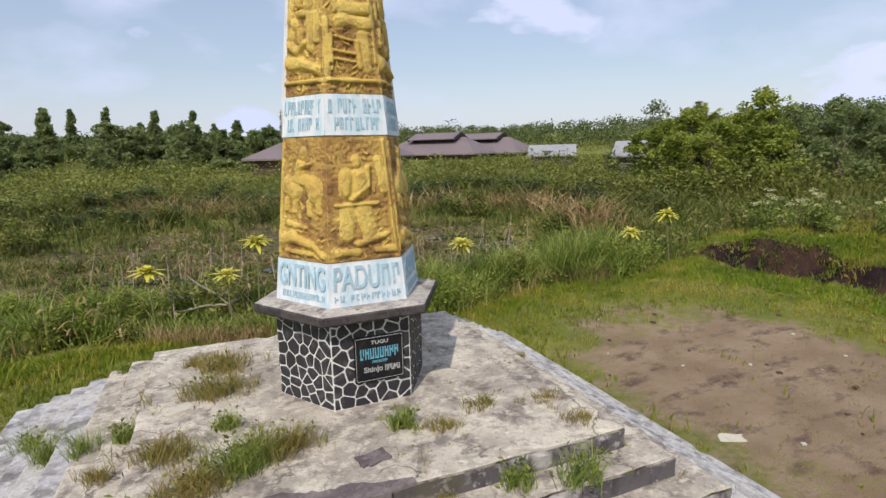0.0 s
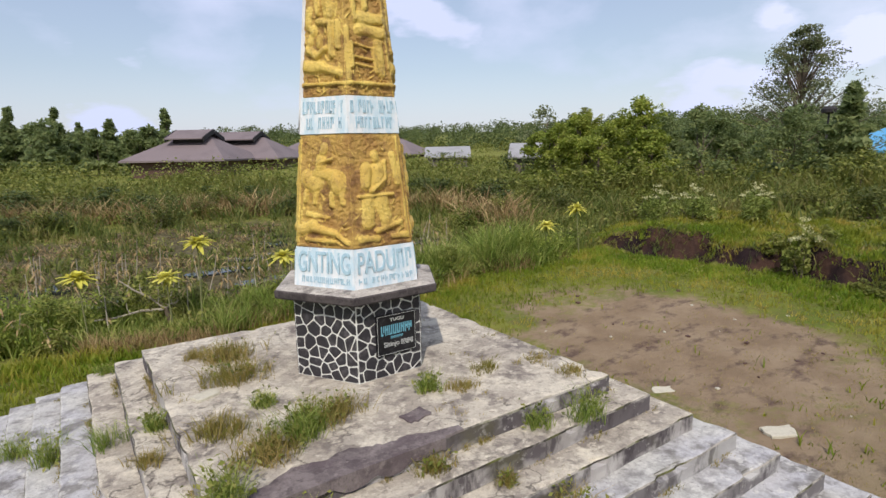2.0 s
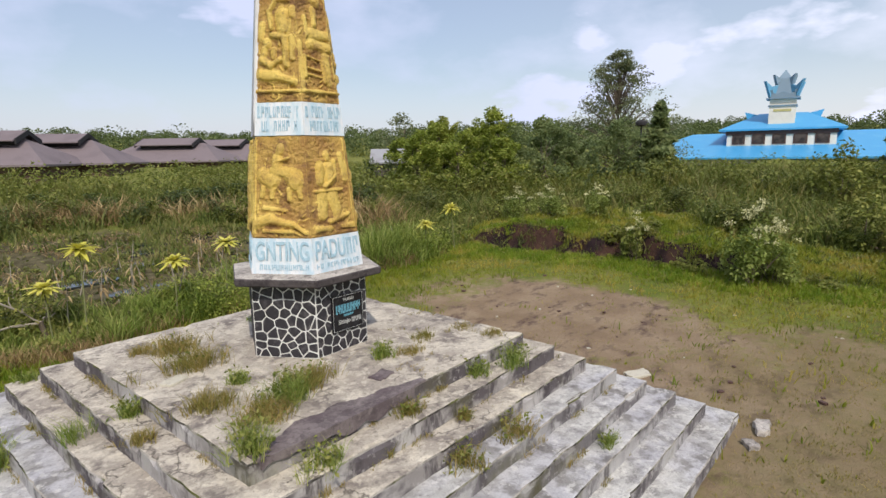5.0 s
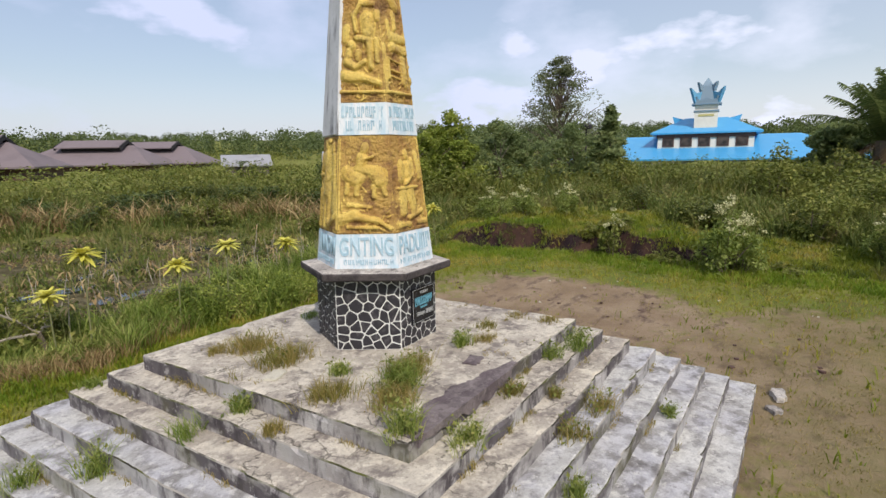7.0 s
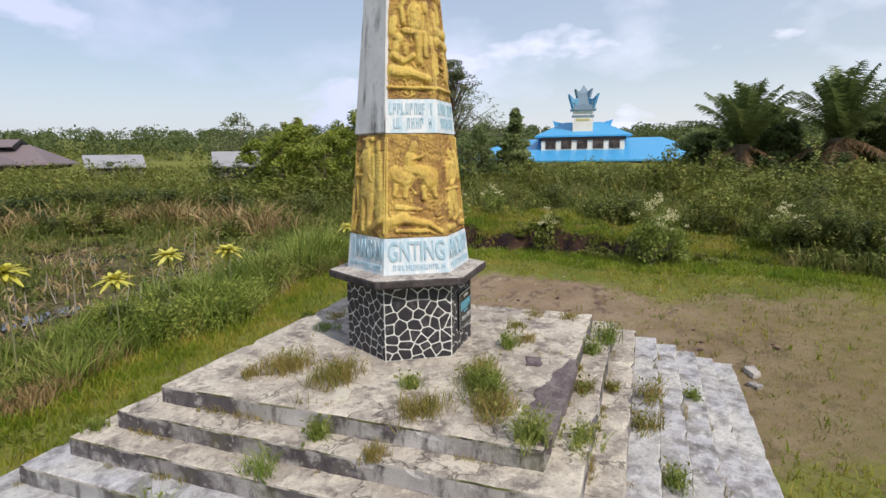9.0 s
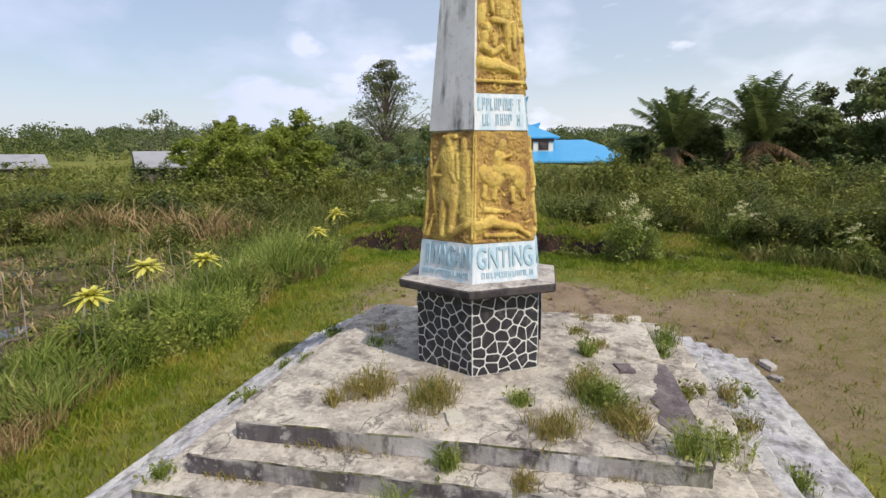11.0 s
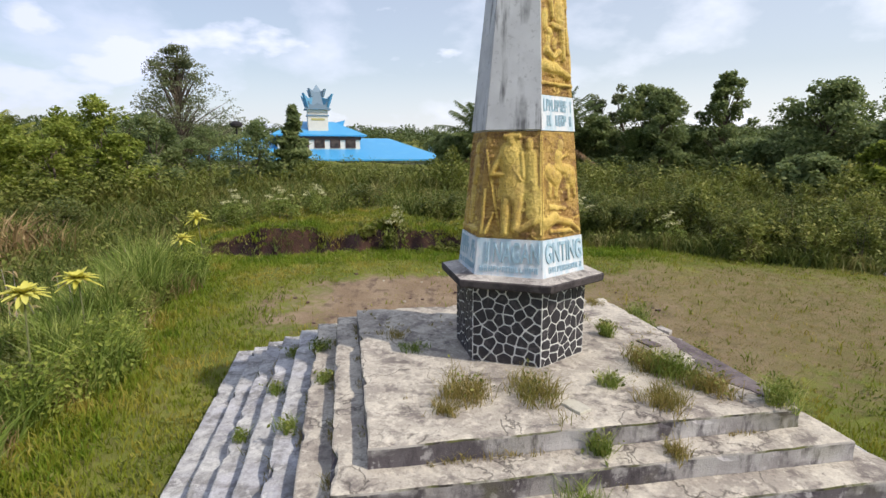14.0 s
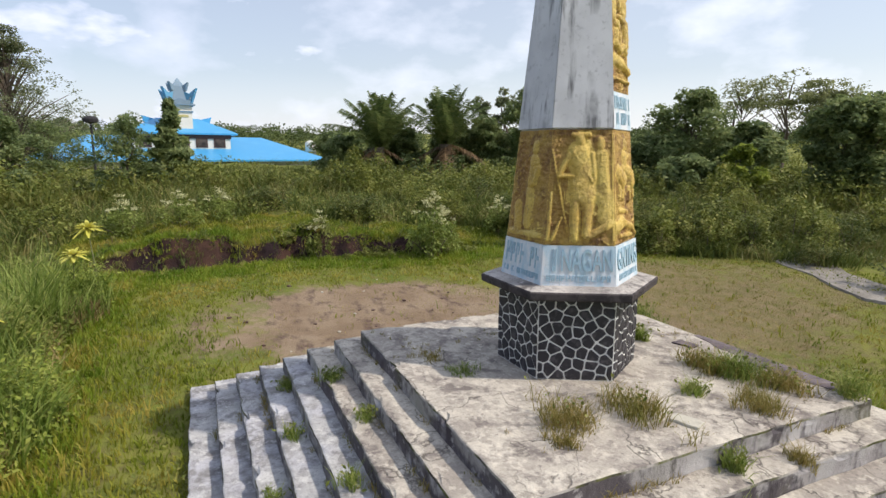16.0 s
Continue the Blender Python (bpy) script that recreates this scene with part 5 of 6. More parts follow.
def palm(x, y, trunk, frond, seed, label, green=None, dead=22, spread=2):
    """Oil palm: short stout trunk, arching fronds of narrow leaflets, dead skirt."""
    rng = random.Random(seed)
    root = thing("palm_tree", pose(x, y, h1(x, y) - 0.1), label, "palm tree", "palms behind the field")
    bm = bmesh.new()
    tube(bm, [(0, 0, 0), (0.05, 0, trunk * 0.5), (0, 0.05, trunk)], [0.5, 0.42, 0.45], 10)
    part("trunk", bm, M_BARK, root)
    for nm, count, mat, e0, e1, droop in (("frond", 36, green or M_PALM, 87, spread, 0.26), ("dead_frond", dead, M_PALMDRY, -60, 5, 0.30)):
        for j in range(count):
            az = 2 * math.pi * (j * 0.381966 + rng.uniform(-0.03, 0.03))
            el = radians(e0 + (e1 - e0) * ((j + 0.5) / count) ** 1.7 + rng.uniform(-5, 5))
            ln = frond * rng.uniform(0.85, 1.1) * (0.9 if nm == "dead_frond" else 1)
            out = Vector((math.cos(az), math.sin(az), 0))
            vs, fs = [], []
            spine, n = [], 17
            for k in range(n + 1):
                t = k / n
                spine.append(Vector((0, 0, trunk)) + out * ln * (t * math.cos(el) + 0.10 * max(0.0, math.sin(el)) * t * t) + Vector((0, 0, ln * (t * math.sin(el) - (droop + 0.18 * math.cos(el)) * t * t))))
            sd = out.cross(Vector((0, 0, 1)))
            for k in range(1, n + 1):
                d = (spine[k] - spine[k - 1]).normalized()
                for q in (0.0, 0.25, 0.5, 0.75):
                    base = spine[k - 1].lerp(spine[k], q)
                    reach = ln * rng.uniform(0.13, 0.19) * math.sin(math.pi * min(0.95, (k + q) / n * 0.78 + 0.14)) ** 0.5
                    for s in (-1, 1):
                        tip = base + (sd * s * 0.85 + d * 0.5 + Vector((0, 0, rng.uniform(-0.95, -0.15)))).normalized() * reach
                        i = len(vs)
                        vs += [base - d * 0.025, base + d * 0.03, base.lerp(tip, 0.6) + d * 0.03, tip]
                        fs.append((i, i + 1, i + 2, i + 3))
            for k in range(n):
                i, w = len(vs), 0.035 * (1 - 0.8 * k / n) + 0.006
                vs += [spine[k] - sd * w, spine[k] + sd * w, spine[k + 1] + sd * w * 0.9, spine[k + 1] - sd * w * 0.9]
                fs.append((i, i + 1, i + 2, i + 3))
            under(nm, mesh_of(nm, [tuple(v) for v in vs], fs, mat), root)
    return root


def conifer(x, y, tall, wide, seed, label, group="", mat=None, per=70, tiers=13, leaf=0.2, ragged=0.35):
    rng = np.random.RandomState(seed)
    root = thing("conifer_tree", pose(x, y, h1(x, y) - 0.1), label, "tree", group)
    bm = bmesh.new()
    tube(bm, [(0, 0, 0), (0.02 * tall, 0, tall * 0.5), (0, 0, tall * 0.98)], [0.022 * tall, 0.014 * tall, 0.003 * tall], 7)
    cl = []
    for k in range(tiers):
        f = 0.16 + 0.82 * k / (tiers - 1)
        w = wide * (1.05 - f) ** 0.8 * (1 + ragged * rng.uniform(-1, 1))
        for j in range(max(2, int(6 * (1.15 - f)))):
            a = rng.uniform(0, 2 * math.pi)
            c = (w * 0.7 * math.cos(a), w * 0.7 * math.sin(a), tall * f + 0.1 * w)
            cl.append((c, (w * 0.38 + 0.12, w * 0.38 + 0.12, 0.03 * tall + 0.1)))
            if j % 2 == 0:
                tube(bm, [(0, 0, tall * f - 0.1), c], [0.006 * tall, 0.002 * tall], 4)
    part("trunk", bm, M_BARK, root)
    v, f = leaf_quads(crown_points(cl, per, rng), leaf, rng, 0.4, 2.2)
    under("crown", mesh_of("crown", v, f, mat or M_PINE), root)
    return root


broad_tree("tall_tree", 51.1, 17.4, 11.6, 8.4, 301, M_PINE, "tall feathery grey-green tree standing above the scrub", 360, 95, 0.13, 0.03, gap=-0.08, cone=True, flat=0.45)
conifer(26.8, 4.9, 4.5, 1.0, 302, "small dark conifer standing before the blue-roofed hall", mat=M_TREE, per=110)
for j, (x, y, t, w) in enumerate(((24.5, 14.1, 6.4, 1.35), (23.2, 12.7, 4.8, 1.3), (26.5, 16.8, 6.0, 1.6), (22.5, 15.6, 5.3, 1.5), (30.5, 18.5, 5.8, 1.7), (21.6, 17.8, 5.3, 1.5), (25.3, 19.3, 5.8, 1.6), (23.4, 20.6, 5.2, 1.5))):
    broad_tree("leafy_tree", x, y, t - h1(x, y), w, 350 + j, M_TREE_L, "bright yellow-green leafy tree at the field's edge", 44, 150, 0.115, 0.04, "trees at the field's edge", top=0.62, gap=-0.25)
for j, (x, y, t, w) in enumerate(((28.5, 12.8, 5.9, 1.8), (34, 19, 6.0, 2.3), (40, 18.5, 6.4, 2.8), (45, 22, 6.6, 3.0), (47, 14.2, 6.0, 2.8), (33, 13.2, 5.0, 2.2), (30, 24, 5.2, 2.2))):
    broad_tree("rounded_tree", x, y, t - h1(x, y), w, 330 + j, M_TREE, "dark green rounded tree behind the field", 30, 220, 0.13, 0.04, "rounded trees behind the field", top=0.45, gap=-0.22)
broad_tree("umbrella_tree", 34.2, 31.3, 7.6 - h1(34.2, 31.3), 3.2, 345, M_PINE, "thin open-crowned tree with spreading limbs", 22, 100, 0.16, 0.5, gap=-0.05, top=0.8, flat=0.45)
palm(26.6, 20.4, 2.6, 3.6, 403, "young palm with yellow-green arching fronds", M_PALM_Y, 4)
palm(33.3, -8.1, 2.7, 4.9, 401, "oil palm with a dense dark crown and dead lower fronds", dead=9, spread=38)
palm(32.4, -12.9, 3.0, 5.3, 402, "tall oil palm with upright fronds and a dead skirt", dead=14, spread=44)
palm(31.5, -19.0, 1.2, 3.8, 404, "low oil palm with many dead fronds")
for x, y, w, t in ((29.6, -7.0, 1.7, 2.3), (29.2, -9.4, 1.8, 2.2), (28.8, -11.6, 1.9, 2.4), (28.4, -14.0, 1.8, 2.2), (27.6, -16.4, 1.9, 2.3), (30.4, -5.0, 1.5, 1.9)):
    add_shrub(6, x, y, w, t, "large dark green bush at the foot of the palms", "bushes below the palms")


def dark_tree(x, y, top, wide, seed, label="large dark green broadleaf tree behind the bushes", clumps=86, per=150, **kw):
    broad_tree("dark_tree", x, y, top - h1(x, y), wide, seed, M_TREE, label, clumps, per, 0.145, 0.06, "dark trees behind the field", **kw)


dark_tree(30.7, -25.4, 9.7, 3.5, 410, "tall dark conical tree with layered leafy boughs", 95, 150, cone=True)
for j, (x, y, t, w) in enumerate(((33.3, -20.3, 8.6, 1.7), (30.0, -19.9, 8.0, 1.6), (33.5, -16.6, 6.4, 1.7), (37.0, -9.8, 6.6, 1.9), (19.5, -23.0, 7.3, 2.3), (26.5, -28.0, 6.0, 2.0), (11.7, -24.3, 6.4, 1.7), (34, -24.5, 5.6, 2.0), (20.5, -28, 5.4, 2.0), (16.6, -24.5, 5.4, 1.8), (11.0, -25, 6.4, 2.0), (16.2, -19.0, 3.6, 1.7), (26.0, -23.5, 4.6, 1.9), (22.8, -22.0, 4.4, 1.6), (40, -6.6, 5.4, 1.8), (36, -30, 5.6, 2.4), (35.2, -10.6, 5.6, 1.9), (34.6, -6.0, 5.0, 1.5), (34.8, -14.6, 6.0, 1.8))):
    dark_tree(x, y, t, w, 420 + j, gap=-0.6)
for j, (x, y, t, w) in enumerate(((36.6, -20.2, 9.4, 1.2), (37.5, -18.3, 8.4, 1.1), (38.5, -17.0, 7.4, 1.0))):
    broad_tree("thin_tree", x, y, t - h1(x, y), w, 440 + j, M_PINE, "slender sparse tree with an open airy crown", 18, 90, 0.17, 0.35, "thin trees", gap=0.0)
for j, (x, y, t, w) in enumerate(((29.4, -39.8, 10.3, 3.2), (25.5, -40.0, 10.2, 3.2), (22.5, -39.0, 9.2, 2.8), (20.4, -38.4, 8.2, 2.2))):
    broad_tree("flat_topped_tree", x, y, t - h1(x, y), w, 450 + j, M_AIRY, "tall flat-topped tree with an open layered crown", 30, 190, 0.13, 0.62, "flat-topped trees", gap=-0.05, top=0.86, flat=0.42)
broad_tree("leafy_tree", 13.9, -20.2, 2.9, 1.2, 460, M_TREE_L, "bright green young tree before the dark trees", 22, 260, 0.12, 0.05, top=0.4)
broad_tree("leafy_tree", 26.2, 6.9, 5.5 - h1(26.2, 6.9), 1.9, 461, M_TREE, "rounded open tree beside the small conifer", 42, 190, 0.11, 0.1, gap=-0.25, top=0.55)
for j, (x, y, s, t) in enumerate(((2.6, -11.9, 0.85, 1.05), (5.0, -12.4, 0.7, 0.8))):
    add_shrub(0, x, y, s, t, "dark rounded bush beside the path", "bushes beside the path")

rs = random.Random(99)
for j in range(22):
    a = radians(rs.uniform(83, 118))
    r = rs.uniform(62, 105)
    conifer(r * math.cos(a), r * math.sin(a), rs.uniform(5.2, 8.8) * r / 85, rs.uniform(1.3, 2.0), 500 + j, "distant dark pine in the wood on the skyline", "pines on the skyline", M_TREE, 60, 11, 0.34)


for j in range(16):
    a = radians(rs.uniform(84, 120))
    r = rs.uniform(58, 90)
    broad_tree("wood_tree", r * math.cos(a), r * math.sin(a), rs.uniform(4.5, 6.0), rs.uniform(2.4, 3.4), 540 + j, M_TREE, "dark green tree at the edge of the wood", 22, 130, 0.28, 0.05, "wood on the skyline", top=0.4)


def build_far_woods():
    rng = np.random.RandomState(44)
    pts, size = [], []
    for _ in range(1050):
        a = radians(rng.uniform(-85, 130))
        r = rng.uniform(95, 430)
        if math.degrees(a) > 80:
            r = rng.uniform(80, 300)
        x, y = r * math.cos(a), r * math.sin(a)
        s = rng.uniform(2.0, 3.8) * (0.75 + r / 700) * (1.12 if 48 < math.degrees(a) < 86 else 1.0)
        n = 260
        pts.append(np.array([x, y, h1(x, y) + 0.7 * s]) + inside(n, rng, 0.5) * np.array([s, s, s * rng.uniform(0.8, 1.15)]))
        size.append(np.full(n, 0.17 + r / 760))
    v, f = leaf_quads(np.concatenate(pts), np.concatenate(size), rng, 0.6)
    ob = new("far_woods", mesh_of("far_woods", v, f, M_DARKBUSH))
    tagged(ob, "hazy dark woods along the horizon", "woods", kind="stuff")


build_far_woods()


# ---- growth of the swampy plot north of the yard
def yellow_plant(x, y, top, seed):
    """A thin stem with a rosette of long yellow leaves at its head."""
    rng = random.Random(seed)
    z = h1(x, y)
    root = thing("yellow_leaved_plant", pose(x, y, z - 0.03), "thin-stemmed plant with a drooping rosette of yellow leaves", "plant", "yellow rosette plants")
    hgt = top - z
    bm = bmesh.new()
    bx, by = rng.uniform(-0.1, 0.1), rng.uniform(-0.1, 0.1)
    tube(bm, [(bx, by, 0), (bx * 0.4, by * 0.5, hgt * 0.5), (0, 0, hgt)], [0.02, 0.016, 0.012], 6)
    part("stem", bm, M_STEM, root)
    for j in range(46):
        az, el, ln = j * 2.399, radians(-14 + 1.6 * j + rng.uniform(-10, 10) if j < 43 else rng.uniform(-75, -50)), rng.uniform(0.25, 0.42) * (1 if j < 22 else 0.7)
        out = Vector((math.cos(az), math.sin(az), 0))
        sd = out.cross(Vector((0, 0, 1)))
        vs, fs = [], []
        for k in range(5):
            t = k / 4
            c = Vector((0, 0, hgt)) + out * ln * t * math.cos(el) + Vector((0, 0, ln * (t * math.sin(el) - 0.22 * t * t)))
            w = 0.048 * math.sin(math.pi * min(0.96, 0.10 + 0.84 * t)) ** 0.7
            vs += [c - sd * w + Vector((0, 0, 0.012)), c, c + sd * w + Vector((0, 0, 0.012))]
        for k in range(4):
            fs += [(3 * k, 3 * k + 1, 3 * k + 4, 3 * k + 3), (3 * k + 1, 3 * k + 2, 3 * k + 5, 3 * k + 4)]
        under("leaf", mesh_of("leaf", [tuple(v) for v in vs], fs, M_YELLOW, True), root)


for j, (x, y, t) in enumerate(((-0.35, 6.97, 2.05), (-1.01, 7.03, 1.36), (-2.53, 7.18, 1.55), (1.4, 6.79, 1.55), (4.45, 6.8, 1.62), (10.6, 6.3, 2.0), (9.43, 6.43, 1.55), (2.59, 6.69, 1.82))):
    yellow_plant(x, y, t, 700 + j)


def grass_clump(x, y, tall, seed, dry=False):
    rng = np.random.RandomState(seed)
    n = 22
    p = np.stack([x * 0 + rng.normal(0, 0.16, n), rng.normal(0, 0.16, n), np.zeros(n)], -1)
    me = blades(p, np.full(n, tall) * rng.uniform(0.5, 1.15, n), rng, 6, 0.014, 0.06, 0.6, "leaves", M_DRY if dry else M_TALL)
    root = thing("grass_clump", pose(x, y, h1(x, y) - 0.03), "tall arching clump of green grass" if not dry else "clump of dry brown grass", "grass clump", "tall grass clumps")
    tagged(under("foliage", me, root), kind="stuff")


rs = random.Random(55)
for j in range(40):
    x = rs.uniform(3.2, 9.8)
    y = 6.75 + rs.uniform(-0.15, 1.1)
    grass_clump(x, y, rs.uniform(0.9, 1.5), 800 + j)
for j in range(14):
    grass_clump(rs.uniform(2.5, 8.5), rs.uniform(6.5, 7.0), rs.uniform(0.4, 0.7), 860 + j, True)
for j in range(16):
    x = rs.uniform(-6, 3)
    grass_clump(x, 6.6 + rs.uniform(0.0, 1.2) + float(ridge_bend(x)), rs.uniform(0.6, 1.0), 880 + j)


def build_maize():
    rng = np.random.RandomState(66)
    line = np.array([(-9, 27.2), (-3, 27.4), (4, 26.0), (10, 23.6), (12.6, 19.5), (12.9, 15.5), (12.0, 12.6)])
    along = np.r_[0, np.cumsum(np.hypot(*np.diff(line, axis=0).T))]
    p = []
    for row in range(5):
        for s in np.arange(0, along[-1], 0.26):
            if noise.noise((s * 0.35, row * 0.3, 2.0)) < -0.2:
                continue
            p.append((np.interp(s, along, line[:, 0]) + 0.25 * row + rng.normal(0, 0.12), np.interp(s, along, line[:, 1]) - 0.45 * row + rng.normal(0, 0.12)))
    p = np.array(p)
    p = np.c_[p, height(p[:, 0], p[:, 1])]
    ob = new("dry_maize", blades(p, rng.uniform(0.8, 1.5, len(p)), rng, 6, 0.031, 0.07, 0.95, "dry_maize", M_DRY))
    tagged(ob, "rows of dry brown maize stalks", "crop", kind="stuff")


build_maize()


def build_plot_litter():
    """Broken stalks and leaves lying on the mud of the plot."""
    rng = np.random.RandomState(67)
    p = scatter(5200, rng, in_plot, (-9, 12), (8, 23.5))
    p = p[np.array([noise.noise((a * 0.55, b * 0.55, 17.0)) for a, b in p[:, :2]]) > -0.02]
    ob = new("plant_litter", blades(p, rng.uniform(0.06, 0.30, len(p)), rng, 3, 0.016, 0.12, 2.6, "plant_litter", M_DRY))
    tagged(ob, "dry broken stalks and leaves lying on the muddy plot", "plant litter", kind="stuff")


build_plot_litter()


def puddle(x, y, a, b, seed):
    bm = bmesh.new()
    c = h1(x, y)
    top = []
    for k in range(28):
        t = 2 * math.pi * k / 28
        f = 1 + 0.25 * noise.noise((math.cos(t) * 1.5 + seed, math.sin(t) * 1.5, 0))
        top.append((a * f * math.cos(t), b * f * math.sin(t)))
    loft(bm, [[(p[0], p[1], -0.1) for p in top], [(p[0], p[1], 0.0) for p in top]])
    root = thing("puddle", pose(x, y, c + 0.06), "shallow standing water among the weeds", "water", "puddles", "structure")
    part("water_surface", bm, M_WATER, root)


for j, (x, y, a, b) in enumerate(((7.4, 15.2, 0.9, 0.4), (9.2, 15.0, 1.0, 0.4), (6.9, 11.5, 0.9, 0.35), (3.9, 9.3, 0.8, 0.3), (4.3, 15.8, 1.2, 0.5), (10.2, 11.6, 0.7, 0.35), (1.2, 12.4, 1.0, 0.4), (5.6, 10.2, 1.2, 0.4), (8.4, 12.6, 1.3, 0.45), (2.2, 10.4, 1.1, 0.4), (6.0, 17.4, 1.5, 0.5), (-1.6, 10.6, 1.1, 0.4), (-3.4, 13.0, 1.2, 0.5), (3.2, 13.9, 1.3, 0.45))):
    puddle(x, y, a, b, 10 + j)


def forked_branch(x, y, base, limbs, label, mat):
    """Dead wood: a broken butt standing in the weeds and thin limbs forking from it."""
    z = h1(x, y)
    root = thing("fallen_branch", pose(x, y, z), label, "branch", "fallen branches")
    bm = bmesh.new()
    tube(bm, [(0.12, 0.05, -0.05), (0.05, 0.02, base * 0.6), (0, 0, base)], [0.06, 0.055, 0.045], 8)
    part("butt", bm, M_BARK, root, "dark broken butt")
    for j, (dx, dy, dz) in enumerate(limbs):
        bm = bmesh.new()
        tube(bm, [(0, 0, base - 0.03), (dx * 0.35, dy * 0.35 + 0.03, base + dz * 0.35 + 0.02), (dx * 0.7, dy * 0.7 - 0.02, base + dz * 0.7 - 0.02), (dx, dy, base + dz)], [0.03, 0.026, 0.02, 0.01], 6)
        limb = part("limb", bm, mat, root)
        bm = bmesh.new()
        tube(bm, [(dx * 0.5, dy * 0.5, base + dz * 0.5), (dx * 0.52 - 0.02, dy * 0.5 + 0.04, base + dz * 0.5 + 0.12), (dx * 0.53, dy * 0.5 + 0.05, base + dz * 0.5 + 0.24)], [0.014, 0.01, 0.005], 5)
        part("twig", bm, mat, limb)


def dead_stalk(x, y, tall, seed):
    rng = random.Random(seed)
    root = thing("dead_stalk", pose(x, y, h1(x, y) - 0.03, rng.uniform(-14, 14), rng.uniform(-14, 14), rng.uniform(0, 360)), "dry brown plant stalk standing in the wet plot", "dead plant", "dead stalks")
    bm = bmesh.new()
    tube(bm, [(0, 0, 0), (0.02, 0.03, tall * 0.5), (0.05, 0, tall)], [0.018, 0.014, 0.006], 5)
    part("stem", bm, M_STICK, root)
    n = 7
    for j in range(n):
        az, z0, ln = j * 2.4, tall * rng.uniform(0.35, 1.0), rng.uniform(0.15, 0.34)
        out = Vector((math.cos(az), math.sin(az), 0))
        sd = Vector((-math.sin(az), math.cos(az), 0)) * 0.022
        p = [Vector((0.03, 0.01, z0)) + out * ln * t + Vector((0, 0, ln * (0.5 * t - 1.1 * t * t))) for t in (0, 0.4, 0.75, 1)]
        vs = [p[0] - sd * 0.4, p[0] + sd * 0.4, p[1] + sd, p[1] - sd, p[2] + sd * 0.8, p[2] - sd * 0.8, p[3] + sd * 0.1, p[3] - sd * 0.1]
        under("leaf", mesh_of("leaf", [tuple(v) for v in vs], [(0, 1, 2, 3), (3, 2, 4, 5), (5, 4, 6, 7)], M_DRY), root)


for j in range(90):
    dead_stalk(rs.uniform(-5, 9.5), rs.uniform(8.2, 13.5) if j % 3 else rs.uniform(7.2, 8.4), rs.uniform(0.6, 1.25), 1200 + j)

forked_branch(-1.02, 7.6, 0.5, ((-1.35, 0.0, -0.04), (-0.8, 0.05, 0.72), (0.3, 0.1, 0.1)), "bare bleached forked branch lying in the weeds", M_STICK)
forked_branch(1.55, 9.0, 0.4, ((0.85, 0.1, -0.05), (0.3, -0.2, 0.08)), "dark rotten branch lying at the edge of the wet plot", M_BARK)

# ------------------------------------------------------------------ buildings
def roof_hip(bm, x0, x1, y0, y1, z0, z1, inset, ridge_in, thick=0.18):
    """A hipped roof with a ridge along y, as a solid."""
    cx = (x0 + x1) / 2
    low = [(x0, y0, z0), (x1, y0, z0), (x1, y1, z0), (x0, y1, z0)]
    top = [(cx, y0 + ridge_in, z1), (cx, y1 - ridge_in, z1)]
    b = [bm.verts.new((p[0], p[1], p[2] - thick)) for p in low]
    v = [bm.verts.new(p) for p in low]
    t = [bm.verts.new(p) for p in top]
    for i in range(4):
        bm.faces.new((b[i], b[(i + 1) % 4], v[(i + 1) % 4], v[i]))
    bm.faces.new(b[::-1])
    bm.faces.new((v[0], v[1], t[0]))
    bm.faces.new((v[2], v[3], t[1]))
    bm.faces.new((v[1], v[2], t[1], t[0]))
    bm.faces.new((v[3], v[0], t[0], t[1]))
    return bm


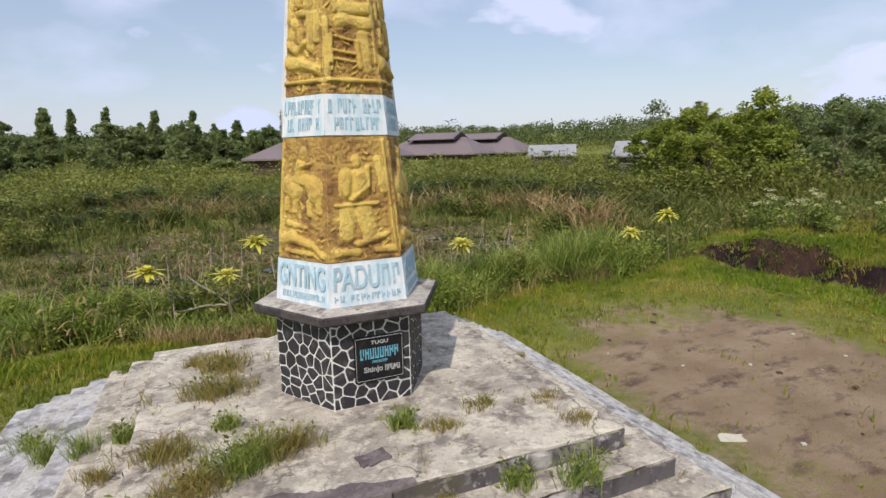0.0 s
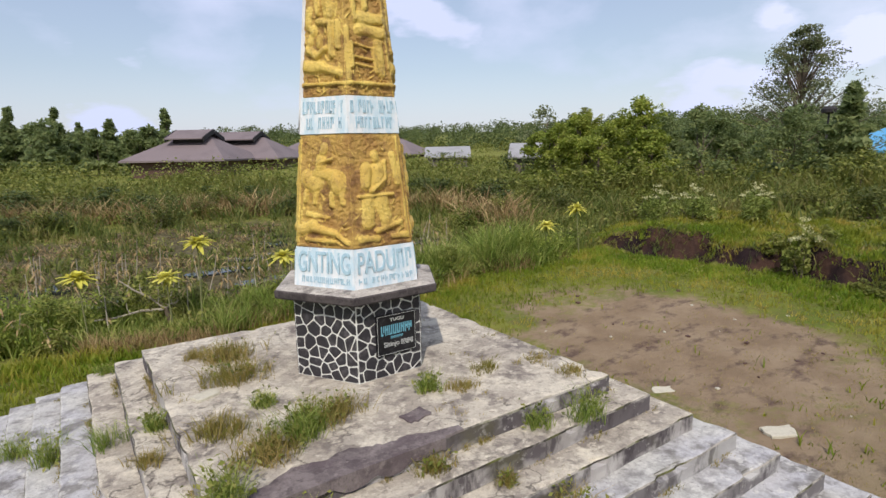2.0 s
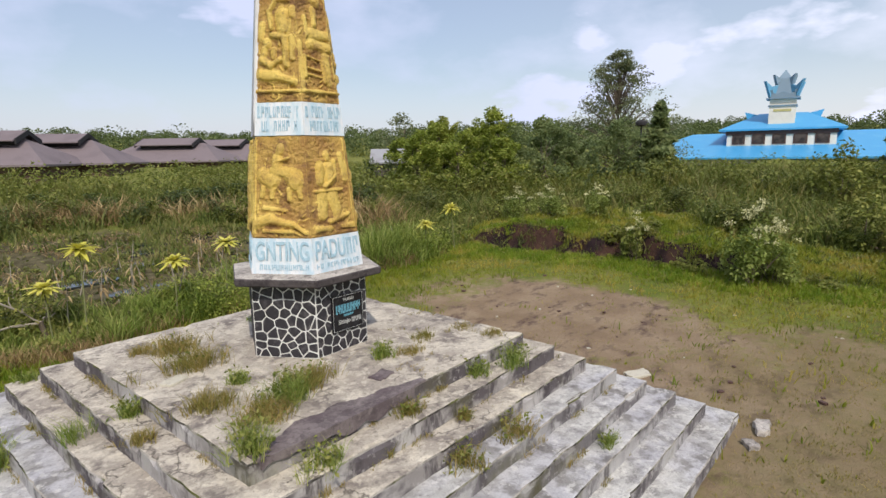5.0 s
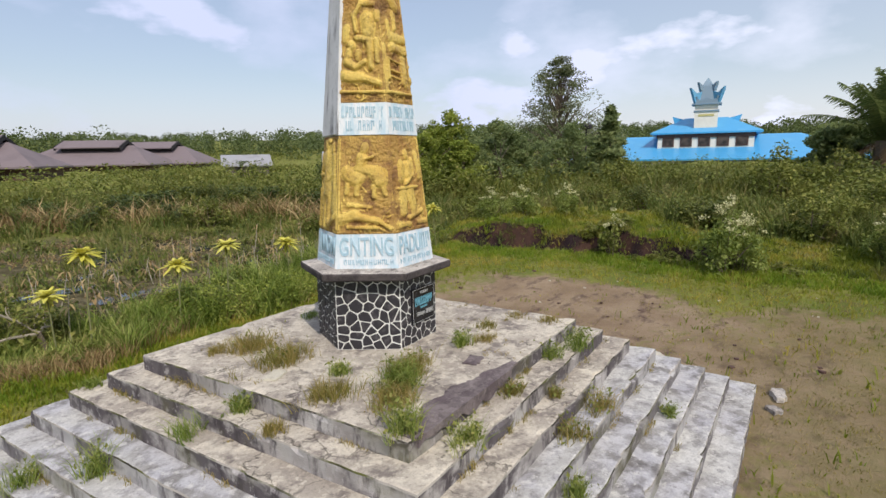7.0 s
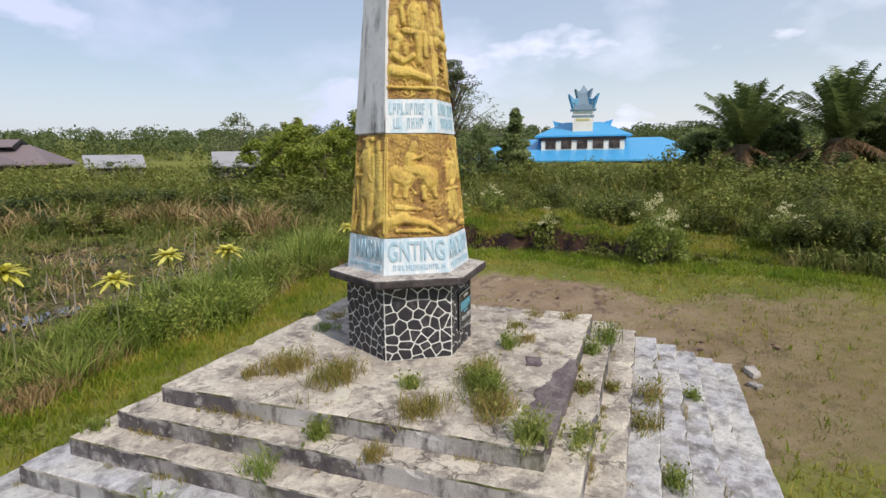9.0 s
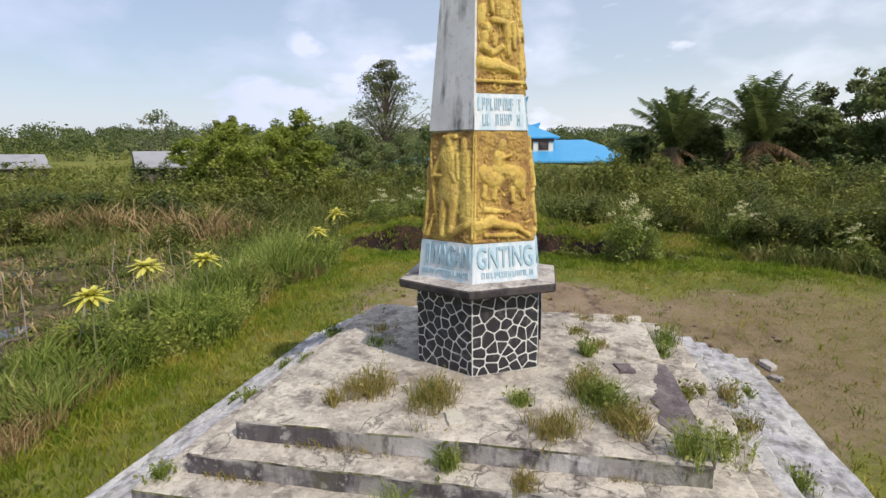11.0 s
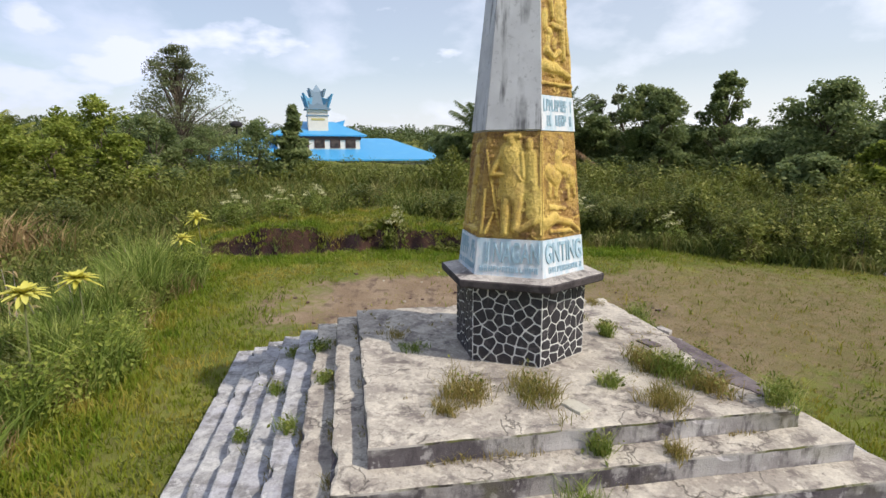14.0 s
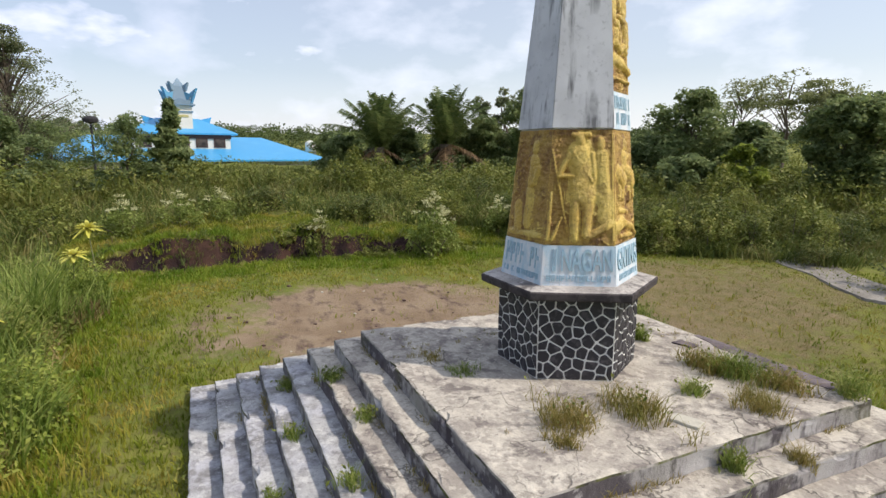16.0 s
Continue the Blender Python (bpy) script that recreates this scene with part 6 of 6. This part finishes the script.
def build_hall():
    """Blue-roofed hall with a tower; local x away from the yard, y to its left."""
    gx, gy = 62.0, 6.2
    g = h1(gx, gy)
    root = thing("blue_roofed_hall", pose(gx, gy, g, 0, 0, 7), "white hall with bright blue roofs and a small ornate tower", "building")
    Z = lambda z: z - g
    bm = bmesh.new()
    box(bm, 1.0, 11.0, -6.2, 3.6, -0.5, Z(5.8))
    wall = part("wall", bm, M_WHITE, root, "white wall with brown timber bays")
    for j in range(5):
        bm = bmesh.new()
        y = -5.02 + j * 1.87
        box(bm, 0.93, 1.02, y - 0.62, y + 0.62, Z(4.35), Z(5.75))
        w = part("window", bm, M_BROWN, root, "brown timber window bay")
        bm = bmesh.new()
        box(bm, 0.90, 0.94, y - 0.48, y + 0.48, Z(4.5), Z(5.3))
        part("pane", bm, M_GLASS, w)
    bm = bmesh.new()
    box(bm, 0.86, 1.05, -6.3, 3.7, Z(5.35), Z(5.85))
    part("fascia", bm, M_BROWN, root, "dark brown timber fascia")
    bm = roof_hip(bmesh.new(), 0.6, 11.4, -7.0, 4.4, Z(5.95), Z(7.75), 0, 3.4)
    part("upper_roof", bm, M_BLUE, root, "bright blue hipped roof")
    for s, y in ((-1, -3.6), (1, 1.0)):
        bm = bmesh.new()
        loft(bm, [[(5.7, y, Z(7.2)), (6.3, y, Z(7.2)), (6.2, y, Z(7.6)), (5.8, y, Z(7.6))], [(5.8, y + s * 1.2, Z(7.25)), (6.2, y + s * 1.2, Z(7.25)), (6.1, y + s * 1.45, Z(8.0)), (5.9, y + s * 1.45, Z(8.0))]])
        part("ridge_horn", bm, M_BLUE, root)
    # long lower roof behind the bays, hipped at both ends
    bm = roof_hip(bmesh.new(), -4.5, 21.0, -16.2, 13.0, Z(3.05), Z(5.75), 0, 4.9)
    part("lower_roof", bm, M_BLUE, root, "long bright blue lower roof")
    bm = bmesh.new()
    box(bm, -3.6, 20.2, -15.4, 12.2, -0.5, Z(2.95))
    part("lower_wall", bm, M_WHITE, root)
    # tower
    tx, ty = 3.2, -1.3
    bm = bmesh.new()
    box(bm, tx - 1.1, tx + 1.1, ty - 1.2, ty + 1.2, Z(6.2), Z(9.0))
    tower = part("tower", bm, M_WHITE, root, "small white square tower")
    for z, e in ((8.25, 0.12), (9.0, 0.34)):
        bm = bmesh.new()
        box(bm, tx - 1.1 - e, tx + 1.1 + e, ty - 1.2 - e, ty + 1.2 + e, Z(z), Z(z + 0.14))
        part("cornice", bm, M_BLUE_D, tower)
    bm = bmesh.new()
    box(bm, tx - 1.14, tx - 1.08, ty - 0.8, ty + 0.8, Z(7.7), Z(7.95))
    part("louvre", bm, M_LOUVRE, tower, "yellow louvred opening")
    # ornate roof: a steep grey body with two tiers of upswept corner horns
    bm = bmesh.new()
    loft(bm, [[(tx + sx * a, ty + sy * a, Z(z)) for sx, sy in ((-1, -1), (1, -1), (1, 1), (-1, 1))] for a, z in ((1.2, 9.14), (0.95, 9.5), (0.72, 10.6), (0.62, 11.1), (0.3, 11.6), (0.05, 12.0))])
    part("tower_roof", bm, M_BLUE_D, tower, "grey-blue steep roof")
    horns = (((0.7, 0.0), (1.25, 0.05), (1.75, 1.7), (1.15, 1.1), (0.6, 1.35)), ((0.5, 1.4), (0.78, 1.45), (1.0, 2.35), (0.55, 2.0), (0.3, 2.2)))
    for k in range(4):
        a = math.pi / 4 + k * math.pi / 2
        out, sd = Vector((math.cos(a), math.sin(a), 0)) * math.sqrt(2), Vector((-math.sin(a), math.cos(a), 0)) * 0.16
        for tier, pts in enumerate(horns):
            bm = bmesh.new()
            loft(bm, [[Vector((tx, ty, Z(9.14))) + out * p + Vector((0, 0, q)) + sd * s for p, q in pts] for s in (-1, 1)])
            part("roof_horn", bm, M_HORN if tier == 0 else M_BLUE_D, tower, "upswept blue corner horn" if tier == 0 else "")
        a = k * math.pi / 2
        out, sd = Vector((math.cos(a), math.sin(a), 0)), Vector((-math.sin(a), math.cos(a), 0))
        bm = bmesh.new()
        loft(bm, [[Vector((tx, ty, Z(9.14))) + out * (1.22 + d) + sd * p + Vector((0, 0, q)) for p, q in ((-1.2, 0.0), (1.2, 0.0), (1.45, 0.75), (0.6, 0.35), (0, 0.62), (-0.6, 0.35), (-1.45, 0.75))] for d in (-0.25, 0.1)])
        part("gable_board", bm, M_BLUE_D, tower)


build_hall()


def grey_house(x, y, turn, wide, deep, eave, ridge, ridge_half, label):
    """Long low house: wide hip roof and, over a black box painted as gap shade, a raised ridge roof."""
    g = h1(x, y)
    root = thing("grey_roofed_house", pose(x, y, g, 0, 0, turn), label, "house", "grey-roofed houses")
    e, r = eave - g, ridge - g
    bm = bmesh.new()
    box(bm, -deep / 2 + 0.8, deep / 2 - 0.8, -wide / 2 + 0.8, wide / 2 - 0.8, -0.6, e)
    part("wall", bm, M_BROWN, root)
    bm = roof_hip(bmesh.new(), -deep / 2, deep / 2, -wide / 2, wide / 2, e, r - 0.6, 0, deep * 0.36)
    part("roof", bm, M_GREYROOF, root, "grey-brown sheet roof")
    a = ridge_half
    bm = bmesh.new()
    # solid near-black box in place of the shaded gap under the ridge
    loft(bm, [[(-1.5, s * (a - 0.3), r - 1.7), (1.5, s * (a - 0.3), r - 1.7), (1.5, s * (a - 0.3), r - 0.6), (0, s * (a - 0.3), r - 0.1), (-1.5, s * (a - 0.3), r - 0.6)] for s in (-1, 1)])
    gap = part("ridge_gap_shade", bm, M_DARKROOF, root, "near-black box standing in for shade under the raised ridge")
    bm = bmesh.new()
    loft(bm, [[(-2.6, s * a, r - 0.95), (0, s * a, r - 0.02), (2.6, s * a, r - 0.95), (2.6, s * a, r - 0.82), (0, s * a, r + 0.12), (-2.6, s * a, r - 0.82)] for s in (-1, 1)])
    part("raised_ridge", bm, M_GREYROOF, gap, "raised grey-brown ridge roof")
    for s in (-1, 1):
        for q in (-1, 1):
            bm = bmesh.new()
            loft(bm, [[(q * 2.4, s * (a + d), r - 1.2), (0, s * (a + d), r - 0.3), (0, s * (a + d), r + 0.16), (q * 2.4, s * (a + d), r - 0.70)] for d in (0.02, 0.14)])
            part("barge_board", bm, M_DARKROOF, gap)


for x, y, w, a, tn in ((9.6, 59.6, 11, 2.0, 52), (14.4, 65.8, 17, 4.3, 50), (31.6, 74.3, 17, 3.9, 40), (40.7, 77.0, 17, 3.7, 36)):
    grey_house(x, y, tn, w, 10.6, 3.45, 6.5, a, "long low house with a grey-brown roof and dark raised ridge")


def tin_house(x, y, w, d, eave, ridge, label):
    g = h1(x, y)
    root = thing("tin_roofed_house", pose(x, y, g, 0, 0, math.degrees(math.atan2(y, x))), label, "house", "tin-roofed houses")
    e, r = eave - g, ridge - g
    bm = bmesh.new()
    box(bm, -d / 2 + 0.4, d / 2 - 0.4, -w / 2 + 0.4, w / 2 - 0.4, -0.6, e)
    part("wall", bm, M_GREYROOF, root)
    bm = bmesh.new()
    loft(bm, [[(-d / 2, s * w / 2, e - 0.06), (0, s * w / 2, r - 0.06), (d / 2, s * w / 2, e - 0.06), (d / 2, s * w / 2, e + 0.06), (0, s * w / 2, r + 0.06), (-d / 2, s * w / 2, e + 0.06)] for s in (-1, 1)])
    part("roof", bm, M_TIN, root, "pale corrugated roof")


tin_house(28.3, 27.0, 3.4, 5, 3.2, 4.25, "small house with a pale tin roof behind the scrub")
tin_house(34.5, 47.5, 5.2, 6, 3.1, 4.25, "small house with a pale tin roof behind the scrub")


def tank_tower(x, y, top):
    g = h1(x, y)
    root = thing("water_tank_tower", pose(x, y, g), "white water tank on a slim frame beside the hall", "water tank")
    t = top - g
    for sx in (-0.5, 0.5):
        for sy in (-0.5, 0.5):
            bm = bmesh.new()
            tube(bm, [(sx, sy, -0.3), (sx * 0.9, sy * 0.9, t - 1.4)], [0.06, 0.06], 6)
            part("leg", bm, M_TIN, root)
    bm = bmesh.new()
    loft(bm, [[(0.72 * f * math.cos(2 * math.pi * k / 16), 0.72 * f * math.sin(2 * math.pi * k / 16), t - 1.4 + z) for k in range(16)] for f, z in ((1, 0), (1.02, 0.5), (1, 1.1), (0.6, 1.35), (0.2, 1.42))])
    part("tank", bm, M_WHITE, root, smooth=True)


tank_tower(68.8, -9.9, 5.4)


def lamp_post(x, y, top):
    g = h1(x, y)
    root = thing("lamp_post", pose(x, y, g), "slim dark lamp post with a round head", "lamp post")
    bm = bmesh.new()
    tube(bm, [(0, 0, -0.3), (0, 0, top - g - 0.5)], [0.09, 0.06], 8)
    part("pole", bm, M_DARKROOF, root)
    bm = bmesh.new()
    loft(bm, [[(f * math.cos(2 * math.pi * k / 12), f * math.sin(2 * math.pi * k / 12), top - g - 0.5 + z) for k in range(12)] for f, z in ((0.08, 0), (0.42, 0.1), (0.45, 0.3), (0.3, 0.45), (0.05, 0.5))])
    part("head", bm, M_DARKROOF, root)


lamp_post(37.4, 9.9, 6.1)

# ------------------------------------------------------------------ path at the south edge
bm = bmesh.new()
path_pts = [(6.2, -12.9), (5.2, -12.4), (4.3, -11.8), (3.3, -11.3), (2.3, -11.0), (0.8, -11.2), (-1.0, -12.0), (-3.0, -13.4)]
rows = []
for k, (x, y) in enumerate(path_pts):
    w = 0.65 + 0.18 * math.sin(2.1 * k)
    z = max(h1(x, y - w), h1(x, y + w)) + 0.02
    rows.append([(x - 0.2, y - w - 0.1, z - 0.3), (x + 0.2, y + w + 0.1, z - 0.3), (x + 0.2, y + w, z), (x - 0.2, y - w, z)])
loft(bm, rows)
me = bpy.data.meshes.new("path")
bm.to_mesh(me)
bm.free()
me.materials.append(M_PATH)
tagged(new("path", me), "pale trodden path leading out of the yard", "path", kind="structure")

# ------------------------------------------------------------------ things on the platform
def tuft(x, y, z, spread, tall, seed, mat, per=9, n=14, label="tuft of grass growing through the concrete", name="weed_tuft", leafy=0, lm=None):
    rng = np.random.RandomState(seed)
    root = thing(name, pose(x, y, z - 0.012), label, "weeds", "weeds on the platform")
    p = np.stack([rng.normal(0, spread, n), rng.normal(0, spread * 0.75, n), np.zeros(n)], -1)
    tagged(under("foliage", blades(p, np.full(n, tall), rng, per, 0.0036, spread * 0.3, 0.9, "blades", mat), root), kind="stuff")
    if leafy:
        q = np.repeat(p, leafy, 0)
        q = q + rng.normal(0, 1, q.shape) * (0.05, 0.05, 0) + np.array([0, 0, 1]) * rng.uniform(0.02, tall * 1.05, (len(q), 1))
        v, f = leaf_quads(q, 0.026, rng, 0.4, 1.9)
        tagged(under("sprig", mesh_of("sprig", v, f, lm or M_WEED), root), kind="stuff")
    return root


D = DECK
for j, (x, y, s, t, kind, leafy) in enumerate((
        (-1.15, 1.0, 0.14, 0.22, 0, 1), (-1.27, 0.32, 0.15, 0.22, 0, 1), (-1.2, -0.48, 0.07, 0.15, 1, 2), (-1.1, -1.25, 0.13, 0.26, 1, 2), (-0.8, -1.12, 0.13, 0.24, 0, 2),
        (-1.42, -1.4, 0.12, 0.20, 0, 2), (-1.86, -1.84, 0.07, 0.28, 1, 8), (0.24, -1.15, 0.05, 0.20, 1, 3), (-1.7, -0.8, 0.12, 0.17, 0, 0), (-1.45, 1.25, 0.08, 0.12, 0, 0),
        (1.02, -1.09, 0.08, 0.10, 0, 0), (1.64, -1.18, 0.09, 0.07, 0, 0), (0.55, -1.3, 0.08, 0.10, 0, 0), (1.72, -1.62, 0.09, 0.08, 0, 0), (0.7, 1.5, 0.09, 0.08, 0, 0), (0.2, 1.35, 0.08, 0.1, 1, 0))):
    tuft(x, y, D, s, t, 900 + j, M_DRYGRASS if kind == 0 else M_TALL, 11, 46 if s > 0.1 else 20, "patch of half-dry grass rooted in the cracked deck" if kind == 0 else "small green weed rooted in the cracked deck", leafy=leafy)


def step_z(x, y):
    k = max(0, math.ceil((max(abs(x), abs(y)) - HALF) / TREAD))
    return DECK - RISE * k


for j, (x, y, s, t, kind, leafy) in enumerate((
        (-2.42, 0.39, 0.10, 0.24, 1, 0), (-2.95, 1.11, 0.07, 0.36, 1, 3), (-3.3, 1.88, 0.09, 0.28, 1, 2), (1.33, -2.2, 0.10, 0.28, 1, 5), (0.86, -2.05, 0.07, 0.2, 1, 3), (-1.4, -2.2, 0.08, 0.22, 1, 5),
        (0.55, -2.78, 0.12, 0.24, 0, 4), (-0.2, -2.72, 0.10, 0.22, 0, 4), (-2.04, 0.03, 0.06, 0.20, 1, 4), (-2.2, -0.6, 0.06, 0.14, 0, 0), (-2.35, 2.45, 0.05, 0.14, 1, 2),
        (0.3, 2.4, 0.06, 0.14, 1, 3), (1.4, 2.5, 0.07, 0.16, 1, 4), (0.9, 3.05, 0.06, 0.15, 1, 3), (-0.5, 2.75, 0.05, 0.16, 1, 2), (0.1, 3.35, 0.05, 0.14, 1, 2), (2.2, 2.9, 0.06, 0.15, 1, 3),
        (-0.9, -3.0, 0.07, 0.2, 1, 3), (1.6, -3.3, 0.06, 0.15, 1, 2), (-0.3, -2.1, 0.06, 0.16, 0, 2), (0.2, -2.35, 0.05, 0.12, 0, 2), (2.3, -1.0, 0.06, 0.1, 0, 0), (2.4, 0.6, 0.06, 0.12, 0, 0), (-3.6, -0.8, 0.06, 0.2, 1, 2))):
    tuft(x, y, step_z(x, y), s, t, 940 + j, M_DRYGRASS if kind == 0 else M_TALL, 9, 20, "weed growing from the joint of the concrete steps", leafy=leafy)


def build_joint_weeds():
    rng = np.random.RandomState(51)
    pts, tall = [], []
    for k in range(1, 8):
        d = HALF + TREAD * (k - 1) + 0.025
        for side in range(4):
            for s in np.arange(-d, d, 0.025):
                q = noise.noise((s * 1.9 + 11 * side, k * 3.3, 4.0))
                if q < (0.12 if k < 5 else 0.30) or rng.uniform() < 0.45:
                    continue
                x, y = ((s, -d), (d, s), (-s, d), (-d, -s))[side]
                pts.append((x + rng.normal(0, 0.012), y + rng.normal(0, 0.012), DECK - RISE * k - 0.01))
                tall.append(0.04 + 0.16 * max(0.0, q - 0.1) * rng.uniform(0.5, 1.6))
    for _ in range(420):
        x, y = rng.uniform(-1.9, 1.9, 2)
        if noise.noise((x * 1.3, y * 1.3, 7.0)) > 0.16 and math.hypot(x - 0.1, y) > 0.95:
            pts.append((x, y, DECK - 0.012))
            tall.append(rng.uniform(0.03, 0.07))
    ob = new("joint_weeds", blades(np.array(pts), np.array(tall), rng, 7, 0.0035, 0.018, 0.8, "joint_weeds", M_DRYGRASS))
    tagged(ob, "thin grass sprouting along the joints of the concrete steps", "grass", kind="stuff")


build_joint_weeds()


def slab_thing(name, x, y, z, w, d, t, turn, mat, label, category, seed, chip=0.12, tilt=0):
    """A broken flat piece: an uneven many-sided plate."""
    rng = random.Random(seed)
    pts = []
    for cx, cy, ex, ey in ((-1, -1, 1, 0), (1, -1, 0, 1), (1, 1, -1, 0), (-1, 1, 0, -1)):
        for f in (0.12, 0.6, 1.2, 1.8):
            pts.append((w / 2 * (cx + ex * f + rng.uniform(-chip, chip)), d / 2 * (cy + ey * f + rng.uniform(-chip, chip))))
    bm = bmesh.new()
    loft(bm, [[(a * f, b * f, q) for a, b in pts] for f, q in ((1, 0.0), (1.0, t * 0.8), (0.96, t))])
    root = thing(name, pose(x, y, z - 0.002, tilt, 0, turn), label, category)
    part("piece", bm, mat, root)


slab_thing("broken_tile", -1.6, 0.06, D, 0.24, 0.16, 0.03, 20, M_LITTER, "broken pale tile lying on the deck", "tile", 1)
# Thin plate drawn for a flush dark spot on the deck
slab_thing("dark_plate", -0.14, -1.52, D, 0.24, 0.17, 0.02, 12, M_DARKPATCH, "thin dark plate on the deck", "stone", 2, 0.2)
# Thin plate and skirt stand in for a dark stain on deck edge and riser
bm = bmesh.new()
edge = [(-1.9 + 0.04 * k, -1.972 + 0.006 * math.sin(5 * k)) for k in range(50)]
for k in range(50):
    x = 0.06 - 0.04 * k
    wide = 0.04 + 0.23 * min(1, k / 26) * (1 if k < 34 else max(0.25, 1 - (k - 34) / 18))
    edge.append((x, -1.93 + wide * (0.9 + 0.35 * noise.noise((x * 4.1, 3.0, 1.0))) + 0.03 * noise.noise((x * 19, 1.0, 5.0))))
loft(bm, [[(x + 1, y + 1.8, z) for x, y in edge] for z in (-0.02, 0.006)])
mp = thing("edge_stain", pose(-1, -1.8, D), "dark purplish stain along the deck's edge", "mortar patch")
part("piece", bm, M_DARKPATCH, mp)
bm = bmesh.new()
drop = [(-1.86 + 0.04 * k, 0.004) for k in range(44)] + [(-0.14 - 0.04 * k, -0.10 - 0.05 * noise.noise((k * 0.35, 2.0, 0.5)) - 0.03 * math.sin(0.13 * k)) for k in range(44)]
loft(bm, [[(x + 1, y + 1.8, z) for x, z in drop] for y in (-1.998, -1.94)])
part("skirt", bm, M_DARKPATCH, mp, "dark purplish stain down the step front")
slab_thing("paper_litter", 4.95, -0.65, h1(4.95, -0.65), 0.34, 0.16, 0.02, -30, M_LITTER, "crumpled pale cardboard lying on the grass", "litter", 4, 0.2, 8)
slab_thing("broken_slab", 4.98, -2.4, h1(4.98, -2.4), 0.42, 0.24, 0.04, -35, M_LITTER, "broken pale flat slab lying on the bare yard", "rubble", 7, 0.22, 3)
slab_thing("concrete_chunk", 4.05, -4.42, h1(4.05, -4.42), 0.34, 0.2, 0.08, 10, M_SLAB, "broken concrete chunk at the foot of the steps", "rubble", 5, 0.25)
slab_thing("concrete_chunk", 3.55, -4.38, h1(3.55, -4.38), 0.2, 0.16, 0.06, 40, M_SLAB, "broken concrete chunk at the foot of the steps", "rubble", 6, 0.25)
rs = random.Random(13)
for j in range(46):
    x, y = rs.uniform(4.7, 10.2), rs.uniform(-5, 4.2)
    if float(bare_at(x, y)) > 1.05:
        continue
    s = rs.uniform(0.04, 0.10) * (1.0 if j % 3 else 0.6)
    slab_thing("earth_clod" if j % 3 else "pale_pebble", x, y, h1(x, y), s, s * rs.uniform(0.6, 1), s * 0.4, rs.uniform(0, 180), M_BROWN if j % 3 else M_LITTER, "dark clod of earth on the bare yard" if j % 3 else "pale pebble on the bare yard", "clod" if j % 3 else "pebble", 1000 + j, 0.25)
